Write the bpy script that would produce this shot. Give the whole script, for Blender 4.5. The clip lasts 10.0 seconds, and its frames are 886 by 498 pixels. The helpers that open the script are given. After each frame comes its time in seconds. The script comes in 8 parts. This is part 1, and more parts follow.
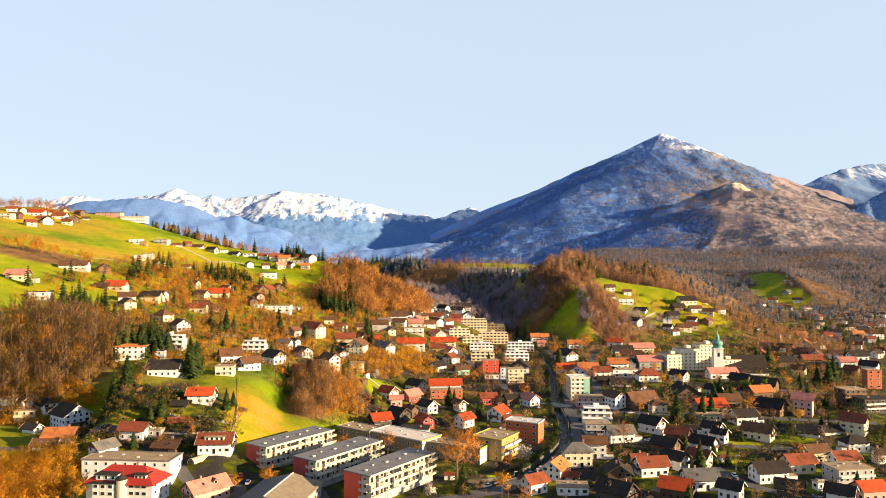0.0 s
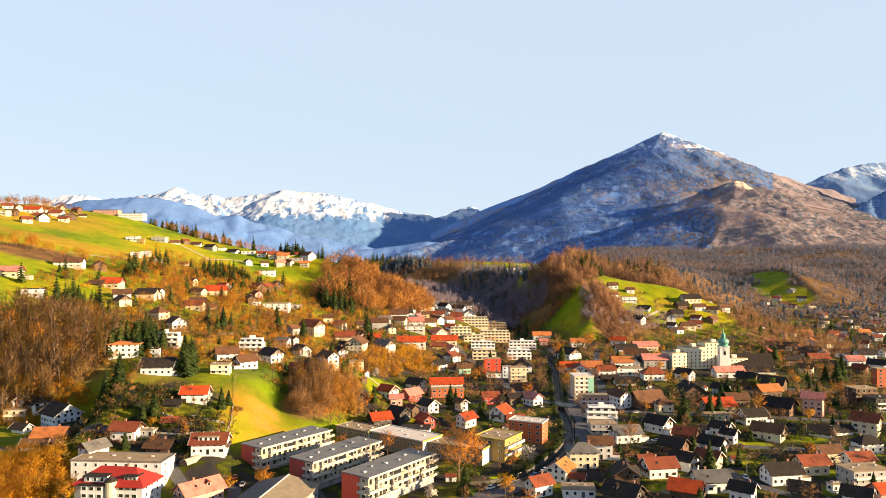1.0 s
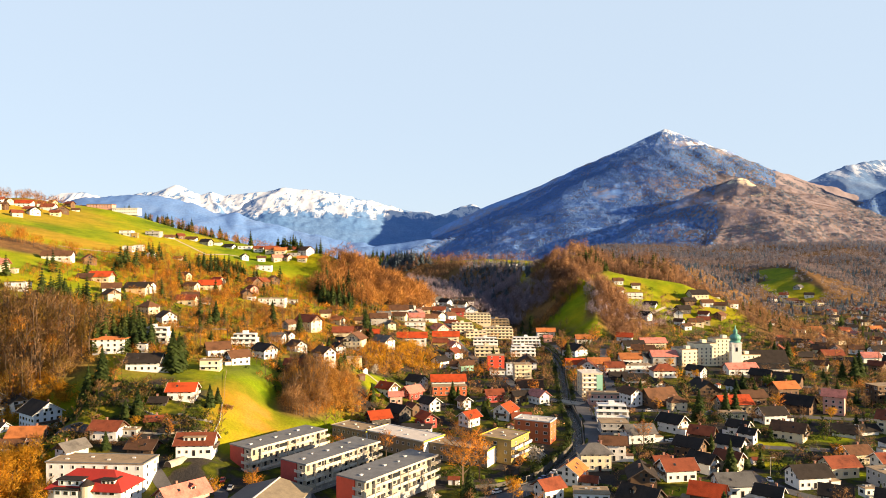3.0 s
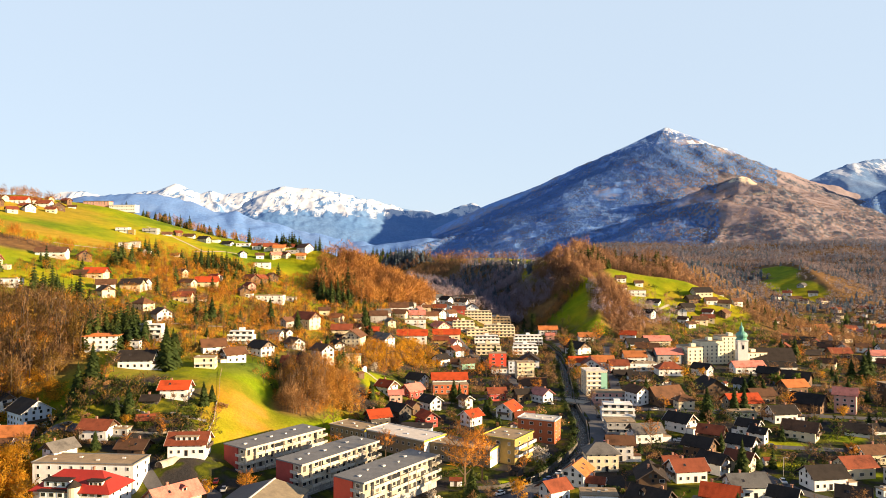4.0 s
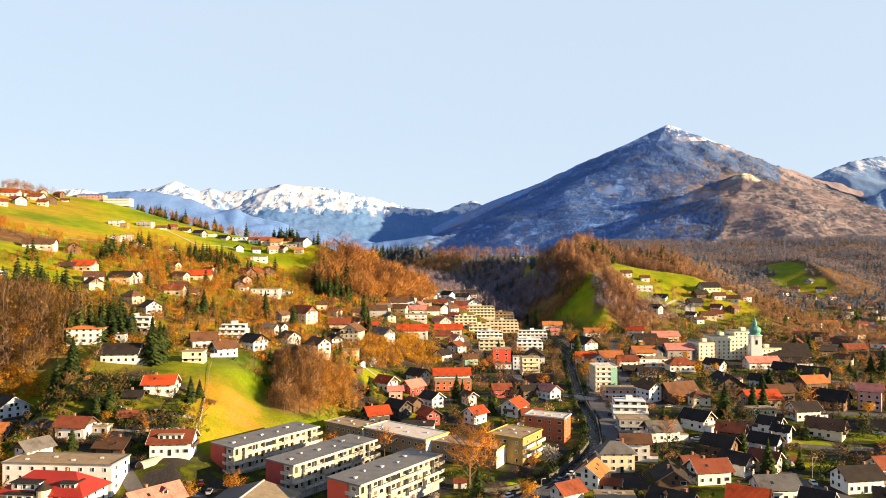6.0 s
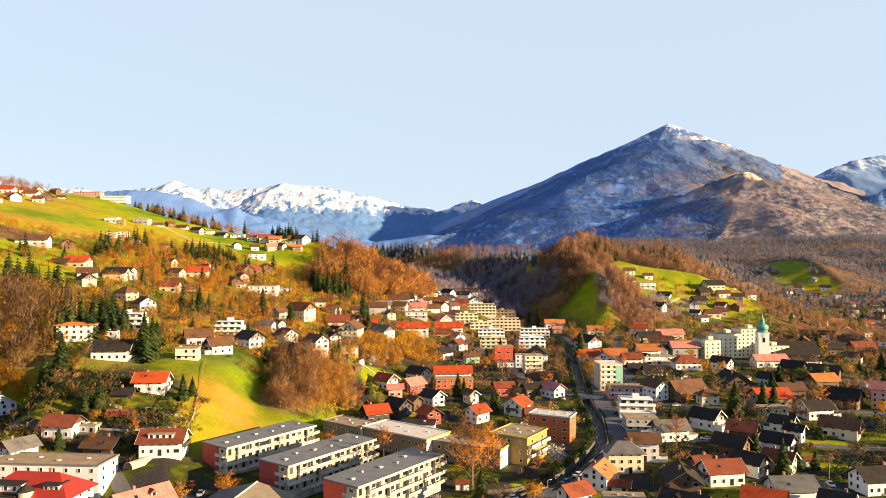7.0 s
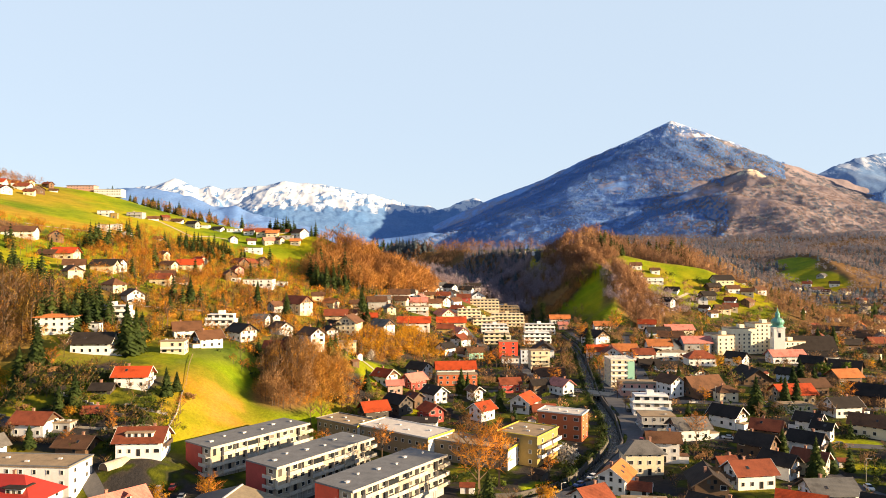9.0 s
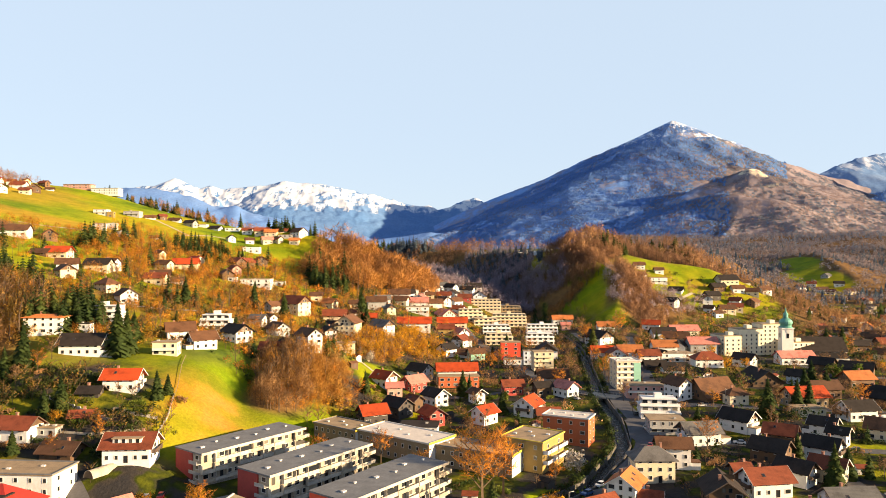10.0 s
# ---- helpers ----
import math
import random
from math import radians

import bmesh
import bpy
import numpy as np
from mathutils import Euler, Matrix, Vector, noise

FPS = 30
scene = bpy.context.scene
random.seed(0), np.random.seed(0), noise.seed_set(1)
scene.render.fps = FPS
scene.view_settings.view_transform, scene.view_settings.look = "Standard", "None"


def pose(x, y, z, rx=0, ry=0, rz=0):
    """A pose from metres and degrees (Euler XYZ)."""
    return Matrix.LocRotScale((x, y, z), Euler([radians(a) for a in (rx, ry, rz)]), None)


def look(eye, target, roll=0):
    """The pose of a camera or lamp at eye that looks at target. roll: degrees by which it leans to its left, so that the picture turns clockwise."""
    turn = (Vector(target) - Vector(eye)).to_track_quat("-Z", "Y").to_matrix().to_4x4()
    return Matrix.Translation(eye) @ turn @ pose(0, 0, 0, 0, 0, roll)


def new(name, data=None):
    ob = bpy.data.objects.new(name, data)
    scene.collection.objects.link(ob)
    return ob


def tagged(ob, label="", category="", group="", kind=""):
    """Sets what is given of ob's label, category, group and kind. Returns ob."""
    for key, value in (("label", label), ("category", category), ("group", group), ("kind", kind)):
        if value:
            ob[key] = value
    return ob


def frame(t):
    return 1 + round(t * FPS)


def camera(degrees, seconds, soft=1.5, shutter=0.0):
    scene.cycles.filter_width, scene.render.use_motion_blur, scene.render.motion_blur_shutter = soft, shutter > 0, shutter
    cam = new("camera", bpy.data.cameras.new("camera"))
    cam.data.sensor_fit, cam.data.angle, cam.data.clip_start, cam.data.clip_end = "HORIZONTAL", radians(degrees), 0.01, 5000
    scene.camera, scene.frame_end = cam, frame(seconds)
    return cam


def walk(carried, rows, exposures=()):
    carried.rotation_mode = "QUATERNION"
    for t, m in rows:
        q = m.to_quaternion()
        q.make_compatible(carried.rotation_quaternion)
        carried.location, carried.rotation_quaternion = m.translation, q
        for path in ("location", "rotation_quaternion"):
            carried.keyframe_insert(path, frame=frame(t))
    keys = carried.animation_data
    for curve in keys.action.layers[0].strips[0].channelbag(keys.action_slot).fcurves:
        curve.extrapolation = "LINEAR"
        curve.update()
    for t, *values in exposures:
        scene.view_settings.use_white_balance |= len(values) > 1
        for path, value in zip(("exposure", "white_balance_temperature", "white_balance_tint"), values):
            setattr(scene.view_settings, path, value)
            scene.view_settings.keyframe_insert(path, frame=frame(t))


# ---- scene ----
cam = camera(64.0, 10.0, soft=0.9)
PATH = [
    (0, (1.57, -13.71, 94.60), (16.1, 986.1, 108.8)),
    (0.5, (1.45, -8.84, 93.54), (15.7, 991.0, 107.4)),
    (1, (1.41, -3.74, 92.47), (15.1, 996.1, 105.9)),
    (1.5, (1.28, 1.21, 91.39), (14.9, 1001.0, 104.6)),
    (2, (1.11, 6.11, 90.26), (14.6, 1005.9, 103.2)),
    (2.5, (1.01, 11.16, 89.20), (14.3, 1011.0, 101.4)),
    (4, (0.54, 26.06, 85.59), (13.4, 1025.9, 96.4)),
    (4.5, (0.43, 31.07, 84.29), (13.0, 1030.9, 94.6)),
    (5, (0.24, 35.93, 83.00), (12.7, 1035.8, 92.9)),
    (5.5, (0.02, 40.70, 81.78), (12.4, 1040.6, 91.1)),
    (7, (-0.46, 55.74, 77.76), (11.5, 1055.6, 86.7)),
    (7.5, (-0.60, 60.65, 76.42), (11.0, 1060.5, 85.0)),
    (8, (-0.71, 65.66, 75.13), (10.5, 1065.6, 83.2)),
    (8.5, (-0.84, 70.64, 73.79), (10.1, 1070.5, 81.7)),
    (9, (-0.95, 75.47, 72.61), (9.7, 1075.4, 80.4)),
    (9.5, (-0.96, 80.36, 71.95), (8.9, 1080.3, 79.8)),
    (10, (-1.14, 85.34, 71.80), (8.8, 1085.3, 79.9)),
]
walk(cam, [(t, look(eye, target)) for t, eye, target in PATH], [(0.0, 0.7, 6700, 16), (10.0, 0.7, 6700, 16)])

# ---- light: a low warm sun behind the right shoulder, a clear pale sky ----
SUN_AZ, SUN_EL = 110.0, 13.8  # clockwise from +y, above the horizon, degrees
world = bpy.data.worlds.new("sky")
scene.world = world
world.use_nodes = True
wn, wl = world.node_tree.nodes, world.node_tree.links
sky = wn.new("ShaderNodeTexSky")
sky.sky_type, sky.sun_disc = "NISHITA", False
sky.sun_elevation, sky.sun_rotation = radians(SUN_EL), radians(SUN_AZ)
sky.altitude, sky.air_density, sky.dust_density, sky.ozone_density = 450, 1.0, 0.35, 1.6
wn["Background"].inputs["Strength"].default_value = 0.112
# Pale spring haze that thickens towards the horizon.
where = wn.new("ShaderNodeTexCoord")
split = wn.new("ShaderNodeSeparateXYZ")
wl.new(where.outputs["Generated"], split.inputs[0])
thick = wn.new("ShaderNodeMapRange")
thick.interpolation_type = "SMOOTHSTEP"
for socket, value in zip(thick.inputs[1:5], (0.34, 0.75, 0.86, 0.0)):
    socket.default_value = value
wl.new(split.outputs["Z"], thick.inputs[0])
haze = wn.new("ShaderNodeMix")
haze.data_type = "RGBA"
wl.new(thick.outputs[0], haze.inputs[0])
wl.new(sky.outputs[0], haze.inputs[6])
haze.inputs[7].default_value = (3.65, 4.65, 5.5, 1)
wl.new(haze.outputs[2], wn["Background"].inputs[0])
sun = new("sun", bpy.data.lights.new("sun", "SUN"))
sun.data.energy, sun.data.angle, sun.data.color = 9.6, radians(0.55), (1.0, 0.75, 0.42)
sun.matrix_world = look((math.sin(radians(SUN_AZ)) * 300, math.cos(radians(SUN_AZ)) * 300, math.tan(radians(SUN_EL)) * 300), (0, 0, 0))


# ---- materials ----
def shader(name):
    m = bpy.data.materials.new(name)
    m.use_nodes = True
    return m, m.node_tree.nodes, m.node_tree.links, m.node_tree.nodes["Principled BSDF"]


def noise_node(n, l, scale, detail=4.0, rough=0.55):
    geo = n.new("ShaderNodeNewGeometry")
    tex = n.new("ShaderNodeTexNoise")
    tex.inputs["Scale"].default_value, tex.inputs["Detail"].default_value, tex.inputs["Roughness"].default_value = scale, detail, rough
    l.new(geo.outputs["Position"], tex.inputs["Vector"])
    return tex.outputs["Fac"]


def ramp(n, l, fac, stops):
    r = n.new("ShaderNodeValToRGB")
    while len(r.color_ramp.elements) < len(stops):
        r.color_ramp.elements.new(0.5)
    for e, (at, c) in zip(r.color_ramp.elements, stops):
        e.position, e.color = at, (*c, 1)
    l.new(fac, r.inputs[0])
    return r.outputs[0]


def blend(n, l, fac, a, b, how="MIX"):
    m = n.new("ShaderNodeMix")
    m.data_type, m.blend_type = "RGBA", how
    for sock, v in ((m.inputs[0], fac), (m.inputs[6], a), (m.inputs[7], b)):
        if isinstance(v, (int, float)):
            sock.default_value = v
        elif isinstance(v, tuple):
            sock.default_value = (*v, 1)
        else:
            l.new(v, sock)
    return m.outputs[2]


def bumped(n, l, bsdf, height, strength, distance):
    b = n.new("ShaderNodeBump")
    b.inputs["Strength"].default_value, b.inputs["Distance"].default_value = strength, distance
    l.new(height, b.inputs["Height"])
    l.new(b.outputs[0], bsdf.inputs["Normal"])


def attribute(n, name):
    a = n.new("ShaderNodeAttribute")
    a.attribute_name = name
    return a.outputs["Fac"]


def plain(name, colour, rough=0.7, vary=0.18, grain=3.0, metal=0.0, random_tint=0.0, bump_by=0.15, island=0.0):
    """A surface with stains a few metres wide, a fine grain, and a shade of its own for each object or island."""
    m, n, l, bsdf = shader(name)
    dark = tuple(c * (1 - vary) for c in colour)
    light = tuple(min(1, c * (1 + vary * 0.6)) for c in colour)
    c = ramp(n, l, noise_node(n, l, 0.35, 5.0, 0.65), [(0.3, dark), (0.7, light)])
    fine = noise_node(n, l, grain, 3.0)
    c = blend(n, l, vary * 0.8, c, ramp(n, l, fine, [(0.35, (0.25, 0.25, 0.25)), (0.65, (1, 1, 1))]), "MULTIPLY")
    for amount, make in ((random_tint, "ShaderNodeObjectInfo"), (island, "ShaderNodeNewGeometry")):
        if amount:
            src = n.new(make)
            out = src.outputs["Random"] if make == "ShaderNodeObjectInfo" else src.outputs["Random Per Island"]
            c = blend(n, l, 1.0, c, ramp(n, l, out, [(0.0, (1 - amount,) * 3), (1.0, (1, 1, 1))]), "MULTIPLY")
    l.new(c, bsdf.inputs["Base Color"])
    bsdf.inputs["Roughness"].default_value, bsdf.inputs["Metallic"].default_value = rough, metal
    if bump_by:
        bumped(n, l, bsdf, fine, bump_by, 0.05)
    return m


def leafage(name, stops, patch=0.06, spread=(0.7, 1.2), through_share=0.35):
    """Twigs, needles or leaves: a hue that drifts from tree to tree and differs from clump to clump."""
    m, n, l, bsdf = shader(name)
    c = ramp(n, l, noise_node(n, l, patch, 3.0, 0.7), stops)
    geo = n.new("ShaderNodeNewGeometry")
    c = blend(n, l, 1.0, c, ramp(n, l, geo.outputs["Random Per Island"], [(0.0, (spread[0],) * 3), (1.0, (spread[1],) * 3)]), "MULTIPLY")
    l.new(c, bsdf.inputs["Base Color"])
    bsdf.inputs["Roughness"].default_value = 0.8
    bsdf.inputs["Specular IOR Level"].default_value = 0.15
    # Thin twigs and leaves let some of the light through.
    thin = n.new("ShaderNodeBsdfTranslucent")
    l.new(c, thin.inputs["Color"])
    both = n.new("ShaderNodeMixShader")
    both.inputs[0].default_value = through_share
    l.new(bsdf.outputs[0], both.inputs[1])
    l.new(thin.outputs[0], both.inputs[2])
    l.new(both.outputs[0], n["Material Output"].inputs["Surface"])
    return m


def ground_material():
    m, n, l, bsdf = shader("meadow_and_streets")
    wide, mid, fine = noise_node(n, l, 0.012, 5.0, 0.6), noise_node(n, l, 0.08, 5.0, 0.65), noise_node(n, l, 0.9, 4.0, 0.6)
    grass = ramp(n, l, wide, [(0.30, (0.10, 0.17, 0.004)), (0.46, (0.22, 0.275, 0.005)), (0.60, (0.35, 0.31, 0.007)), (0.76, (0.43, 0.25, 0.016))])
    grass = blend(n, l, 0.45, grass, ramp(n, l, mid, [(0.35, (0.45, 0.5, 0.35)), (0.65, (1.25, 1.2, 1.0))]), "MULTIPLY")
    litter = ramp(n, l, mid, [(0.3, (0.09, 0.054, 0.027)), (0.55, (0.195, 0.108, 0.042)), (0.75, (0.26, 0.15, 0.05))])
    yard = ramp(n, l, noise_node(n, l, 0.05, 3.0, 0.7), [(0.38, (0.035, 0.033, 0.034)), (0.46, (0.05, 0.043, 0.036)), (0.51, (0.04, 0.05, 0.007)), (0.57, (0.09, 0.10, 0.008)), (0.65, (0.21, 0.185, 0.011)), (0.74, (0.12, 0.055, 0.018))])
    dry = ramp(n, l, mid, [(0.3, (0.36, 0.20, 0.015)), (0.7, (0.52, 0.21, 0.05))])
    c = blend(n, l, attribute(n, "dry"), grass, dry)
    c = blend(n, l, attribute(n, "town"), c, yard)
    c = blend(n, l, attribute(n, "wood"), c, litter)
    c = blend(n, l, 0.5, c, ramp(n, l, fine, [(0.3, (0.5, 0.5, 0.5)), (0.7, (1.15, 1.15, 1.15))]), "MULTIPLY")
    l.new(c, bsdf.inputs["Base Color"])
    bsdf.inputs["Roughness"].default_value = 0.95
    bsdf.inputs["Specular IOR Level"].default_value = 0.1
    bumped(n, l, bsdf, fine, 0.6, 0.5)
    return m


def mountain_material(name, snow_from, snow_to, needle, bare, rock, snow=(0.60, 0.66, 0.76), patch=0.006, ragged=0.0, swing=2.6, streak_size=0.03, cover=(0.49, 0.54)):
    """Woods of needle and bare trees in haze-tinted colours, rock where it is steep, and snow that lies above a ragged
    line.
    """
    m, n, l, bsdf = shader(name)
    wide, mid, fine = noise_node(n, l, patch, 6.0, 0.65), noise_node(n, l, 0.02, 6.0, 0.7), noise_node(n, l, 0.11, 4.0, 0.7)
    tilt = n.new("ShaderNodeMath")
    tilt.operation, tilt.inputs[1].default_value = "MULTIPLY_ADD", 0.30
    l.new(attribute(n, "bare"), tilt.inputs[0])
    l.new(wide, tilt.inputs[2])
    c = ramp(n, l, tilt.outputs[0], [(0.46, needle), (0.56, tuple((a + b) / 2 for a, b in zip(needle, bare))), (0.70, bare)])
    c = blend(n, l, 0.28, c, ramp(n, l, fine, [(0.38, (0.45, 0.48, 0.52)), (0.62, (1.3, 1.25, 1.2))]), "MULTIPLY")
    c = blend(n, l, 0.16, c, ramp(n, l, mid, [(0.40, (0.5, 0.55, 0.62)), (0.60, (1.25, 1.2, 1.15))]), "MULTIPLY")
    geo = n.new("ShaderNodeNewGeometry")
    xyz = n.new("ShaderNodeSeparateXYZ")
    l.new(geo.outputs["Normal"], xyz.inputs[0])
    place = n.new("ShaderNodeSeparateXYZ")
    l.new(geo.outputs["Position"], place.inputs[0])
    line = n.new("ShaderNodeMath")
    line.operation, line.inputs[1].default_value = "MULTIPLY_ADD", (snow_to - snow_from) * swing
    fall = n.new("ShaderNodeVectorMath")
    fall.operation, fall.inputs[1].default_value = "MULTIPLY", (1.0, 0.30, 0.30)
    l.new(geo.outputs["Position"], fall.inputs[0])
    streak = n.new("ShaderNodeTexNoise")
    streak.inputs["Scale"].default_value, streak.inputs["Detail"].default_value, streak.inputs["Roughness"].default_value = streak_size, 8.0, 0.68
    l.new(fall.outputs[0], streak.inputs["Vector"])
    l.new(streak.outputs["Fac"], line.inputs[0])
    l.new(place.outputs["Z"], line.inputs[2])
    span = n.new("ShaderNodeMapRange")
    off = (snow_to - snow_from) * swing / 2
    span.inputs[1].default_value, span.inputs[2].default_value = snow_from + off, snow_to + off
    l.new(line.outputs[0], span.inputs[0])
    crag = n.new("ShaderNodeMath")
    crag.operation, crag.inputs[1].default_value = "MULTIPLY_ADD", 0.40
    l.new(attribute(n, "rock"), crag.inputs[0])
    l.new(mid, crag.inputs[2])
    c = blend(n, l, ramp(n, l, crag.outputs[0], [(0.86, (0, 0, 0)), (0.92, (1, 1, 1))]), c, rock)
    lying = blend(n, l, 1.0, span.outputs[0], ramp(n, l, xyz.outputs["Z"], [(0.66, (0, 0, 0)), (0.82, (1, 1, 1))]), "MULTIPLY")
    if ragged:
        # Gaps in the snow run down the slope.
        gaps = n.new("ShaderNodeTexNoise")
        gaps.inputs["Scale"].default_value, gaps.inputs["Detail"].default_value, gaps.inputs["Roughness"].default_value = ragged, 6.0, 0.7
        l.new(fall.outputs[0], gaps.inputs["Vector"])
        lying = blend(n, l, 1.0, lying, ramp(n, l, gaps.outputs["Fac"], [(cover[0], (0, 0, 0)), (cover[1], (1, 1, 1))]), "MULTIPLY")
    c = blend(n, l, lying, c, snow)
    l.new(c, bsdf.inputs["Base Color"])
    bsdf.inputs["Roughness"].default_value = 0.9
    bsdf.inputs["Specular IOR Level"].default_value = 0.1
    bumped(n, l, bsdf, fine, 0.25, 2.0)
    return m


# ---- shapes ----
def mesh_of(name, verts, tris, materials, index=None, shade=False, normals=None):
    """A mesh from arrays of points and triangles."""
    me = bpy.data.meshes.new(name)
    verts, tris = np.asarray(verts, np.float32), np.asarray(tris, np.int32)
    k = tris.shape[1]
    me.vertices.add(len(verts)), me.loops.add(tris.size), me.polygons.add(len(tris))
    me.vertices.foreach_set("co", verts.ravel())
    me.loops.foreach_set("vertex_index", tris.ravel())
    me.polygons.foreach_set("loop_start", np.arange(0, tris.size, k, dtype=np.int32))
    for m in materials:
        me.materials.append(m)
    if index is not None:
        me.polygons.foreach_set("material_index", np.asarray(index, np.int32))
    me.polygons.foreach_set("use_smooth", np.full(len(tris), shade))
    me.update(calc_edges=True)
    if normals is not None:
        me.normals_split_custom_set_from_vertices(np.asarray(normals, np.float32))
    return me


def fan_sheet(angles, radii, height):
    """A sheet of quads over rays and rings round the origin."""
    a, r = np.meshgrid(np.asarray(angles), np.asarray(radii))
    x, y = np.sin(a) * r, np.cos(a) * r
    z = height(x, y)
    n, w = len(radii), len(angles)
    i = (np.arange(n - 1)[:, None] * w + np.arange(w - 1)[None]).ravel()
    return np.stack([x.ravel(), y.ravel(), z.ravel()], 1), np.stack([i, i + 1, i + w + 1, i + w], 1)


def mask(me, name, values):
    me.attributes.new(name, "FLOAT", "POINT").data.foreach_set("value", np.asarray(values, np.float32).ravel())


def part(name, bm, material, parent=None, label=""):
    """Links a bmesh as one mesh object, under a thing if one is given."""
    me = bpy.data.meshes.new(name)
    bm.to_mesh(me)
    bm.free()
    for m in material if isinstance(material, (list, tuple)) else [material]:
        me.materials.append(m)
    return share(name, me, parent, label)


def share(name, me, parent=None, label="", m=None):
    ob = new(name, me)
    ob.parent = parent
    if m is not None:
        ob.matrix_basis = m
    if label:
        ob["label"] = label
    return ob


def box(bm, x0, y0, z0, x1, y1, z1, mat=0):
    v = [bm.verts.new(p) for p in ((x0, y0, z0), (x1, y0, z0), (x1, y1, z0), (x0, y1, z0), (x0, y0, z1), (x1, y0, z1), (x1, y1, z1), (x0, y1, z1))]
    for f in ((3, 2, 1, 0), (4, 5, 6, 7), (0, 1, 5, 4), (1, 2, 6, 5), (2, 3, 7, 6), (3, 0, 4, 7)):
        bm.faces.new([v[i] for i in f]).material_index = mat


def thing(name, label, category, group="", m=None, kind=""):
    ob = new(name)
    ob.empty_display_size = 0.5
    if m is not None:
        ob.matrix_basis = m
    return tagged(ob, label, category, group, kind)


# ---- terrain begin ----
def lattice(ix, iy, seed):
    h = (ix * 374761393 + iy * 668265263 + seed * 974634777) & 0xFFFFFFFF
    h = ((h ^ (h >> 13)) * 1274126177) & 0xFFFFFFFF
    return ((h ^ (h >> 16)) & 0xFFFF) / 65535.0


def value_noise(x, y, seed=0):
    """Smooth noise from 0 to 1 on a unit grid."""
    x, y = np.asarray(x, float), np.asarray(y, float)
    ix, iy = np.floor(x).astype(np.int64), np.floor(y).astype(np.int64)
    fx, fy = x - ix, y - iy
    fx, fy = fx * fx * (3 - 2 * fx), fy * fy * (3 - 2 * fy)
    a = lattice(ix, iy, seed) * (1 - fx) + lattice(ix + 1, iy, seed) * fx
    b = lattice(ix, iy + 1, seed) * (1 - fx) + lattice(ix + 1, iy + 1, seed) * fx
    return a * (1 - fy) + b * fy


def fbm(x, y, size, octaves=4, seed=0, ridged=False):
    """Fractal noise, about -1 to 1, whose largest swell is that size in metres."""
    out, amp, total = 0.0, 1.0, 0.0
    for n in range(octaves):
        v = value_noise(np.asarray(x) / size, np.asarray(y) / size, seed + 17 * n) * 2 - 1
        out = out + amp * ((1 - 2 * np.abs(v)) if ridged else v)
        total, amp, size = total + amp, amp * 0.5, size * 0.5
    return out / total


def smooth(a, b, v):
    s = np.clip((np.asarray(v, float) - a) / (b - a), 0, 1)
    return s * s * (3 - 2 * s)


def crest(x, y, line, slope, bend=1.0):
    """The height of a ridge whose crest runs through the points (x, y, z) and falls off on both sides."""
    best = np.full(np.shape(x), -1e4)
    for (x0, y0, z0), (x1, y1, z1) in zip(line, line[1:]):
        dx, dy = x1 - x0, y1 - y0
        s = np.clip(((x - x0) * dx + (y - y0) * dy) / (dx * dx + dy * dy), 0, 1)
        far = np.hypot(x - x0 - s * dx, y - y0 - s * dy)
        best = np.maximum(best, z0 + s * (z1 - z0) - slope * 100 * (far / 100) ** bend)
    return best


def softmax(a, b, k):
    """The greater of two heights, with the joint between them rounded over about k metres."""
    d = np.clip(0.5 + 0.5 * (a - b) / k, 0, 1)
    return b * (1 - d) + a * d + k * d * (1 - d)


def bump(x, y, cx, cy, rx, ry, height):
    return height * np.exp(-((x - cx) / rx) ** 2 - ((y - cy) / ry) ** 2)


RIVER = [(16, 287, 0), (26, 289, 0), (38, 297, 0), (46.8, 307, 0), (55.7, 324, 0), (63.2, 337, 0), (68.8, 350, 0), (72.5, 370, 0), (76, 390, 0), (77.5, 412, 0), (79.5, 437, 0), (84, 465, 0), (88.8, 498, 0), (95.9, 545, 0), (101, 600, 0), (100, 650, 0), (93, 700, 0), (92, 730, 0), (99, 770, 0), (104, 806, 0)]


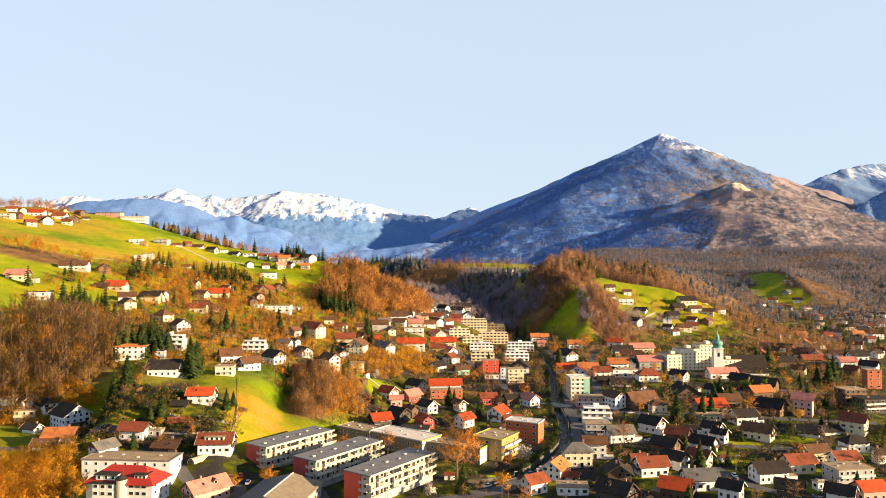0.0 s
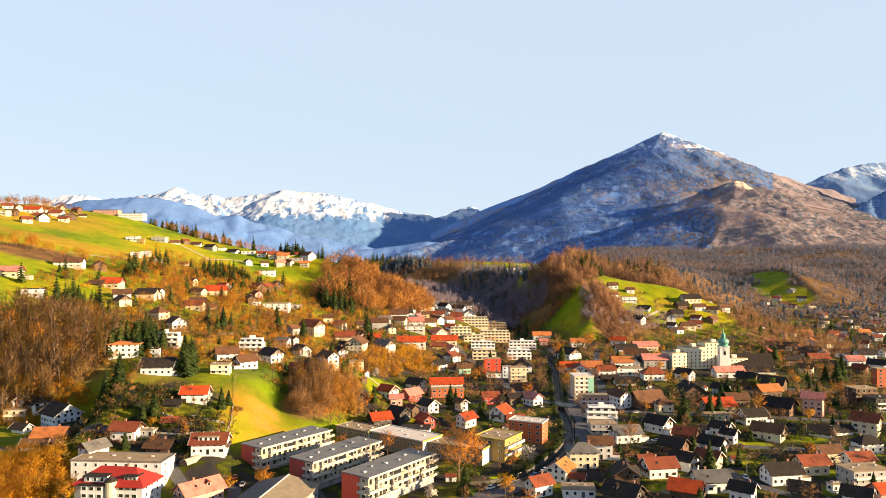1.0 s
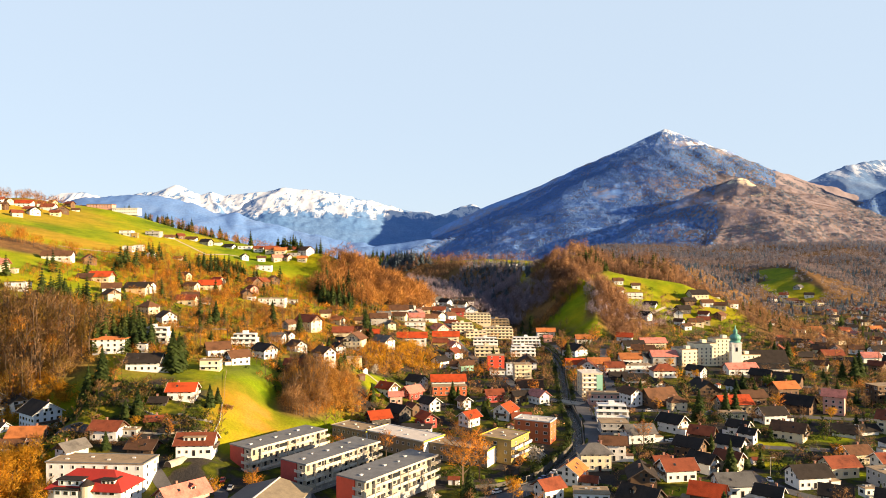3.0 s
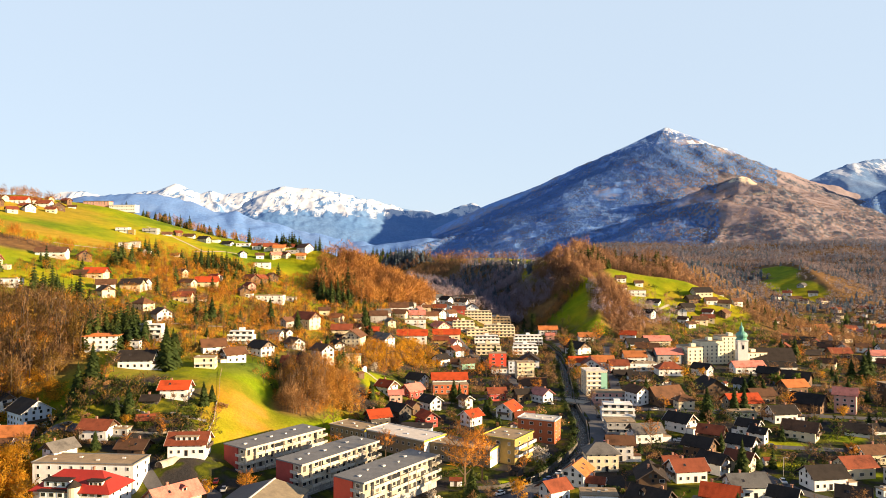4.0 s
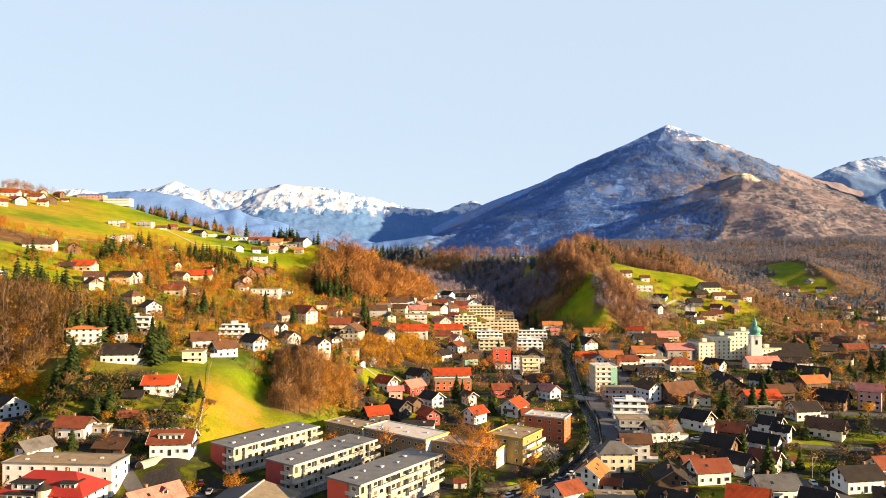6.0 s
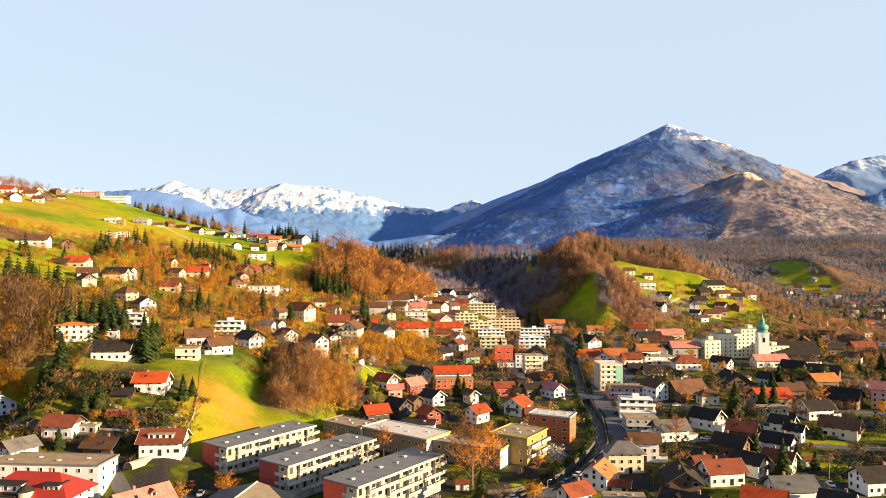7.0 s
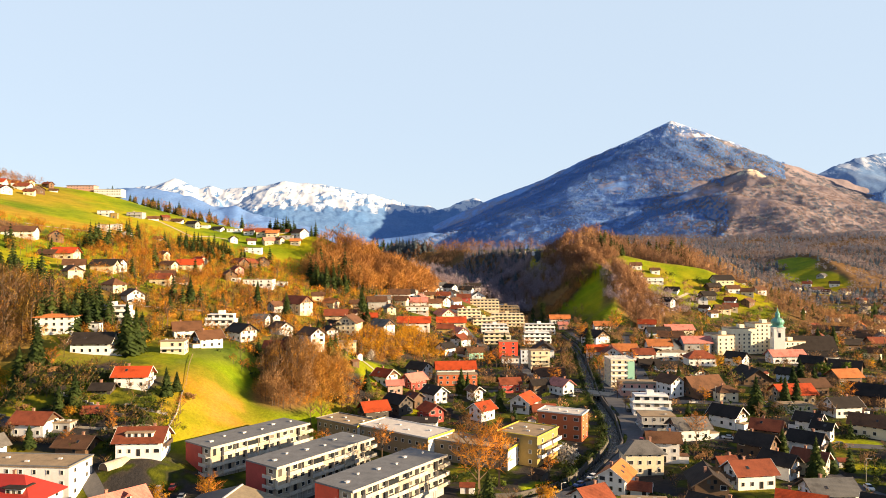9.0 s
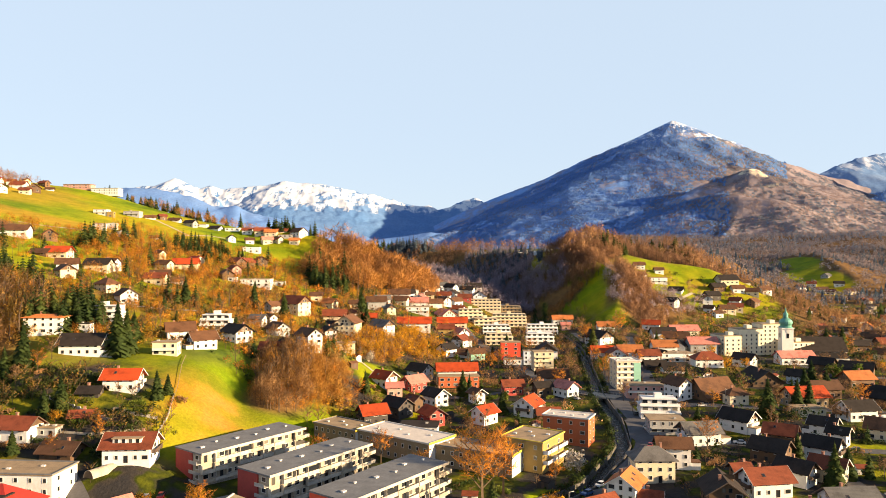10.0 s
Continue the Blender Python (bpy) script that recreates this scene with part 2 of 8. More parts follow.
def ground_z(x, y):
    """The height of the land: valley floor, the meadow hill, the wooded knoll, the gorge and the far slopes."""
    x, y = np.asarray(x, float), np.asarray(y, float)
    floor = 0.022 * np.clip(y - 330, 0, 700) * smooth(350, 60, x) - 8 * smooth(420, 900, x) + 2.4 * smooth(325, 385, y) * smooth(94, 125, x) * smooth(320, 240, x)
    slope = -35 - 0.22 * x + 0.09 * np.clip(y, -200, 1050) + 3 * fbm(x, y, 220, 3, 3)
    slope = np.minimum(slope, 60 + 0.42 * np.hypot(np.minimum(x + 60, 0), 0)) - 0.10 * np.clip(y - 930, 0, 1000)
    slope = slope - 0.25 * np.clip(-520 - x, 0, 2000)
    slope = slope + bump(x, y, -105, 372, 35, 40, 7)
    s = smooth(3, 19, slope - floor)
    z = floor * (1 - s) + np.maximum(slope, floor) * s
    dell = 9 + 0.75 * np.clip(y - 357, 0, 400) - 0.1 * np.clip(340 - y, 0, 80) + 0.5 * np.clip(x + 168, 0, 400)
    terrace = 7.5 + 0.5 * (y - 302) - 0.02 * (x + 100) + 0.6 * np.clip(x + 75, 0, 400)
    cut = smooth(-148, -166, x)
    z = np.maximum(-softmax(-z, -(dell * cut + terrace * (1 - cut) + 300 * smooth(-40, 0, x)), 2), floor)
    z = z + bump(x, y, -420, 962, 75, 36, 8) + bump(x, y, -93, 296, 17, 8, 2.6)
    z = z + bump(x, y, -62, 428, 42, 34, 11) - bump(x, y, -79, 382, 11, 38, 8.5) + bump(x, y, -60, 396, 12, 18, 2.5)
    z = softmax(z, crest(x, y, [(-260, 900, 108), (-190, 872, 98), (-160, 862, 98), (-120, 850, 90), (-85, 830, 74), (-50, 790, 48), (-20, 770, 22)], 0.55), 12)
    knoll = crest(x, y, [(100, 850, 30), (135, 868, 84), (215, 872, 72), (262, 864, 62), (293, 858, 58), (336, 850, 36), (395, 800, 2)], 0.42)
    carve = 0.9 * np.clip(176 - x, 0, 90) * smooth(874, 838, y)
    knoll = knoll - 0.75 * np.clip(146 - x, 0, 70) - carve
    knoll = softmax(knoll, crest(x, y, [(150, 868, 82), (164, 830, 67), (175, 793, 57), (168, 755, 46), (160, 722, 32), (152, 690, 8)], 0.75), 4)
    # The ridge behind the knoll is added to throw shade on the gorge.
    z = softmax(z, np.maximum(knoll, crest(x, y, [(148, 872, 84), (180, 935, 92), (215, 1010, 92), (300, 1100, 86)], 0.6) - carve), 8)
    bank = 31 + 0.70 * (x - 140) + 0.25 * (y - 789) + 80 * smooth(800, 840, y) + 80 * smooth(114, 99, x) + 80 * smooth(168, 182, x) + 80 * smooth(720, 690, y)
    z = np.where((x > 99) & (x < 187) & (y > 690) & (y < 842), -softmax(-z, -np.maximum(bank, floor + 1), 3), z)
    plateau = np.minimum(crest(x, y, [(-70, 1290, 80), (0, 1240, 78), (60, 1180, 82), (190, 1075, 84), (290, 980, 80), (400, 1100, 76)], 0.6), 80)
    gorge = crest(x, y, [(20, 1230, 72), (62, 1100, 73), (104, 985, 75), (135, 900, 76)], 0.72)
    z = softmax(z, np.maximum(plateau, gorge), 8)
    z = softmax(z, crest(x, y, [(-330, 1420, 92), (-140, 1500, 82), (-10, 1560, 86), (60, 1600, 62)], 0.30), 12)
    far = crest(x, y, [(430, 1500, 78), (620, 1640, 62), (760, 1720, 44), (1000, 1750, 30)], 0.13) + 5 * fbm(x, y, 160, 3, 9)
    z = softmax(z, far, 10)
    reach = np.hypot(x, y)
    foot = 0.105 * np.clip(reach - 1000, 0, 1300) + 14 * fbm(x, y, 260, 4, 14) * smooth(1000, 1250, reach) - 6
    z = softmax(z, np.where(y > 0, foot * smooth(0.10, 0.24, x / np.maximum(y, 1)) - 40 * smooth(0.24, 0.10, x / np.maximum(y, 1)), -60), 10)
    z = softmax(z, crest(x, y, [(720, 1470, 78), (668, 1330, 74), (640, 1230, 64), (622, 1160, 52), (606, 1100, 38), (590, 1050, 16)], 0.30), 6)
    z = softmax(z, crest(x, y, [(620, 1440, 34), (740, 1470, 22), (860, 1480, -2)], 0.16), 6)
    back = -6 + 0.09 * np.clip(y - 1500, 0, 900) + 12 * fbm(x, y, 400, 3, 5)
    z = softmax(z, np.where(y > 1450, back, -60), 15)
    z = z * smooth(4900, 3300, np.hypot(x, y)) + 0.6 * fbm(x, y, 45, 3, 1) * smooth(3, 20, z) + 0.05
    return z - 2.8 * smooth(3.6, 2.4, -crest(x, y, RIVER, 1.0))


# ---- terrain end ----
# ---- the land ----
def in_oval(x, y, cx, cy, rx, ry, turn=0.0, soft=0.3):
    c, s = math.cos(radians(turn)), math.sin(radians(turn))
    u, v = ((x - cx) * c + (y - cy) * s) / rx, (-(x - cx) * s + (y - cy) * c) / ry
    return smooth(1 + soft, 1 - soft, np.hypot(u, v) + 0.25 * fbm(x, y, 30, 2, 8))


LAWNS = [(-31, 438, 10, 30), (100, 382, 8, 6), (160, 342, 9, 6), (146, 351, 9, 5), (122, 335, 8, 5), (146, 313, 11, 6), (140, 502, 9, 6), (124, 294, 10, 5), (134, 410, 7, 5), (170, 300, 10, 6), (190, 352, 10, 6), (33, 296, 7, 5), (49, 305, 6, 6), (205, 330, 10, 7), (96, 280, 9, 6), (165, 275, 9, 6), (-8, 392, 9, 6), (44, 395, 8, 5)]


def town_mask(x, y):
    z = ground_z(x, y)
    floor = smooth(-175, -60, x) * smooth(24, 8, z) * smooth(1250, 900, y)
    side = smooth(60, 48, z) * smooth(-230, -190, x) * smooth(300, 340, y) * smooth(640, 560, y) * smooth(20, -10, x)
    meadow = in_oval(x, y, -74, 360, 30, 46, 0, 0.15)
    for cx, cy, rx, ry in LAWNS:
        meadow = np.maximum(meadow, in_oval(x, y, cx, cy, rx, ry, 0, 0.12))
    return np.clip(floor + 0.35 * side + 0.9 * in_oval(x, y, -124, 330, 36, 32, 0, 0.3) + in_oval(x, y, -88, 298, 24, 13, 0, 0.2) + 0.8 * in_oval(x, y, 15, 640, 85, 170), 0, 1) * (1 - meadow)


WOODS = [
    (-220, 404, 42, 48, 0), (-85, 770, 58, 78, 0), (-60, 412, 22, 26, 0), (160, 864, 44, 36, 0), (270, 890, 80, 25, 0), (60, 1010, 115, 110, 0),
    (-60, 1480, 150, 80, 0), (190, 755, 58, 38, 0), (385, 800, 42, 150, 0), (-345, 622, 40, 30, 0), (-38, 512, 14, 34, 0), (-10, 552, 15, 36, 0),
    (-174, 274, 30, 30, 0),
    (-42, 785, 36, 46, 0), (-20, 755, 24, 36, 0), (58, 850, 52, 95, 0), (190, 774, 16, 32, 0),
    (36, 1123, 34, 50, 0), (2, 850, 22, 32, 0), (184, 825, 14, 20, 0), (180, 735, 18, 46, 0), (10, 905, 40, 60, 0), (130, 800, 22, 12, 0), (-40, 1260, 70, 40, 0), (20, 1210, 125, 65, 0), (265, 960, 98, 58, 0), (86, 826, 26, 62, 0), (192, 742, 22, 36, 0), (118, 830, 20, 30, 0), (-68, 386, 13, 18, 0),
]


MEADOWS = [(-150, 745, 32, 100, -10), (622, 1310, 125, 24, 79), (572, 1150, 105, 30, 84), (535, 1060, 24, 34, 0), (515, 930, 42, 35, 0), (560, 940, 20, 24, 0), (144, 760, 21, 42, -15)]


def meadow_mask(x, y):
    out = 0.0
    for cx, cy, rx, ry, turn in MEADOWS:
        out = np.maximum(out, in_oval(x, y, cx, cy, rx, ry, turn, 0.15))
    return out


def wood_mask(x, y):
    out = 0.0
    for cx, cy, rx, ry, turn in WOODS:
        out = np.maximum(out, in_oval(x, y, cx, cy, rx, ry, turn))
    slope = smooth(-240, -200, x) * smooth(330, 390, y) * smooth(700, 600, y) * smooth(10, -30, x) * smooth(16, 26, ground_z(x, y))
    out = np.maximum(out, smooth(990, 1060, np.hypot(x, y)) * smooth(0.12, 0.2, x / np.maximum(y, 1)) * (y > 1))
    return (1 - meadow_mask(x, y)) * (1 - in_oval(x, y, -31, 438, 11, 34, -10, 0.15)) * np.maximum(out, 0.55 * slope * smooth(0.0, 0.35, fbm(x, y, 36, 3, 12)))


angles = np.radians(np.r_[np.arange(-180, -40, 7.0), np.linspace(-40, 40, 380), np.arange(47, 181, 7.0)])
radii = np.r_[np.geomspace(0.02, 185, 18), np.geomspace(188, 2100, 270), np.geomspace(2150, 4950, 20)]
v, f = fan_sheet(angles, radii, ground_z)
ground = share("ground", mesh_of("ground", v, f[:, ::-1], [ground_material()], shade=True))
mask(ground.data, "wood", wood_mask(v[:, 0], v[:, 1]) * (v[:, 1] > 150))
mask(ground.data, "town", town_mask(v[:, 0], v[:, 1]))
mask(ground.data, "dry", in_oval(v[:, 0], v[:, 1], -87, 348, 17, 22, 10, 0.6) * (0.30 + 0.6 * smooth(-0.4, 0.4, fbm(v[:, 0], v[:, 1], 9, 3, 63))) + in_oval(v[:, 0], v[:, 1], -330, 700, 120, 25, 0) * 0.5 + 0.45 * in_oval(v[:, 0], v[:, 1], 255, 805, 75, 60, 0) * smooth(-0.3, 0.3, fbm(v[:, 0], v[:, 1], 30, 3, 62)) + 0.4 * in_oval(v[:, 0], v[:, 1], -470, 830, 90, 90, 0) + 0.6 * in_oval(v[:, 0], v[:, 1], -150, 510, 95, 120, 0) * smooth(-0.25, 0.3, fbm(v[:, 0], v[:, 1], 40, 3, 61)))
tagged(ground, "green spring meadows, gardens and streets in a valley", "ground", kind="structure")


def seen_at(px, py, d):
    """A crest point placed to fit the camera's view, from pixel px, py at a chosen depth d."""
    u = (px - 784) / 1254.7
    return (1.6 + (0.01453 + u) * d, -13.7 + (1 - 0.01453 * u) * d, 94.6 + (458.8 - py) / 1254.7 * d)


def mountain(name, label, a0, a1, r0, r1, steps, height, material, rocks=None, bare=None):
    v, f = fan_sheet(np.radians(np.linspace(a0, a1, steps[0])), np.geomspace(r0, r1, steps[1]), height)
    ob = share(name, mesh_of(name, v, f[:, ::-1], [material], shade=True))
    mask(ob.data, "rock", rocks(v[:, 0], v[:, 1], v[:, 2]) if rocks else np.zeros(len(v)))
    mask(ob.data, "bare", bare(v[:, 0], v[:, 1], v[:, 2]) if bare else np.zeros(len(v)))
    return tagged(ob, label, "mountain", kind="structure")


def gullied(x, y, size, seed):
    """Ribs and gullies: ridged noise on a bent grid, from -1 to 1."""
    wx, wy = x + size * 0.35 * fbm(x, y, size * 1.3, 2, seed + 5), y + size * 0.35 * fbm(x, y, size * 1.3, 2, seed + 6)
    return fbm(wx, wy, size, 5, seed, True)


def peak_height(x, y):
    ridge = ((690, 454, 2900), (760, 436, 3000), (800, 426, 3050), (850, 416, 3150), (880, 404, 3250), (892, 394, 3300), (920, 375, 3380), (945, 362, 3440), (975, 355, 3480), (1000, 342, 3520), (1030, 334, 3560), (1060, 314, 3620), (1095, 299, 3660), (1115, 283, 3680), (1140, 258, 3700), (1160, 246, 3700), (1172, 239, 3700),
             (1186, 244, 3700), (1200, 255, 3700), (1225, 262, 3700), (1250, 273, 3700), (1285, 289, 3710), (1310, 298, 3710), (1330, 311, 3720), (1360, 325, 3720), (1385, 333, 3720), (1410, 348, 3700), (1450, 375, 3650), (1520, 420, 3600))
    main = crest(x, y, [seen_at(*p) for p in ridge], 0.50, 0.97)
    ribs = (
        ((1172, 239, 3690), (1180, 275, 3480), (1200, 310, 3250), (1235, 345, 2950), (1262, 350, 2800), (1282, 334, 2680), (1302, 324, 2640), (1330, 336, 2600), (1352, 352, 2560), (1385, 372, 2520), (1412, 392, 2480), (1445, 418, 2420), (1490, 452, 2340), (1540, 486, 2250), (1600, 520, 2180)),
        ((1095, 292, 3640), (1085, 350, 3150), (1070, 398, 2800), (1064, 424, 2550)),
        ((1172, 239, 3690), (1140, 300, 3350), (1120, 345, 3050), (1105, 385, 2800)),
        ((1310, 298, 3690), (1330, 330, 3400), (1385, 360, 3050)),
        ((1302, 324, 2640), (1280, 380, 2350), (1262, 420, 2150), (1240, 450, 2000)),
        ((1385, 372, 2520), (1370, 420, 2250), (1350, 450, 2050)),
    )
    spur = np.full(np.shape(x), -1e4)
    for k, rib in enumerate(ribs):
        spur = softmax(spur, crest(x, y, [seen_at(*p) for p in rib], 0.52 if k else 0.40), 25)
    z = softmax(main, spur, 40)
    calm = smooth(770, 560, z)
    return np.maximum(z + (20 * gullied(x, y, 420, 21) + 8 * gullied(x, y, 170, 26) - 12) * (0.25 + 0.75 * calm) * (1 + 0.9 * smooth(0.32, 0.42, x / np.maximum(y, 1))), -30)


def right_height(x, y):
    z = crest(x, y, [seen_at(*p) for p in ((1340, 345, 3900), (1390, 331, 3900), (1430, 322, 3900), (1452, 310, 3900), (1500, 297, 3920), (1550, 288, 3940), (1620, 278, 3950), (1700, 268, 3950))], 0.45)
    z = np.maximum(z, crest(x, y, [seen_at(*p) for p in ((1440, 430, 3000), (1475, 400, 3050), (1505, 370, 3100), (1530, 352, 3120), (1552, 337, 3150), (1580, 322, 3150), (1640, 300, 3150), (1720, 270, 3150))], 0.8))
    return np.maximum(z + 22 * gullied(x, y, 330, 31) - 12, -30)


def snow_height(x, y):
    ridge = ((40, 356), (60, 352), (95, 345), (110, 338), (135, 337), (150, 335), (175, 343), (200, 350), (230, 342), (260, 338), (285, 337), (300, 330), (312, 324), (325, 335), (345, 338), (360, 343), (373, 336), (385, 345), (420, 341), (460, 337), (490, 332), (505, 328),
             (540, 331), (575, 334), (600, 340), (640, 350), (680, 356), (700, 362), (740, 366), (770, 374), (795, 370), (820, 362), (835, 360), (850, 367), (870, 380), (890, 386), (960, 400))
    z = crest(x, y, [seen_at(px, py + 9, 4300) for px, py in ridge], 0.42)
    # Ribs that come forward from the crest, each with a shoulder of its own.
    for (px, py), (qx, qy), (sx, sy) in (((312, 324), (318, 350), (345, 385)), ((373, 336), (378, 352), (410, 390)), ((505, 328), (492, 348), (455, 388)), ((498, 345), (525, 368), (570, 402)), ((575, 334), (600, 362), (620, 404)), ((640, 350), (655, 376), (668, 410)), ((700, 362), (712, 384), (735, 415)), ((795, 370), (780, 392), (770, 420)), ((835, 360), (848, 378), (880, 400)), ((135, 337), (120, 350), (110, 365)), ((230, 342), (240, 358), (255, 380)), ((440, 340), (432, 362), (420, 392))):
        z = np.maximum(z, crest(x, y, [seen_at(px, py + 9, 4290), seen_at(qx, qy + 8, 4130), seen_at(sx, sy + 6, 3850)], 0.62))
    calm = (0.35 + 0.65 * smooth(470, 380, z)) * (0.3 + 0.7 * smooth(230, 360, z))
    return np.maximum(z + (26 * gullied(x, y, 210, 41) + 15 * gullied(x, y, 90, 44) - 16) * calm, -30)


# Blue haze of distance is put into the woods' base colours of all these mountains.
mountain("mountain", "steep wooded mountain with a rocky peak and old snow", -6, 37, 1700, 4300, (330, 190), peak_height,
         mountain_material("haze_tinted_mountain_woods", 575, 640, (0.16, 0.315, 0.66), (0.245, 0.205, 0.225), (0.62, 0.52, 0.38), ragged=0.04, patch=0.012),
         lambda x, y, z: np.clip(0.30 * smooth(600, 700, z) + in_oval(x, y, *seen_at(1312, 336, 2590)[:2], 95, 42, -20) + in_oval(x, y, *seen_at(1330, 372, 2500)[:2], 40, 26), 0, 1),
         # Bare-beech share by bearing; shaded and sunlit faces are evened out in colour.
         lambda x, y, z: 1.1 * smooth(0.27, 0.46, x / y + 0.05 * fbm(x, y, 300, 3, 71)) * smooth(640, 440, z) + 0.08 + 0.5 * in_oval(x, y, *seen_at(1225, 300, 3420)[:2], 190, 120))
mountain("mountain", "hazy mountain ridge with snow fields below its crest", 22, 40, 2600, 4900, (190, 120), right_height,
         mountain_material("haze_tinted_far_ridge", 490, 520, (0.15, 0.265, 0.48), (0.18, 0.26, 0.42), (0.4, 0.36, 0.32), ragged=0.014, swing=6.0, streak_size=0.012), lambda x, y, z: 0.5 * smooth(120, 260, z) * smooth(3500, 3200, y))
mountain("mountain_range", "snow-covered mountain range above wooded slopes tinted with blue haze", -37, 10, 3200, 4850, (500, 120), snow_height,
         mountain_material("haze_tinted_snow_range", 318, 340, (0.10, 0.22, 0.46), (0.13, 0.25, 0.48), (0.30, 0.30, 0.34), snow=(0.60, 0.64, 0.72), patch=0.004, ragged=0.022, swing=11.0, streak_size=0.018, cover=(0.42, 0.47)))


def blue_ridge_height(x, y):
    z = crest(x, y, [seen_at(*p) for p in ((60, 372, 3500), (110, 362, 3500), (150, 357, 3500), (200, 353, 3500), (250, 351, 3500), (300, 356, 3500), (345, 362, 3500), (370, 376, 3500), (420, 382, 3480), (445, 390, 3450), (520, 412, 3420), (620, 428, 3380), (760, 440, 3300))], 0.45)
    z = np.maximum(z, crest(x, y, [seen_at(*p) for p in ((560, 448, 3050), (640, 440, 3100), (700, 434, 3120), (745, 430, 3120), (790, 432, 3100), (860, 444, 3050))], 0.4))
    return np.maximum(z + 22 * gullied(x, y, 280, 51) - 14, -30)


# The ridge's blue is distance haze, mixed into its wood colours.
mountain("mountain_ridge", "wooded ridge tinted with blue haze, with a few snow clearings", -37, 8, 2600, 4000, (300, 90), blue_ridge_height,
         mountain_material("haze_tinted_ridge", 560, 640, (0.115, 0.235, 0.53), (0.14, 0.25, 0.51), (0.3, 0.3, 0.32)))
# ---- trees ----
BARK = plain("bark", (0.10, 0.065, 0.04), 0.9, 0.3, 4.0)
TWIGS = leafage("bare_twigs", [(0.30, (0.44, 0.170, 0.035)), (0.48, (0.71, 0.275, 0.037)), (0.62, (0.83, 0.375, 0.044)), (0.75, (0.70, 0.40, 0.056))], patch=0.035, spread=(0.72, 1.15))
# Flank and knoll twigs hold some blue distance haze in their colour.
FLANK_TWIGS = leafage("russet_beech_twigs", [(0.32, (0.310, 0.150, 0.062)), (0.50, (0.530, 0.245, 0.075)), (0.66, (0.670, 0.325, 0.080))], patch=0.03, spread=(0.72, 1.15))
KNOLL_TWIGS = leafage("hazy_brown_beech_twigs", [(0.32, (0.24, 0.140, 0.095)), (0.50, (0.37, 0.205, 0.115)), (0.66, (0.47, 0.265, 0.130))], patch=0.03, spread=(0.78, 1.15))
# Blue haze over the gorge's shade is put into this twig colour.
GORGE_TWIGS = leafage("haze_blued_beech_twigs", [(0.35, (0.33, 0.285, 0.36)), (0.65, (0.44, 0.345, 0.38))], patch=0.02, spread=(0.8, 1.15))
CLUMP_TWIGS = leafage("golden_brown_twigs", [(0.35, (0.44, 0.215, 0.055)), (0.65, (0.66, 0.335, 0.060))], patch=0.05)
GREY_TWIGS = leafage("grey_brown_twigs", [(0.35, (0.260, 0.150, 0.078)), (0.65, (0.442, 0.247, 0.104))])
OLIVE_TWIGS = leafage("olive_ivy_twigs", [(0.35, (0.25, 0.160, 0.040)), (0.65, (0.50, 0.29, 0.060))])
GOLD = leafage("golden_catkins", [(0.35, (0.62, 0.285, 0.025)), (0.65, (0.82, 0.45, 0.038))], spread=(0.8, 1.1), through_share=0.5)
NEEDLES = leafage("dark_needles", [(0.35, (0.027, 0.050, 0.015)), (0.55, (0.056, 0.083, 0.020)), (0.7, (0.112, 0.122, 0.025))])
FRESH = leafage("fresh_leaves", [(0.35, (0.10, 0.16, 0.02)), (0.65, (0.22, 0.24, 0.04))])
# Distance haze is put into the colours of these far trees.
FAR_NEEDLES = leafage("far_haze_needles", [(0.35, (0.085, 0.13, 0.18)), (0.65, (0.12, 0.16, 0.20))], patch=0.008, spread=(0.9, 1.1), through_share=0.45)
FAR_TWIGS = leafage("far_haze_twigs", [(0.35, (0.265, 0.25, 0.29)), (0.65, (0.39, 0.32, 0.32))], patch=0.008, spread=(0.9, 1.1), through_share=0.45)
# Spruces of the shaded face are painted lighter and bluer than the sunny ones.
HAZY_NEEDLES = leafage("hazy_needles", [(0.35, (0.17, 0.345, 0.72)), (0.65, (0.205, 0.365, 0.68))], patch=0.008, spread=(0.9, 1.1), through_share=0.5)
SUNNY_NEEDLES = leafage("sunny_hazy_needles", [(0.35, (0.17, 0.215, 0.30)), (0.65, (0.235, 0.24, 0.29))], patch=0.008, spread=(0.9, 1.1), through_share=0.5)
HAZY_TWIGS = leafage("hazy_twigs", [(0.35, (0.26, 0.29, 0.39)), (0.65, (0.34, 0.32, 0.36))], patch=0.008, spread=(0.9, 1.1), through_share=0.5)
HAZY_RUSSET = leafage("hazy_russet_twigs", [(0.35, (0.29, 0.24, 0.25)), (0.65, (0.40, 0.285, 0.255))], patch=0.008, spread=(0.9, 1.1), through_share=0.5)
BLOSSOM = leafage("white_blossom", [(0.35, (0.62, 0.52, 0.42)), (0.65, (0.80, 0.74, 0.64))])


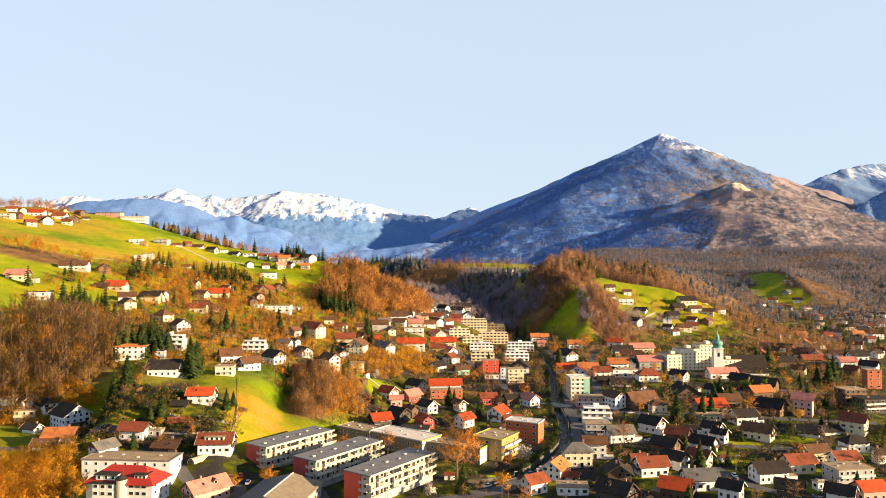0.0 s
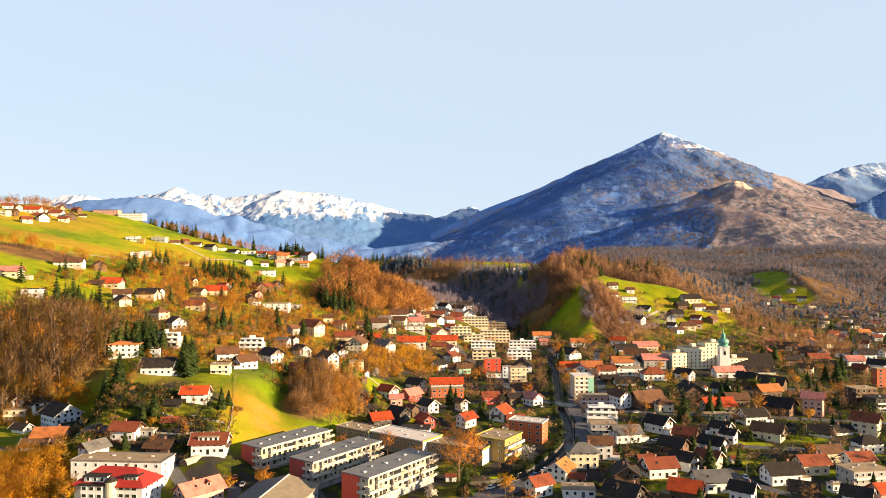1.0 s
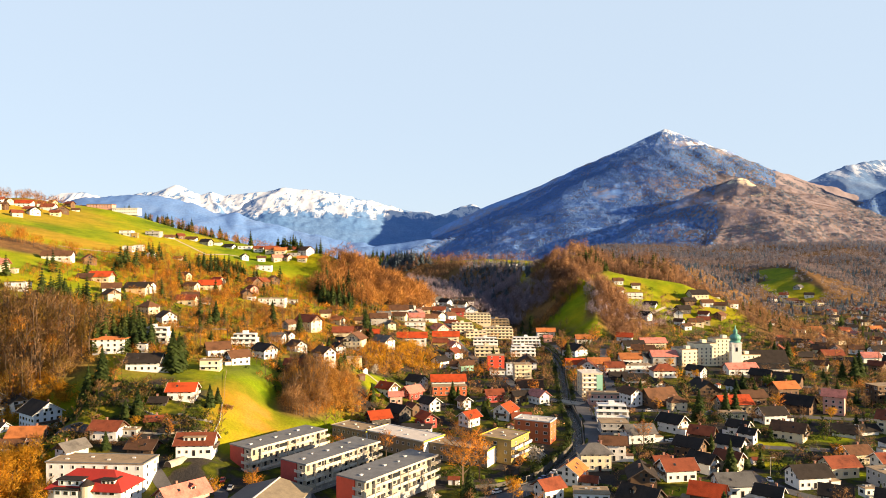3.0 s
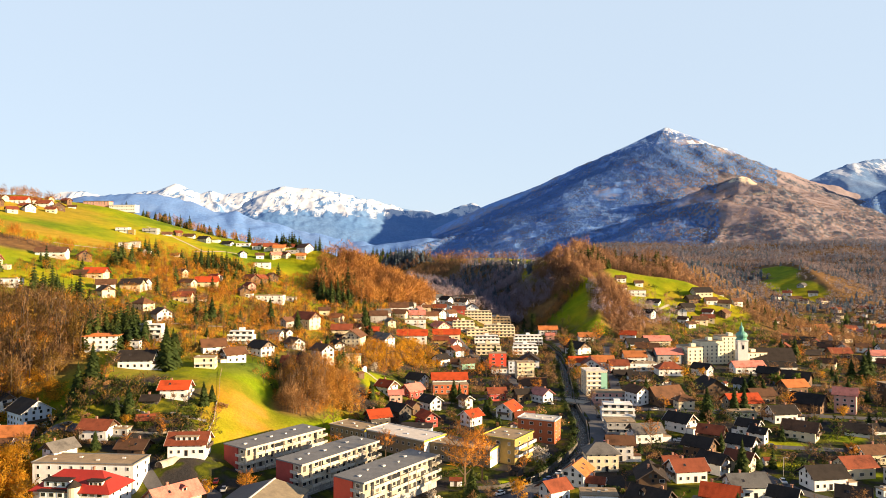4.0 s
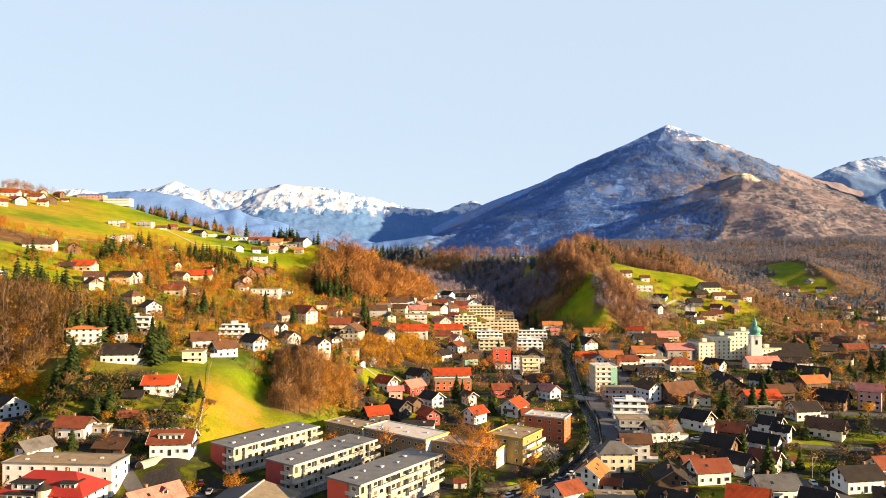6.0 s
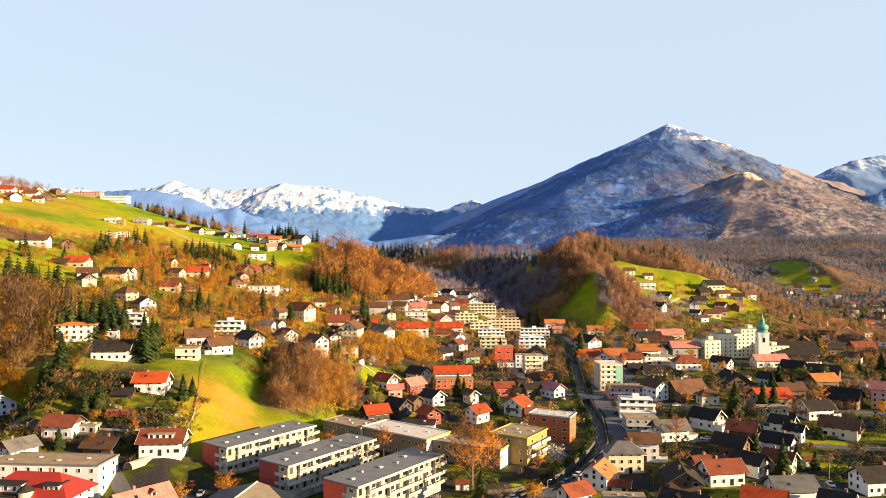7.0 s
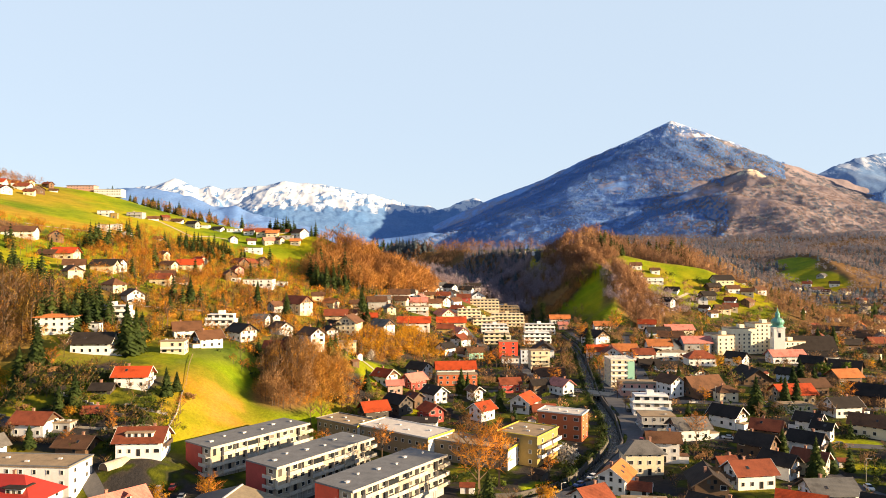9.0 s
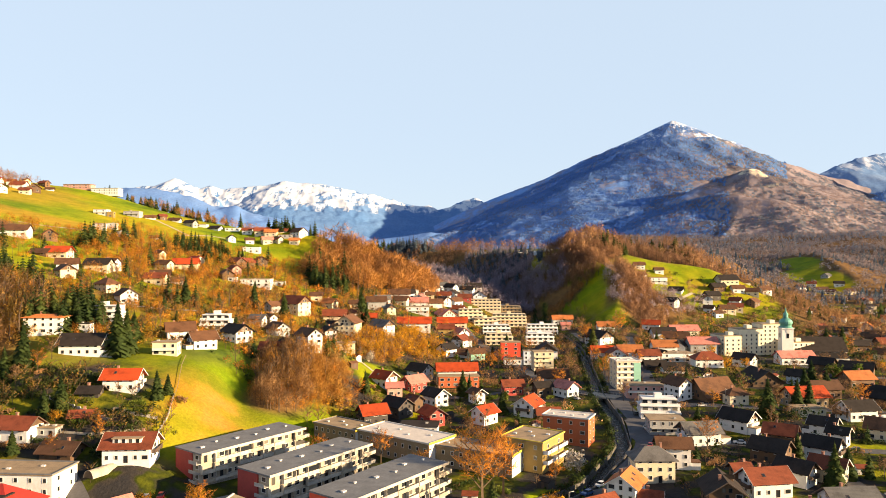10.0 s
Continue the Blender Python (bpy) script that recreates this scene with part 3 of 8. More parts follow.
class Sprigs:
    """Gathers limbs (three-sided, tapered) and blades (single triangles) of a tree."""

    def __init__(self, seed):
        self.rng, self.v, self.f, self.m = np.random.default_rng(seed), [], [], []

    def limb(self, a, b, ra, rb, mat=0):
        a, b = np.asarray(a, float), np.asarray(b, float)
        d = b - a
        u = np.cross(d, (0.3, 0.9, 0.1))
        u /= np.linalg.norm(u) + 1e-9
        w = np.cross(d / (np.linalg.norm(d) + 1e-9), u)
        k = len(self.v)
        for p, r in ((a, ra), (b, rb)):
            for n in range(3):
                self.v.append(p + r * (math.cos(n * 2.094) * u + math.sin(n * 2.094) * w))
        for n in range(3):
            o = (n + 1) % 3
            self.f += [(k + n, k + o, k + 3 + o), (k + n, k + 3 + o, k + 3 + n)]
            self.m += [mat, mat]

    def blade(self, a, b, width, mat=1):
        a, b = np.asarray(a, float), np.asarray(b, float)
        s = np.cross(b - a, self.rng.normal(size=3))
        s *= width / (2 * np.linalg.norm(s) + 1e-9)
        k = len(self.v)
        self.v += [a + s, a - s, b]
        self.f.append((k, k + 1, k + 2))
        self.m.append(mat)

    def leaf(self, c, size, mat=1):
        k = len(self.v)
        for n in range(3):
            self.v.append(np.asarray(c) + self.rng.normal(size=3) * size)
        self.f.append((k, k + 1, k + 2))
        self.m.append(mat)

    def arrays(self, lift=0.0):
        """Points, triangles and their materials, and normals that follow the crown's rounded mass."""
        v, f, m = np.array(self.v), np.array(self.f), np.array(self.m)
        crown = v[np.unique(f[m == 1])]
        middle = np.array([0, 0, crown[:, 2].min() * 0.55 + crown[:, 2].mean() * 0.45])
        n = (v - middle) / (crown.std(axis=0) + 0.05) + self.rng.normal(size=v.shape) * 0.8
        n += (0, 0, lift)
        n /= np.linalg.norm(n, axis=1)[:, None] + 1e-9
        face = np.cross(v[f[:, 1]] - v[f[:, 0]], v[f[:, 2]] - v[f[:, 0]])
        flip = ((face * n[f].mean(axis=1)).sum(axis=1) < 0) & (m == 1)
        f[flip] = f[flip][:, ::-1]
        stem = f[m == 0].ravel()
        n[stem] = v[stem] * (1, 1, 0) + (0, 0.001, 0)
        n[stem] /= np.linalg.norm(n[stem], axis=1)[:, None] + 1e-9
        return v, f, m, n


def bare_tree(seed, height, spread, limbs, forks, twigs, twig_width, upright=0.6, leafy=0.0, light=False, low=0.2):
    """A leafless tree: a trunk, rising limbs that fork twice, and fine twigs."""
    t = Sprigs(seed)
    rng = t.rng
    top = np.array([rng.normal() * 0.3, rng.normal() * 0.3, height * 0.55])
    t.limb((0, 0, -0.5), top * (0, 0, 0.4), height * 0.022, height * 0.016)
    t.limb(top * (0, 0, 0.4), top, height * 0.016, height * 0.009)
    t.limb(top, (rng.normal() * 0.5, rng.normal() * 0.5, height * 0.93), height * 0.009, 0.03)
    for n in range(limbs):
        h = height * (low + (0.7 - low) * (n + rng.random()) / limbs)
        a = n * 2.4 + rng.normal() * 0.3
        out = spread * (1.05 - 0.55 * (h / height)) * (0.8 + 0.35 * rng.random())
        start = np.array([0, 0, h])
        end = start + (math.cos(a) * out, math.sin(a) * out, out * upright + height * 0.16 * rng.random())
        t.limb(start, end, height * 0.008, 0.05)
        for k in range(forks):
            s = 0.3 + 0.7 * (k + 0.6) / forks
            p = start + (end - start) * s
            q = p + rng.normal(size=3) * (0.20 * spread, 0.20 * spread, 0.12 * spread) + (math.cos(a) * 0.12 * spread, math.sin(a) * 0.12 * spread, 0.22 * spread)
            if light:
                t.blade(p, q, 0.2, 0)
            else:
                t.limb(p, q, 0.07, 0.025)
            for w in range(twigs):
                o = p + (q - p) * rng.random()
                e = o + rng.normal(size=3) * (0.17 * spread, 0.17 * spread, 0.12 * spread) + (0, 0, 0.12 * spread)
                t.blade(o, e, twig_width)
                if leafy and rng.random() < leafy:
                    t.leaf(e, 0.24)
    for w in range(twigs * 3):
        o = top + (0, 0, height * 0.35 * rng.random())
        t.blade(o, o + rng.normal(size=3) * (0.2 * spread, 0.2 * spread, 0.1 * spread) + (0, 0, 0.2 * spread), twig_width)
    return t.arrays()


def crown_tree(seed, height, spread, count, width, trunk=True, rise=0.45):
    """A leafless tree seen from afar: a slim trunk under a rounded crown of fine twigs."""
    t = Sprigs(seed)
    rng = t.rng
    if trunk:
        t.limb((0, 0, -0.5), (0, 0, height * 0.6), height * 0.016, height * 0.006)
    for n in range(count):
        d = rng.normal(size=3)
        d /= np.linalg.norm(d)
        r = rng.random() ** 0.4
        a = np.array([d[0] * spread * r * 0.8, d[1] * spread * r * 0.8, height * (0.58 + 0.36 * d[2] * r)])
        out = d * (1, 1, 0.6) + rng.normal(size=3) * 0.55 + (0, 0, rise)
        t.blade(a, a + out * height * (0.06 + 0.06 * rng.random()), width)
    return t.arrays(0.0 if trunk else 4.5)


def far_spruce(seed, height, spread, sides=5):
    """A spruce on a far slope: three ragged tiers round a stem."""
    t = Sprigs(seed)
    rng = t.rng
    for z0, z1, r in ((0.02, 0.62, 1.0), (0.40, 1.0, 0.68)):
        k = len(t.v)
        for n in range(sides):
            a = n * 6.283 / sides + rng.random() * 0.6
            q = spread * r * (0.75 + 0.5 * rng.random())
            t.v.append(np.array([math.cos(a) * q, math.sin(a) * q, height * (z0 + 0.06 * rng.random())]))
        t.v.append(np.array([0.0, 0.0, height * z1]))
        for n in range(sides):
            t.f.append((k + n, k + (n + 1) % sides, k + sides))
            t.m.append(1)
    return t.arrays(4.5)


def conifer(seed, height, spread, layers, fans, sub=0):
    """A spruce: whorls of drooping boughs round a straight stem, ragged at the edge."""
    t = Sprigs(seed)
    rng = t.rng
    t.limb((0, 0, -0.5), (0, 0, height * 0.97), height * 0.014, 0.03)
    for n in range(layers):
        s = n / (layers - 1)
        z = height * (0.10 + 0.88 * s)
        r = spread * (1 - s) ** 0.8 * (0.85 + 0.3 * rng.random()) + 0.15
        for k in range(fans):
            a = k * 6.283 / fans + n * 0.9 + rng.normal() * 0.15
            q = r * (0.75 + 0.45 * rng.random())
            c, w = np.array([math.cos(a), math.sin(a), 0]), np.array([-math.sin(a), math.cos(a), 0])
            i = len(t.v)
            mid = c * q * 0.6 + (0, 0, z - 0.12 * q)
            t.v += [np.array([0, 0, z + 0.06 * height]), mid + w * q * 0.42, mid - w * q * 0.42, c * q + (0, 0, z - 0.42 * q)]
            t.f += [(i, i + 1, i + 2), (i + 1, i + 3, i + 2)]
            t.m += [1, 1]
            for _ in range(sub):
                o = mid + c * q * 0.3 * (rng.random() - 0.5) + w * q * 0.5 * rng.normal() * 0.5
                t.blade(o, o + c * q * 0.35 + w * rng.normal() * 0.2 * q + (0, 0, -0.25 * q), 0.35)
    return t.arrays()


def bush(seed, height, spread, count, size):
    """A leafy crown on a short forked stem, with gaps."""
    t = Sprigs(seed)
    rng = t.rng
    for n in range(3):
        a = n * 2.1
        t.limb((0, 0, -0.4), (math.cos(a) * spread * 0.6, math.sin(a) * spread * 0.6, height * 0.7), 0.10, 0.03)
    lobes = rng.normal(size=(9, 3)) * (spread * 0.48, spread * 0.48, height * 0.20) + (0, 0, height * 0.58)
    for n in range(count):
        c = lobes[rng.integers(9)] + rng.normal(size=3) * (spread * 0.22, spread * 0.22, height * 0.13)
        c[2] = max(c[2], height * 0.12)
        t.leaf(c, size)
    return t.arrays()


def scatter(name, label, protos, places, materials, seed=1, category="trees", size=(0.75, 1.25)):
    """Many small trees as one joined mesh: protos are arrays, places rows of x, y."""
    rng = np.random.default_rng(seed)
    places = np.asarray(places, float)
    if not len(places):
        return None
    z = ground_z(places[:, 0], places[:, 1]) - 0.3
    pick, turn, grow = rng.integers(len(protos), size=len(places)), rng.random(len(places)) * 6.283, size[0] + (size[1] - size[0]) * rng.random(len(places))
    vs, fs, ms, ns, base = [], [], [], [], 0
    for n, (v, f, m, round_n) in enumerate(protos):
        k = np.where(pick == n)[0]
        if not len(k):
            continue
        c, s, g = np.cos(turn[k])[:, None], np.sin(turn[k])[:, None], grow[k][:, None]
        x = (v[None, :, 0] * c - v[None, :, 1] * s) * g + places[k, 0][:, None]
        y = (v[None, :, 0] * s + v[None, :, 1] * c) * g + places[k, 1][:, None]
        h = v[None, :, 2] * g * (0.85 + 0.3 * rng.random((len(k), 1))) + z[k][:, None]
        vs.append(np.stack([x, y, h], 2).reshape(-1, 3))
        fs.append((f[None] + (np.arange(len(k)) * len(v))[:, None, None] + base).reshape(-1, 3))
        ms.append(np.tile(m, len(k)))
        ns.append(np.stack([round_n[None, :, 0] * c - round_n[None, :, 1] * s, round_n[None, :, 0] * s + round_n[None, :, 1] * c, np.repeat(round_n[None, :, 2], len(k), 0)], 2).reshape(-1, 3))
        base += len(k) * len(v)
    me = mesh_of(name, np.concatenate(vs), np.concatenate(fs), materials, np.concatenate(ms), True, np.concatenate(ns))
    return tagged(share(name, me), label, category, kind="stuff")


def oval_places(cx, cy, rx, ry, turn, count, seed):
    """Places spread over an oval, denser inside, with a ragged rim."""
    rng = np.random.default_rng(seed)
    r, a = np.sqrt(rng.random(count)), rng.random(count) * 6.283
    u, v = r * np.cos(a) * rx, r * np.sin(a) * ry
    c, s = math.cos(radians(turn)), math.sin(radians(turn))
    return np.stack([cx + u * c - v * s, cy + u * s + v * c], 1)


WOOD_BARE = [bare_tree(n, 16 + n % 3 * 2.5, 3.9, 6, 3, 6, 0.20, upright=0.9, light=True, low=0.1) for n in range(5)]
FAR_BARE = [crown_tree(100 + n, 15 + n % 3 * 2.5, 4.8, 100, 0.42, rise=0.7) for n in range(6)]
MID_BARE = [crown_tree(300 + n, 13 + n % 3, 4.4, 175, 0.19, rise=0.75) for n in range(5)]
WOOD_CONIFER = [conifer(10 + n, 15 + 2 * n, 5.0, 10, 8) for n in range(4)]
TINY_CONIFER = [far_spruce(20 + n, 20 + 3 * n, 6.6) for n in range(4)]
TINY_BARE = [crown_tree(30 + n, 15, 5.2, 16, 2.3, trunk=False) for n in range(5)]
TWIGGY_BUSH = [bare_tree(45 + n, 3.4, 1.7, 4, 2, 4, 0.15, upright=0.9, light=True) for n in range(4)]
GARDEN_BUSH = [bush(40 + n, 2.6, 1.7, 55, 0.27) for n in range(4)]
FULL_BUSH = [bush(240 + n, 5.2, 3.3, 150, 0.29) for n in range(4)]


def tree_mesh(name, arrays, crown):
    v, f, m, n = arrays
    trunk, leaves = f[m == 0], f[m == 1]
    return mesh_of(name + "_trunk", v, trunk, [BARK]), mesh_of(name + "_crown", v, leaves, [crown], shade=True, normals=n)


TREES = {
    "bare": [tree_mesh("bare", bare_tree(50 + n, 14 + n, 5.0, 11, 5, 12, 0.13), TWIGS) for n in range(3)],
    "grey": [tree_mesh("grey", bare_tree(60 + n, 13 + n, 4.6, 10, 5, 11, 0.12), GREY_TWIGS) for n in range(3)],
    "gold": [tree_mesh("gold", bare_tree(70 + n, 12 + n, 4.8, 11, 5, 12, 0.14, leafy=0.8), GOLD) for n in range(3)],
    "spruce": [tree_mesh("spruce", conifer(80 + n, 16 + n, 4.5, 17, 10, 2), NEEDLES) for n in range(3)],
    "fresh": [tree_mesh("fresh", bush(90 + n, 6, 2.8, 420, 0.40), FRESH) for n in range(2)],
    "blossom": [tree_mesh("blossom", bush(95 + n, 6.5, 3.0, 480, 0.36), BLOSSOM) for n in range(2)],
}
TREES["tall"] = [tree_mesh("tall", bare_tree(57, 25, 8.5, 17, 6, 15, 0.13, upright=0.8, low=0.14), TWIGS)]
TREE_LABEL = {
    "tall": "tall leafless tree with a dense crown of orange-brown twigs",
    "bare": "leafless broadleaf tree with warm orange-brown twigs", "grey": "bare garden tree with grey-brown twigs",
    "gold": "spring tree covered in golden yellow catkins", "spruce": "tall dark green spruce with drooping boughs",
    "fresh": "small garden tree with fresh green leaves", "blossom": "small tree in pale white blossom",
}
tree_count = 0


def tree(kind, x, y, size=1.0, group="", label="", z=None):
    global tree_count
    tree_count += 1
    trunk, crown = TREES[kind][tree_count % len(TREES[kind])]
    top = thing("tree", label or TREE_LABEL[kind], "tree", group or "trees of the town", pose(x, y, float(ground_z(x, y)) if z is None else z, 0, 0, tree_count * 77 % 360))
    top.scale = (size, size, size * (0.92 + 0.04 * (tree_count % 5)))
    share("trunk", trunk, top)
    share("crown", crown, top)
    return top


# ---- houses ----
WALLS = {
    "w": plain("white_render", (0.74, 0.735, 0.73), 0.85, 0.10, 2.0, random_tint=0.12), "c": plain("cream_render", (0.68, 0.58, 0.41), 0.85, 0.12, 2.0, random_tint=0.12),
    "g": plain("grey_render", (0.38, 0.38, 0.38), 0.85, 0.12, 2.0, random_tint=0.2), "b": plain("brown_timber", (0.17, 0.095, 0.05), 0.8, 0.3, 6.0, random_tint=0.4),
    "p": plain("pink_render", (0.56, 0.30, 0.25), 0.85, 0.12, 2.0), "y": plain("ochre_render", (0.33, 0.22, 0.065), 0.85, 0.15, 2.0),
    "r": plain("oxblood_boards", (0.36, 0.05, 0.04), 0.8, 0.2, 5.0), "o": plain("brick_orange_render", (0.47, 0.115, 0.04), 0.85, 0.15, 3.0),
    "k": plain("black_timber", (0.055, 0.048, 0.045), 0.8, 0.3, 6.0), "s": plain("scarlet_panels", (0.62, 0.06, 0.025), 0.6, 0.1, 1.0),
    "m": plain("mud_grey_render", (0.26, 0.19, 0.11), 0.85, 0.15, 2.0),
    # Pale blue also carries the blue of shade on white houses up the valley.
    "e": plain("sea_green_render", (0.22, 0.45, 0.36), 0.8, 0.1, 2.0), "l": plain("pale_shade_blue_render", (0.58, 0.65, 0.75), 0.85, 0.1, 2.0),
}
WALL_WORDS = {"m": "mud-brown", "w": "white", "c": "cream", "g": "grey", "b": "brown timber", "p": "pink", "y": "ochre", "r": "dark red timber", "o": "brick-orange", "k": "black timber", "s": "scarlet", "e": "sea-green", "l": "pale blue"}


def tile_material(name, colour, rough=0.75):
    """Roof tiles: courses across the slope, weathered in patches, with moss-dark stains."""
    m, n, l, bsdf = shader(name)
    dark = tuple(c * 0.55 for c in colour)
    c = ramp(n, l, noise_node(n, l, 0.25, 6.0, 0.7), [(0.32, dark), (0.5, colour), (0.72, tuple(min(1, c * 1.2) for c in colour))])
    c = blend(n, l, 0.35, c, ramp(n, l, noise_node(n, l, 5.0, 2.0), [(0.35, (0.4, 0.4, 0.4)), (0.65, (1.1, 1.1, 1.1))]), "MULTIPLY")
    info = n.new("ShaderNodeObjectInfo")
    c = blend(n, l, 1.0, c, ramp(n, l, info.outputs["Random"], [(0.0, (0.7, 0.72, 0.75)), (1.0, (1.1, 1.05, 1.0))]), "MULTIPLY")
    wave = n.new("ShaderNodeTexWave")
    wave.bands_direction = "Z"
    wave.inputs["Scale"].default_value, wave.inputs["Distortion"].default_value = 1.3, 0.6
    geo = n.new("ShaderNodeNewGeometry")
    l.new(geo.outputs["Position"], wave.inputs["Vector"])
    c = blend(n, l, 0.22, c, ramp(n, l, wave.outputs["Fac"], [(0.0, (0.35, 0.35, 0.35)), (0.4, (1, 1, 1))]), "MULTIPLY")
    l.new(c, bsdf.inputs["Base Color"])
    bsdf.inputs["Roughness"].default_value = rough
    bsdf.inputs["Specular IOR Level"].default_value = 0.2
    bumped(n, l, bsdf, wave.outputs["Fac"], 0.4, 0.06)
    return m


ROOFS = {
    "R": tile_material("bright_red_tiles", (0.48, 0.07, 0.018)), "r": tile_material("red_brown_tiles", (0.23, 0.062, 0.03)), "b": tile_material("brown_tiles", (0.14, 0.068, 0.036)),
    "k": tile_material("dark_slate_tiles", (0.034, 0.027, 0.024), 0.85), "g": tile_material("grey_fibre_tiles", (0.14, 0.138, 0.138)), "p": tile_material("rose_red_tiles", (0.58, 0.22, 0.18)), "o": tile_material("orange_tiles", (0.55, 0.19, 0.06)),
}
ROOF_WORDS = {"R": "bright red tiled", "r": "red-brown tiled", "b": "brown tiled", "k": "dark tiled", "g": "grey", "p": "rose-red tiled", "o": "orange tiled"}
GRAVEL = plain("gravel_roof", (0.33, 0.235, 0.14), 0.95, 0.3, 2.5)
TRIM = plain("white_trim", (0.62, 0.60, 0.57), 0.6, 0.08, 2.0)
DARK_TRIM = plain("dark_trim", (0.09, 0.06, 0.045), 0.7, 0.2, 3.0)
BRICK = plain("chimney_brick", (0.32, 0.16, 0.11), 0.9, 0.25, 6.0)
CONCRETE = plain("concrete", (0.42, 0.40, 0.37), 0.9, 0.2, 2.0)


def glass_material():
    m, n, l, bsdf = shader("window_glass")
    c = ramp(n, l, n.new("ShaderNodeObjectInfo").outputs["Random"], [(0.0, (0.010, 0.013, 0.018)), (0.85, (0.03, 0.034, 0.04)), (1.0, (0.18, 0.16, 0.13))])
    l.new(c, bsdf.inputs["Base Color"])
    bsdf.inputs["Roughness"].default_value = 0.08
    return m


GLASS = glass_material()


def mesh_from(name, materials, fill):
    bm = bmesh.new()
    fill(bm)
    me = bpy.data.meshes.new(name)
    bm.to_mesh(me)
    bm.free()
    for m in materials:
        me.materials.append(m)
    return me


def window_frame(bm, w, h, bar, front, back, pane=None):
    """A frame in one piece; with pane, the opening is closed by a recessed face at that depth."""
    outer = [(-w / 2, 0), (w / 2, 0), (w / 2, h), (-w / 2, h)]
    inner = [(-w / 2 + bar, bar), (w / 2 - bar, bar), (w / 2 - bar, h - bar), (-w / 2 + bar, h - bar)]
    of, inf = [bm.verts.new((x, front, z)) for x, z in outer], [bm.verts.new((x, front, z)) for x, z in inner]
    ob, inb = [bm.verts.new((x, back, z)) for x, z in outer], [bm.verts.new((x, back if pane is None else pane, z)) for x, z in inner]
    for k in range(4):
        o = (k + 1) % 4
        bm.faces.new((of[k], of[o], inf[o], inf[k]))
        bm.faces.new((inf[k], inf[o], inb[o], inb[k]))
        bm.faces.new((of[k], ob[k], ob[o], of[o]))
    if pane is not None:
        bm.faces.new(inb).material_index = 1


def window_meshes(w, h, frame_mat):
    return mesh_from("window", [frame_mat], lambda bm: window_frame(bm, w, h, 0.11, -0.10, 0.03)), mesh_from("pane", [GLASS], lambda bm: box(bm, -w / 2 + 0.105, -0.035, 0.105, w / 2 - 0.105, 0.0, h - 0.105))


def one_piece(w, h, frame_mat):
    return mesh_from("window", [frame_mat, GLASS], lambda bm: window_frame(bm, w, h, 0.09, -0.10, 0.0, -0.02))


NEAR_WINDOW = {"plain": window_meshes(1.15, 1.4, TRIM), "dark": window_meshes(1.1, 1.3, DARK_TRIM), "wide": window_meshes(1.9, 1.4, TRIM), "door": window_meshes(1.2, 2.2, DARK_TRIM)}
FAR_WINDOW = {"plain": one_piece(1.25, 1.45, TRIM), "dark": one_piece(1.2, 1.4, DARK_TRIM), "wide": one_piece(2.1, 1.45, TRIM), "door": one_piece(1.25, 2.2, DARK_TRIM)}


def add_window(parent, kind, x, y, z, turn, near):
    """A window on a wall; turn is the way it faces, 0 towards -y."""
    m = pose(x, y, z, 0, 0, turn)
    if near:
        frame_me, pane_me = NEAR_WINDOW[kind]
        share("pane", pane_me, share("door" if kind == "door" else "window", frame_me, parent, m=m))
    else:
        share("door" if kind == "door" else "window", FAR_WINDOW[kind], parent, m=m)


def gable_body(l, d, eave, rise):
    bm = bmesh.new()
    pts = [(-l / 2, -d / 2), (l / 2, -d / 2), (l / 2, d / 2), (-l / 2, d / 2)]
    lo = [bm.verts.new((x, y, -2.5)) for x, y in pts]
    up = [bm.verts.new((x, y, eave)) for x, y in pts]
    a, b = bm.verts.new((-l / 2, 0, eave + rise)), bm.verts.new((l / 2, 0, eave + rise))
    for f in ((lo[0], lo[1], up[1], up[0]), (lo[1], lo[2], up[2], b, up[1]), (lo[2], lo[3], up[3], up[2]), (lo[3], lo[0], up[0], a, up[3]), (up[0], up[1], b, a), (up[2], up[3], a, b), tuple(reversed(lo))):
        bm.faces.new(f)
    return bm


def gable_roof(l, d, eave, rise, over=0.9, thick=0.24, hip=0.0):
    """Two slabs with overhang, meeting in a ridge; with hip, the ends slope as well."""
    bm = bmesh.new()
    s = rise / (d / 2)
    lx, dy = l / 2 + over, d / 2 + over
    ze, zr = eave - over * s + 0.06, eave + rise + 0.06
    rx = lx - hip * dy
    eaves = [(-lx, -dy), (lx, -dy), (lx, dy), (-lx, dy)]
    top = [bm.verts.new((x, y, ze + thick)) for x, y in eaves]
    low = [bm.verts.new((x, y, ze)) for x, y in eaves]
    ta, tb, la, lb = (bm.verts.new((x, 0, z)) for x, z in ((-rx, zr + thick), (rx, zr + thick), (-rx, zr), (rx, zr)))
    fs = [(top[0], top[1], tb, ta), (top[2], top[3], ta, tb), (low[1], low[0], la, lb), (low[3], low[2], lb, la), (low[0], low[1], top[1], top[0]), (low[2], low[3], top[3], top[2])]
    if hip:
        fs += [(top[1], top[2], tb), (top[3], top[0], ta), (low[2], low[1], lb), (low[0], low[3], la), (low[1], low[2], top[2], top[1]), (low[3], low[0], top[0], top[3])]
    else:
        fs += [(low[1], lb, tb, top[1]), (lb, low[2], top[2], tb), (low[3], la, ta, top[3]), (la, low[0], top[0], ta)]
    for f in fs:
        bm.faces.new(f)
    return bm


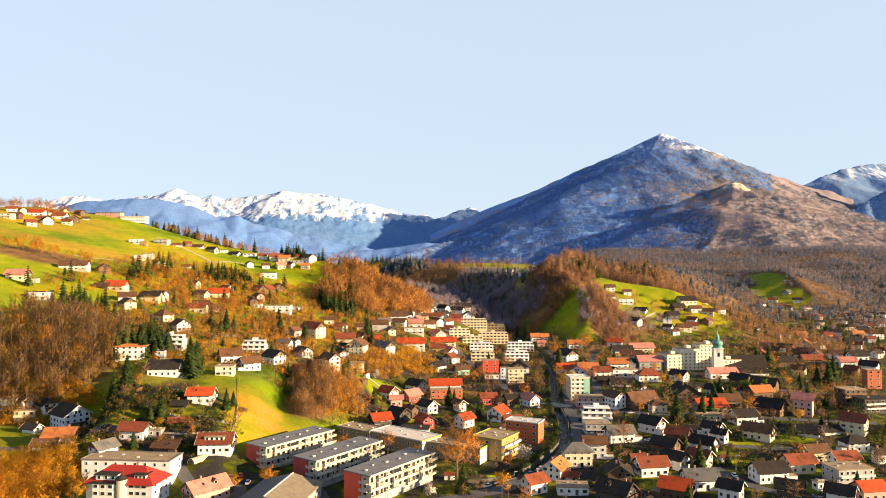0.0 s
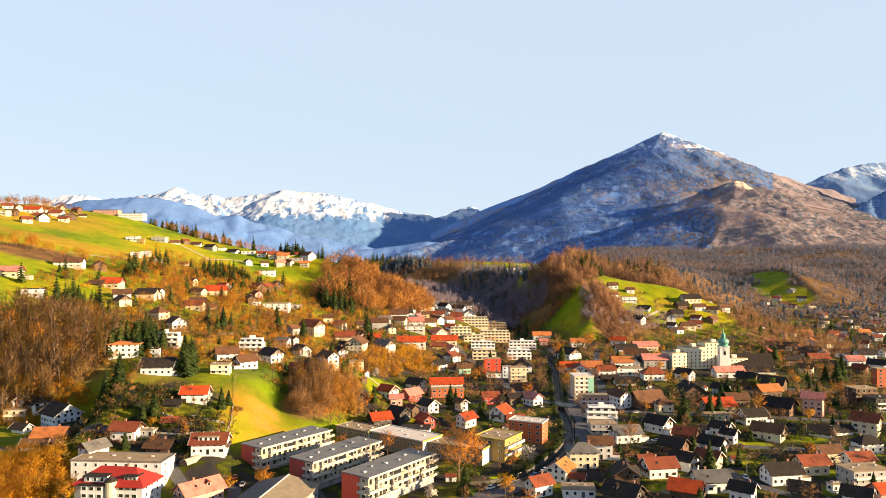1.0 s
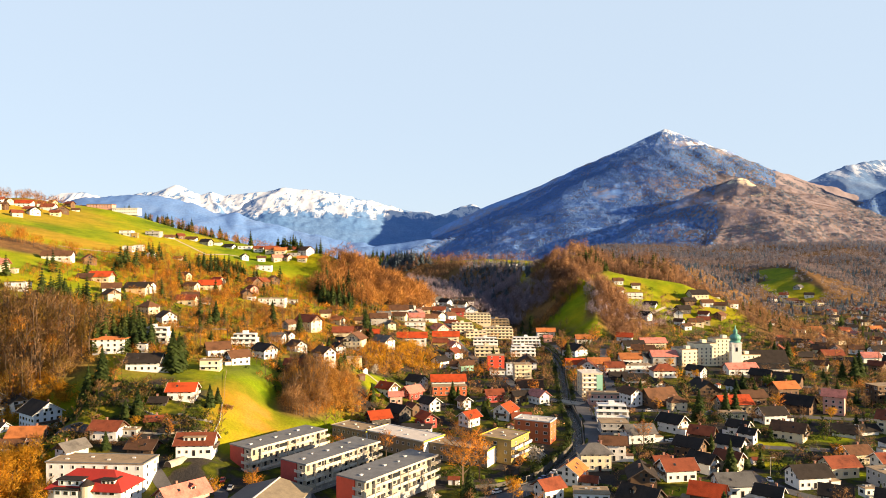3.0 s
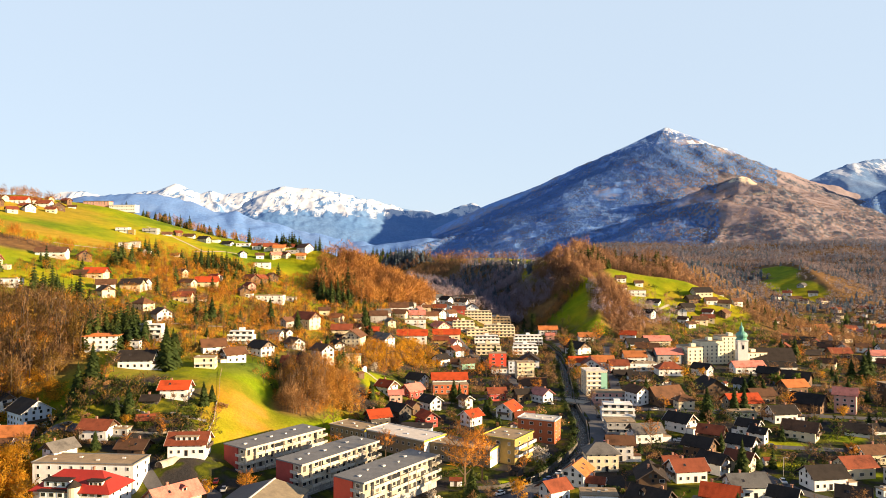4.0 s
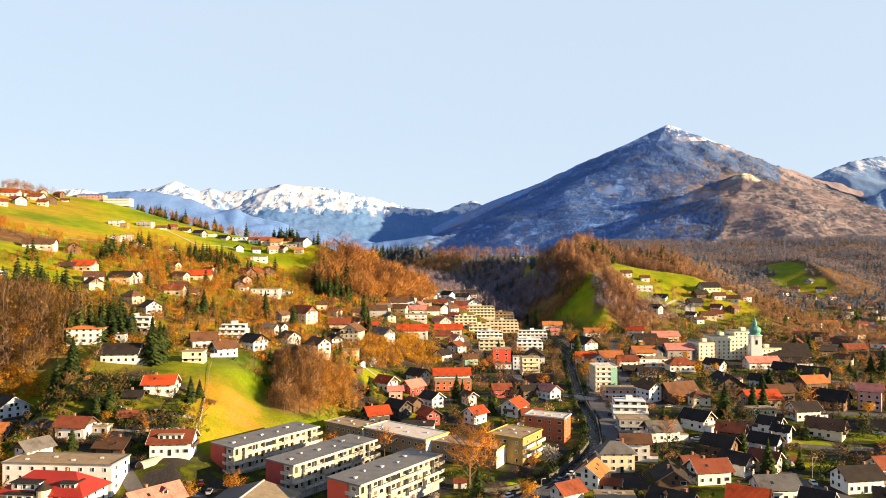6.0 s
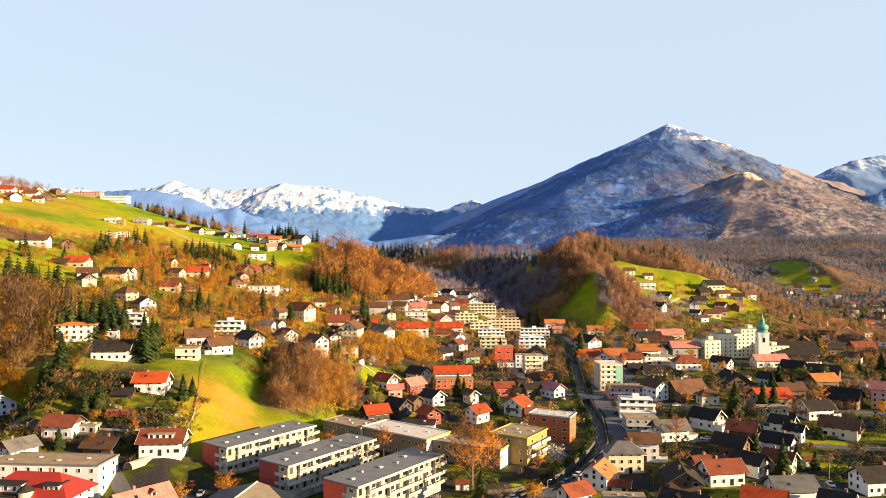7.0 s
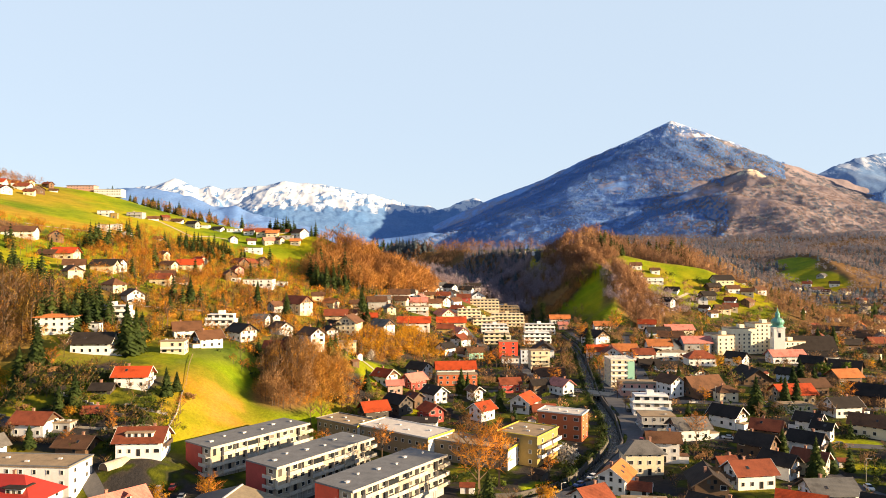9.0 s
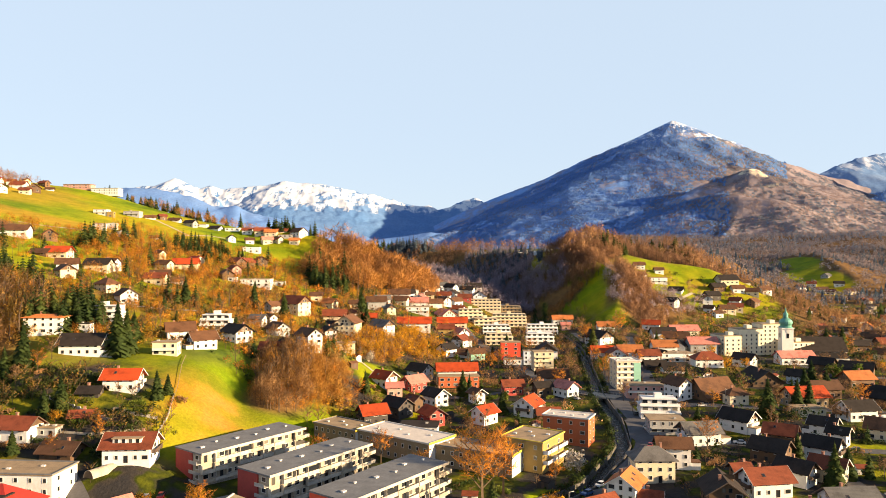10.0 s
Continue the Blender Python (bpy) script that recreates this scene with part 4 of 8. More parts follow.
def chimney_at(top, x, y, z, h=1.5, w=0.7):
    bm = bmesh.new()
    box(bm, x - w / 2, y - w / 2, z - 1.6, x + w / 2, y + w / 2, z + h)
    box(bm, x - w / 2 - 0.1, y - w / 2 - 0.1, z + h, x + w / 2 + 0.1, y + w / 2 + 0.1, z + h + 0.12)
    return part("chimney", bm, BRICK, top)


def balcony_at(top, x, y, z, w, depth, turn, mat):
    """A slab with a railing of boards on three sides."""
    bm = bmesh.new()
    box(bm, -w / 2, -depth, -0.16, w / 2, 0, 0)
    box(bm, -w / 2, -depth, 0.12, w / 2, -depth + 0.06, 1.0)
    box(bm, -w / 2, -depth + 0.06, 0.12, -w / 2 + 0.06, 0, 1.0)
    box(bm, w / 2 - 0.06, -depth + 0.06, 0.12, w / 2, 0, 1.0)
    box(bm, -w / 2 - 0.02, -depth - 0.03, 1.0, w / 2 + 0.02, -depth + 0.09, 1.07)
    ob = part("balcony", bm, mat, top)
    ob.matrix_basis = pose(x, y, z, 0, 0, turn)
    return ob


def house_label(wall, roof, floors, shape, extra=""):
    size = {1: "low", 2: "two-storey", 3: "three-storey", 4: "four-storey", 5: "five-storey"}.get(int(floors), "tall")
    what = {"gable": "gabled house", "hip": "hip-roofed house", "flat": "flat-roofed block", "terrace": "terraced block of flats"}[shape]
    over = "with a gravel roof" if shape in ("flat", "terrace") else f"with a {ROOF_WORDS[roof]} roof"
    return f"{size} {WALL_WORDS[wall]} {what} {over}{extra}"


def terraces(top, l, d, floors, wall_mat):
    """Flats whose storeys step back, each with a parapet band, a recessed loggia and a row of wide windows."""
    for level in range(floors):
        front, z0 = -d / 2 + 1.3 * level, level * 2.75
        cut = 1.1 * (level == floors - 1)
        bm = bmesh.new()
        box(bm, -l / 2 + cut, front, z0 if level else -2.5, l / 2 - cut, d / 2, z0 + 2.74)
        storey = part("storey", bm, wall_mat, top)
        bm = bmesh.new()
        box(bm, -l / 2 - 0.25 + cut, front - 1.0, z0 + 2.50, l / 2 + 0.25 - cut, d / 2 + 0.25, z0 + 2.752)
        part("slab", bm, wall_mat, storey)
        if level:
            bm = bmesh.new()
            box(bm, -l / 2 - 0.2, front - 1.28, z0 + 0.01, l / 2 + 0.2, front - 1.18, z0 + 0.95)
            part("parapet", bm, wall_mat, storey)
        count = max(3, int(l / 3.4))
        for n in range(count):
            share("window", FAR_WINDOW["wide"], storey, m=pose(-l / 2 + (n + 0.5) * l / count, front, z0 + 0.55, 0, 0, 0) @ Matrix.Diagonal((1.15, 1, 1.15, 1)))
        for n in range(2):
            share("window", FAR_WINDOW["plain"], storey, m=pose(-l / 2 + cut, d / 2 - 2 - n * 3, z0 + 0.8, 0, 0, 270))
    bm = bmesh.new()
    box(bm, -1.6, 0, floors * 2.75, 1.6, 2.6, floors * 2.75 + 1.8)
    part("lift_house", bm, wall_mat, top)


SKYLIGHT = mesh_from("skylight", [DARK_TRIM, GLASS], lambda bm: (box(bm, -0.45, -0.6, -0.05, 0.45, 0.6, 0.06), box(bm, -0.37, -0.52, 0.061, 0.37, 0.52, 0.07, 1)))
house_count = 0
HOMES = [(-64, 319, 15), (-70, 310, 12), (-55, 330, 12), (-39, 298, 15), (-48, 288, 12), (-30, 310, 12), (-16, 278, 15), (-25, 268, 12), (-6, 290, 12), (-12, 340, 16), (-30, 352, 14), (14, 326, 15), (50, 356, 10), (32, 328, 12), (-128, 297, 14), (-142, 297, 10), (-114, 297, 10), (-104, 262, 14), (-57, 259, 16), (205, 560, 30), (250, 556, 26), (76, 431, 10)]


def house(x, y, turn, l, d, floors=2, wall="w", roof="r", shape="gable", pitch=34, trim="", extra="", z=None):
    """A house on the land at x, y; its ridge (or length l) lies turn degrees from the x axis, d is its depth."""
    global house_count
    house_count += 1
    rng = random.Random(house_count)
    HOMES.append((x, y, max(l, d) * 0.6))
    far = math.hypot(x, y)
    near, middling = far < 340, far < 430
    zs = ground_z(np.array([x - 3, x + 3, x, x]), np.array([y, y, y - 4, y + 4]))
    top = thing("house", house_label(wall, roof, floors, shape, extra), "house", "houses of the town", pose(x, y, float(zs.mean() - 0.25 * (zs.max() - zs.min())) - (0.6 if zs.mean() > 12 else 0) if z is None else z, 0, 0, turn))
    storey = 2.6
    eave = floors * storey + (0.3 if shape == "flat" else -0.1)
    wall_mat, frame_kind = WALLS[wall], "dark" if wall in "bk" else "plain"
    if shape == "terrace":
        terraces(top, l, d, int(floors), wall_mat)
        return top
    if shape == "flat":
        bm = bmesh.new()
        box(bm, -l / 2, -d / 2, -2.5, l / 2, d / 2, eave + 0.35)
        part("wall", bm, wall_mat, top)
        bm = bmesh.new()
        box(bm, -l / 2 - 0.35, -d / 2 - 0.35, eave + 0.352, l / 2 + 0.35, d / 2 + 0.35, eave + 0.62)
        part("roof", bm, GRAVEL if roof != "k" else ROOFS["k"], top)
        for n in range(3 if near else 1):
            u, v = (rng.random() - 0.5) * l * 0.8, (rng.random() - 0.5) * d * 0.6
            bm = bmesh.new()
            box(bm, u - 0.5, v - 0.5, eave + 0.64, u + 0.5, v + 0.5, eave + 1.1)
            part("roof_vent", bm, CONCRETE, top)
        rise = 0
    else:
        pitch = 13 if shape == "hip" and l > 1.8 * d else pitch
        rise = d / 2 * math.tan(radians(pitch))
        if shape == "hip":
            bm = bmesh.new()
            box(bm, -l / 2, -d / 2, -2.5, l / 2, d / 2, eave)
            part("wall", bm, wall_mat, top)
            part("roof", gable_roof(l, d, eave, rise, 0.9, hip=1.0 if l > d * 1.05 else 0.9), ROOFS[roof], top)
        else:
            part("wall", gable_body(l, d, eave, rise), wall_mat, top)
            part("roof", gable_roof(l, d, eave, rise, 1.15), ROOFS[roof], top)
        chimney_at(top, l * (0.1 + 0.2 * rng.random()) * rng.choice((-1, 1)), d * 0.12, eave + rise * 0.8, 1.3 + 0.3 * rise * 0.2)
    if shape == "gable" and wall in "wc" and rng.random() < 0.38 and far < 620:
        bm = bmesh.new()
        for s in (-1, 1):
            v = [bm.verts.new((s * (l / 2 + q), u, h)) for q in (0.01, 0.06) for u, h in ((-d / 2 + 0.05, eave - 0.1), (d / 2 - 0.05, eave - 0.1), (0, eave + rise - 0.05))]
            for f in ((0, 1, 2), (5, 4, 3), (0, 3, 4, 1), (1, 4, 5, 2), (2, 5, 3, 0)):
                bm.faces.new([v[i] for i in (f if s < 0 else f[::-1])])
            if s < 0:
                part("gable_cladding", bm, WALLS["b"], top, "brown timber gable boards")
                bm = bmesh.new()
        part("gable_cladding", bm, WALLS["b"], top, "brown timber gable boards")
    if shape == "flat" and floors >= 2 and l > 9 and house_count % 3:
        for level in range(1, int(floors)):
            bm = bmesh.new()
            z0 = level * storey + 0.2
            box(bm, -l / 2 + 0.3, -d / 2 - 1.3, z0 - 0.15, l / 2 - 0.3, -d / 2 - 0.003, z0)
            box(bm, -l / 2 + 0.3, -d / 2 - 1.3, z0, l / 2 - 0.3, -d / 2 - 1.22, z0 + 0.95)
            part("balcony", bm, TRIM if house_count % 2 else wall_mat, top)
    if middling and shape != "flat" and l > 8 and rng.random() < 0.4 and abs(x + 94.7) > 1:
        s, w, dd = rng.choice((-1, 1)), l * 0.32, d * 0.5
        bm = bmesh.new()
        box(bm, s * l / 2 if s > 0 else -l / 2 - w, -d / 2 + 0.4, -2.5, l / 2 + w if s > 0 else -l / 2, -d / 2 + 0.4 + dd, 2.5)
        annex = part("annex", bm, wall_mat, top, "low annex beside the house")
        bm = bmesh.new()
        box(bm, (s * l / 2 if s > 0 else -l / 2 - w) - 0.2, -d / 2 + 0.2, 2.503, (l / 2 + w if s > 0 else -l / 2) + 0.2, -d / 2 + 0.6 + dd, 2.75)
        part("annex_roof", bm, GRAVEL if rng.random() < 0.5 else ROOFS[roof], annex)
    # Windows on the sides turned towards the camera, on more sides nearby.
    sides = ((0, l, -d / 2, True), (90, d, l / 2, False), (180, l, d / 2, True), (270, d, -l / 2, False))
    for face, width, off, long_side in sides:
        facing = math.cos(radians(turn + face)) * y + math.sin(radians(turn + face)) * -x
        if facing < (-0.2 if near else 0.14 if far < 480 else 0.34) * far:
            continue
        count = max(1, int(width / (2.6 if near else 3.1 if far < 540 else 5.0)))
        for level in range(int(floors)):
            for n in range(count):
                u = (n + 0.5) / count * width - width / 2
                kind = frame_kind if far < 540 or not long_side or level % 2 else "wide"
                sill = 0.95
                if level == 0 and n == count // 2 and long_side and near and face == 0:
                    kind, sill = "door", 0.05
                elif rng.random() < 0.16 and width / count > 2.7:
                    kind = "wide"
                elif rng.random() < 0.07:
                    continue
                px, py = (u, -d / 2) if face == 0 else (l / 2, u) if face == 90 else (-u, d / 2) if face == 180 else (-l / 2, -u)
                add_window(top, kind, px, py, level * storey + sill + 0.2, face, near)
        if not long_side and shape == "gable" and rise > 2.6:
            for u in ((-0.9, 0.9) if d > 9 else (0,)):
                px, py = (l / 2, u) if face == 90 else (-l / 2, -u)
                add_window(top, frame_kind, px + (0.06 if face == 90 else -0.06), py, eave + 0.35, face, near)
    if middling and shape == "gable" and floors >= 2:
        face = 90 if math.cos(radians(turn + 90)) * y - math.sin(radians(turn + 90)) * x > 0 else 270
        if rng.random() < 0.55 and d > 7:
            balcony_at(top, (l / 2 if face == 90 else -l / 2), 0, storey + 0.25, d * 0.7, 1.3, face, DARK_TRIM if wall != "w" or rng.random() < 0.5 else TRIM)
    if middling and shape == "gable":
        s, over = rise / (d / 2), 1.15
        for e in (-1, 1):
            bm = bmesh.new()
            for q in (-1, 1):
                x0, y0, z0, z1 = e * (l / 2 + over + 0.03), q * (d / 2 + over), eave - over * s + 0.02, eave + rise + 0.02
                v = [bm.verts.new(p) for p in ((x0, y0, z0), (x0, 0, z1), (x0, 0, z1 + 0.34), (x0, y0, z0 + 0.34), (x0 - e * 0.06, y0, z0), (x0 - e * 0.06, 0, z1), (x0 - e * 0.06, 0, z1 + 0.34), (x0 - e * 0.06, y0, z0 + 0.34))]
                for f in ((0, 1, 2, 3), (7, 6, 5, 4), (0, 4, 5, 1), (2, 6, 7, 3), (0, 3, 7, 4)):
                    bm.faces.new([v[i] for i in f])
            bmesh.ops.remove_doubles(bm, verts=bm.verts, dist=0.001)
            part("barge_board", bm, TRIM if wall in "wcl" and house_count % 3 else DARK_TRIM, top)
        for n in range(rng.choice((0, 0, 1, 2))):
            q = rng.choice((-1, 1))
            v = 0.25 + 0.3 * rng.random()
            share("skylight", SKYLIGHT, top, m=pose((n - 0.5) * l * 0.35, q * d / 2 * (1 - v), eave + rise * v + 0.33, -q * math.degrees(math.atan(s)), 0, 0))
    if near and shape == "gable" and abs(turn) < 12 and l > 11.5 and rise > 3:
        s = rise / (d / 2)
        y0, z0 = -d * 0.40, eave + d * 0.10 * s
        bm = bmesh.new()
        box(bm, -l * 0.30, y0, z0 - 0.3, l * 0.30, -d * 0.08, z0 + 1.55)
        band = part("dormer", bm, wall_mat, top, "wide flat-roofed dormer")
        bm = bmesh.new()
        box(bm, -l * 0.30 - 0.3, y0 - 0.4, z0 + 1.552, l * 0.30 + 0.3, -d * 0.06, z0 + 1.75)
        part("dormer_roof", bm, GRAVEL, band)
        for n in range(4):
            share("pane", FAR_WINDOW["plain"], band, m=pose(-l * 0.30 + (n + 0.5) * l * 0.15, y0, z0 + 0.08, 0, 0, 0))
    elif middling and shape == "gable" and rise > 3.2 and rng.random() < 0.45:
        dormer(top, rng.choice((-1, 1)) * l * 0.15, d, eave, rise, wall_mat, ROOFS[roof])
    return top


def dormer(top, x, d, eave, rise, wall_mat, roof_mat, side=-1):
    """A small gabled dormer that stands out of the roof's slope."""
    s = rise / (d / 2)
    y0, y1, w = side * d * 0.34, side * d * 0.08, 1.9
    z0, z1 = eave + (d / 2 - abs(y0)) * s, eave + (d / 2 - abs(y1)) * s
    bm = bmesh.new()
    box(bm, x - w / 2, min(y0, y1), z0 - 0.2, x + w / 2, max(y0, y1), z0 + 1.35)
    body = part("dormer", bm, [wall_mat, GLASS], top)
    bm = bmesh.new()
    lo, hi = z0 + 1.35, z0 + 2.15
    a = [bm.verts.new(p) for p in ((x - w / 2 - 0.25, y0 + side * 0.3, lo - 0.1), (x, y0 + side * 0.3, hi), (x + w / 2 + 0.25, y0 + side * 0.3, lo - 0.1))]
    b = [bm.verts.new(p) for p in ((x - w / 2 - 0.25, y1 - side * 1.2, lo - 0.1), (x, y1 - side * 1.4, hi), (x + w / 2 + 0.25, y1 - side * 1.2, lo - 0.1))]
    for f in ((a[0], a[1], b[1], b[0]), (a[1], a[2], b[2], b[1]), (a[0], a[2], a[1])):
        bm.faces.new(f)
    bmesh.ops.solidify(bm, geom=bm.faces[:], thickness=0.12)
    part("dormer_roof", bm, roof_mat, body)
    share("pane", FAR_WINDOW["plain"], body, m=pose(x, y0, z0 + 0.05, 0, 0, 0 if side < 0 else 180))


# ---- large buildings of the town ----
PALE_ROOF = plain("pale_roof_sheet", (0.62, 0.56, 0.50), 0.8, 0.15, 1.5)
def slab_block(x, y, turn, l=40.5, d=12.8, end_wall="r", balconies=True):
    """A four-storey slab of flats: coloured end wall, white balcony bands along one long side, flat gravel roof with vents."""
    top = thing("apartment_block", f"white slab of flats with {'scarlet' if end_wall == 's' else 'dark red'} end wall", "apartment building", "slab blocks in a row", pose(x, y, 0.05, 0, 0, turn))
    bm = bmesh.new()
    box(bm, -l / 2 + 0.45, -d / 2, -2, l / 2, d / 2, 11.6)
    part("wall", bm, SLAB_RENDER, top)
    bm = bmesh.new()
    box(bm, -l / 2, -d / 2 + 4.4, -2, -l / 2 + 0.448, d / 2 + 0.15, 12.0)
    part("end_wall", bm, WALLS[end_wall], top, "red rendered end wall")
    bm = bmesh.new()
    box(bm, -l / 2 - 0.25, -d / 2 - 1.0, 11.602, l / 2 + 0.3, d / 2 + 0.3, 12.05)
    part("roof", bm, [ROOF_FELT], top)
    bm = bmesh.new()
    box(bm, -l / 2 - 0.28, -d / 2 - 1.28, 11.45, l / 2 + 0.33, -d / 2 - 1.003, 12.18)
    part("fascia", bm, SLAB_WHITE, top)
    for n in range(6):
        bm = bmesh.new()
        u, v = -l / 2 + (n + 0.6) * l / 6, (-1.5, 1.0, -0.5)[n % 3]
        w = 0.35 if n % 2 else 0.6
        box(bm, u - w, v - w * 0.6, 12.05, u + w, v + w * 0.6, 12.38)
        box(bm, u - w - 0.1, v - w * 0.6 - 0.1, 12.38, u + w + 0.1, v + w * 0.6 + 0.1, 12.46)
        part("roof_vent", bm, TRIM, top)
    # Grey band along the ground floor: the shade there is put into its colour.
    bm = bmesh.new()
    box(bm, -l / 2 + 0.5, -d / 2 - 0.06, -1.5, l / 2 + 0.02, -d / 2 - 0.003, 2.7)
    part("plinth", bm, WALLS["g"], top, "grey ground-floor band standing in for shade")
    for level in range(4):
        z = level * 2.9
        for n in range(14):
            u = -l / 2 + 1.9 + n * (l - 3.6) / 13
            if (n * 7 + level * 5) % 10 < 1:
                continue
            add_window(top, "wide" if (n + level) % 3 else "door", u, -d / 2, z + (0.95 if (n + level) % 3 else 0.2), 0, True)
        if level:
            for n in range(9):
                if (n * 5 + level * 3) % 7 == 2:
                    continue
                bm = bmesh.new()
                a, b = -l / 2 + n * l / 9 + 0.10, -l / 2 + (n + 1) * l / 9 - 0.10
                box(bm, a, -d / 2 - 1.25, z - 0.1, b, -d / 2 - 0.002, z + 0.08)
                box(bm, a, -d / 2 - 1.25, z + 0.1, b, -d / 2 - 1.17, z + 1.0)
                box(bm, a, -d / 2 - 1.165, z + 0.1, a + 0.1, -d / 2 - 0.01, z + 2.5)
                part("balcony", bm, (SLAB_WHITE, CONCRETE, SLAB_RENDER, SLAB_WHITE)[(n * 3 + level * 2) % 4], top)
                if (n * 2 + level) % 9 == 0:
                    bm = bmesh.new()
                    box(bm, a + 0.2, -d / 2 - 1.15, z + 1.0, b - 0.2, -d / 2 - 1.10, z + 2.35)
                    part("loggia_glazing", bm, GLASS, top, "dark glazed loggia front")
            bm = bmesh.new()
            box(bm, -l / 2 - 1.2, -d / 2 + 0.1, z - 0.1, -l / 2 + 0.44, -d / 2 + 4.2, z + 0.08)
            box(bm, -l / 2 - 1.2, -d / 2 + 0.1, z + 0.12, -l / 2 - 1.12, -d / 2 + 4.2, z + 0.95)
            part("balcony", bm, CONCRETE, top, "concrete corner balcony")
            bm = bmesh.new()
            box(bm, l / 2 + 0.002, -d / 2 - 1.0, z - 0.1, l / 2 + 2.0, d / 2 - 4, z + 0.08)
            box(bm, l / 2 + 1.92, -d / 2 - 1.0, z + 0.12, l / 2 + 2.0, d / 2 - 4, z + 0.95)
            box(bm, l / 2 + 0.002, -d / 2 - 1.0, z + 0.12, l / 2 + 1.915, -d / 2 - 0.92, z + 0.95)
            part("balcony", bm, SLAB_WHITE, top)
        add_window(top, "wide", -l / 2 + 0.45, -d / 2 + 2.2, z + 0.9, 270, True)
        add_window(top, "wide", l / 2, 0.5, z + 0.9, 90, True)
    return top


SLAB_RENDER = plain("weathered_cream_render", (0.40, 0.355, 0.28), 0.9, 0.3, 1.2)
SLAB_WHITE = plain("grimy_white_balcony", (0.54, 0.50, 0.43), 0.85, 0.3, 1.5)
ROOF_FELT = plain("grey_roof_felt", (0.16, 0.165, 0.175), 0.9, 0.25, 1.5)
slab_block(-64.6, 319.5, 52, end_wall="r")
slab_block(-39.6, 298.4, 53, end_wall="r")
slab_block(-15.8, 278.2, 53, end_wall="s")


def flat_block(name, label, x, y, turn, l, d, h, wall, roof_mat, floors, cols, band=None, ends=2, round_row=False, z=None):
    """A flat-roofed block with a parapet, windows in rows, and coloured bands where it has them."""
    top = thing(name, label, "building", "large buildings", pose(x, y, float(ground_z(x, y)) if z is None else z, 0, 0, turn))
    bm = bmesh.new()
    box(bm, -l / 2, -d / 2, -2, l / 2, d / 2, h)
    part("wall", bm, WALLS[wall], top)
    bm = bmesh.new()
    box(bm, -l / 2 - 0.3, -d / 2 - 0.3, h + 0.002, l / 2 + 0.3, d / 2 + 0.3, h + 0.3)
    part("roof", bm, roof_mat, top)
    bm = bmesh.new()
    for a in ((-l / 2 - 0.4, -d / 2 - 0.4, l / 2 + 0.4, -d / 2 - 0.05), (-l / 2 - 0.4, d / 2 + 0.05, l / 2 + 0.4, d / 2 + 0.4), (-l / 2 - 0.4, -d / 2 - 0.045, -l / 2 - 0.05, d / 2 + 0.045), (l / 2 + 0.05, -d / 2 - 0.045, l / 2 + 0.4, d / 2 + 0.045)):
        box(bm, a[0], a[1], h + 0.302, a[2], a[3], h + 0.6)
    part("parapet", bm, band or TRIM, top)
    for n in range(4):
        bm = bmesh.new()
        u, v = -l / 2 + (n + 0.7) * l / 4.6, (0.12 if n % 2 else -0.15) * d
        box(bm, u - 0.55, v - 0.4, h + 0.302, u + 0.55, v + 0.4, h + 0.7)
        part("roof_vent", bm, TRIM, top)
    if name == "school_wing":
        for s in (-1, 1):
            bm = bmesh.new()
            box(bm, s * (l / 2 + 0.41) - (0.12 if s < 0 else 0), -d / 2 - 0.4, h - 0.1, s * (l / 2 + 0.41) + (0.12 if s > 0 else 0), d / 2 + 0.4, h + 0.65)
            part("fascia", bm, YELLOW, top, "bright yellow end fascia")
        bm = bmesh.new()
        box(bm, l / 2 + 0.003, -d / 2 + 0.1, -1, l / 2 + 0.12, d / 2 - 0.1, h - 0.15)
        part("end_wall", bm, WALLS["w"], top, "white end wall")
    for level in range(floors):
        for n in range(cols):
            add_window(top, "plain" if round_row else ("wide" if n % 2 else "plain"), -l / 2 + (n + 0.5) * l / cols, -d / 2, h * level / floors + 0.95, 0, True)
        for n in range(ends):
            for face, sx in ((90, 1), (270, -1)):
                add_window(top, "plain", sx * l / 2, -d / 2 + (n + 0.5) * d / ends, h * level / floors + 0.95, face, True)
    return top


YELLOW = plain("yellow_fascia", (0.60, 0.45, 0.04), 0.6, 0.08, 2.0)
flat_block("school_wing", "low mud-brown school wing with flat gravel roof", -35.4, 355.2, -38, 22, 12, 6.6, "m", GRAVEL, 2, 7, ROOF_FELT, round_row=True)
flat_block("school_wing", "low mud-brown school wing with pale roof and yellow edge", -12.1, 340.3, -38, 33, 14.5, 7.6, "m", PALE_ROOF, 2, 10, TRIM, round_row=True)
flat_block("school_wing", "mud-brown school wing with gravel roof and white end", 13.0, 326.0, -29, 30, 12, 6.8, "m", GRAVEL, 2, 9, ROOF_FELT, round_row=True)
flat_block("apartment_block", "brick-orange three-storey block with pale flat roof", 49.6, 356.0, -27, 17.5, 9.5, 10.0, "o", PALE_ROOF, 3, 4, TRIM)
yellow = flat_block("apartment_block", "ochre block of flats with white balconies and gravel roof", 32.0, 328.5, -34, 15.5, 17.0, 10.0, "y", GRAVEL, 3, 3, YELLOW)
for level in (1, 2):
    for s in (-4.4, 4.4):
        balcony_at(yellow, 7.75, s, level * 3.3, 7.4, 1.8, 90, WALLS["w"])
flat_block("apartment_block", "long white three-storey block with brown gravel roof", -126.0, 291.0, -5, 38, 12, 9.2, "w", GRAVEL, 3, 9, ROOF_FELT, ends=2, round_row=True, z=1.3)


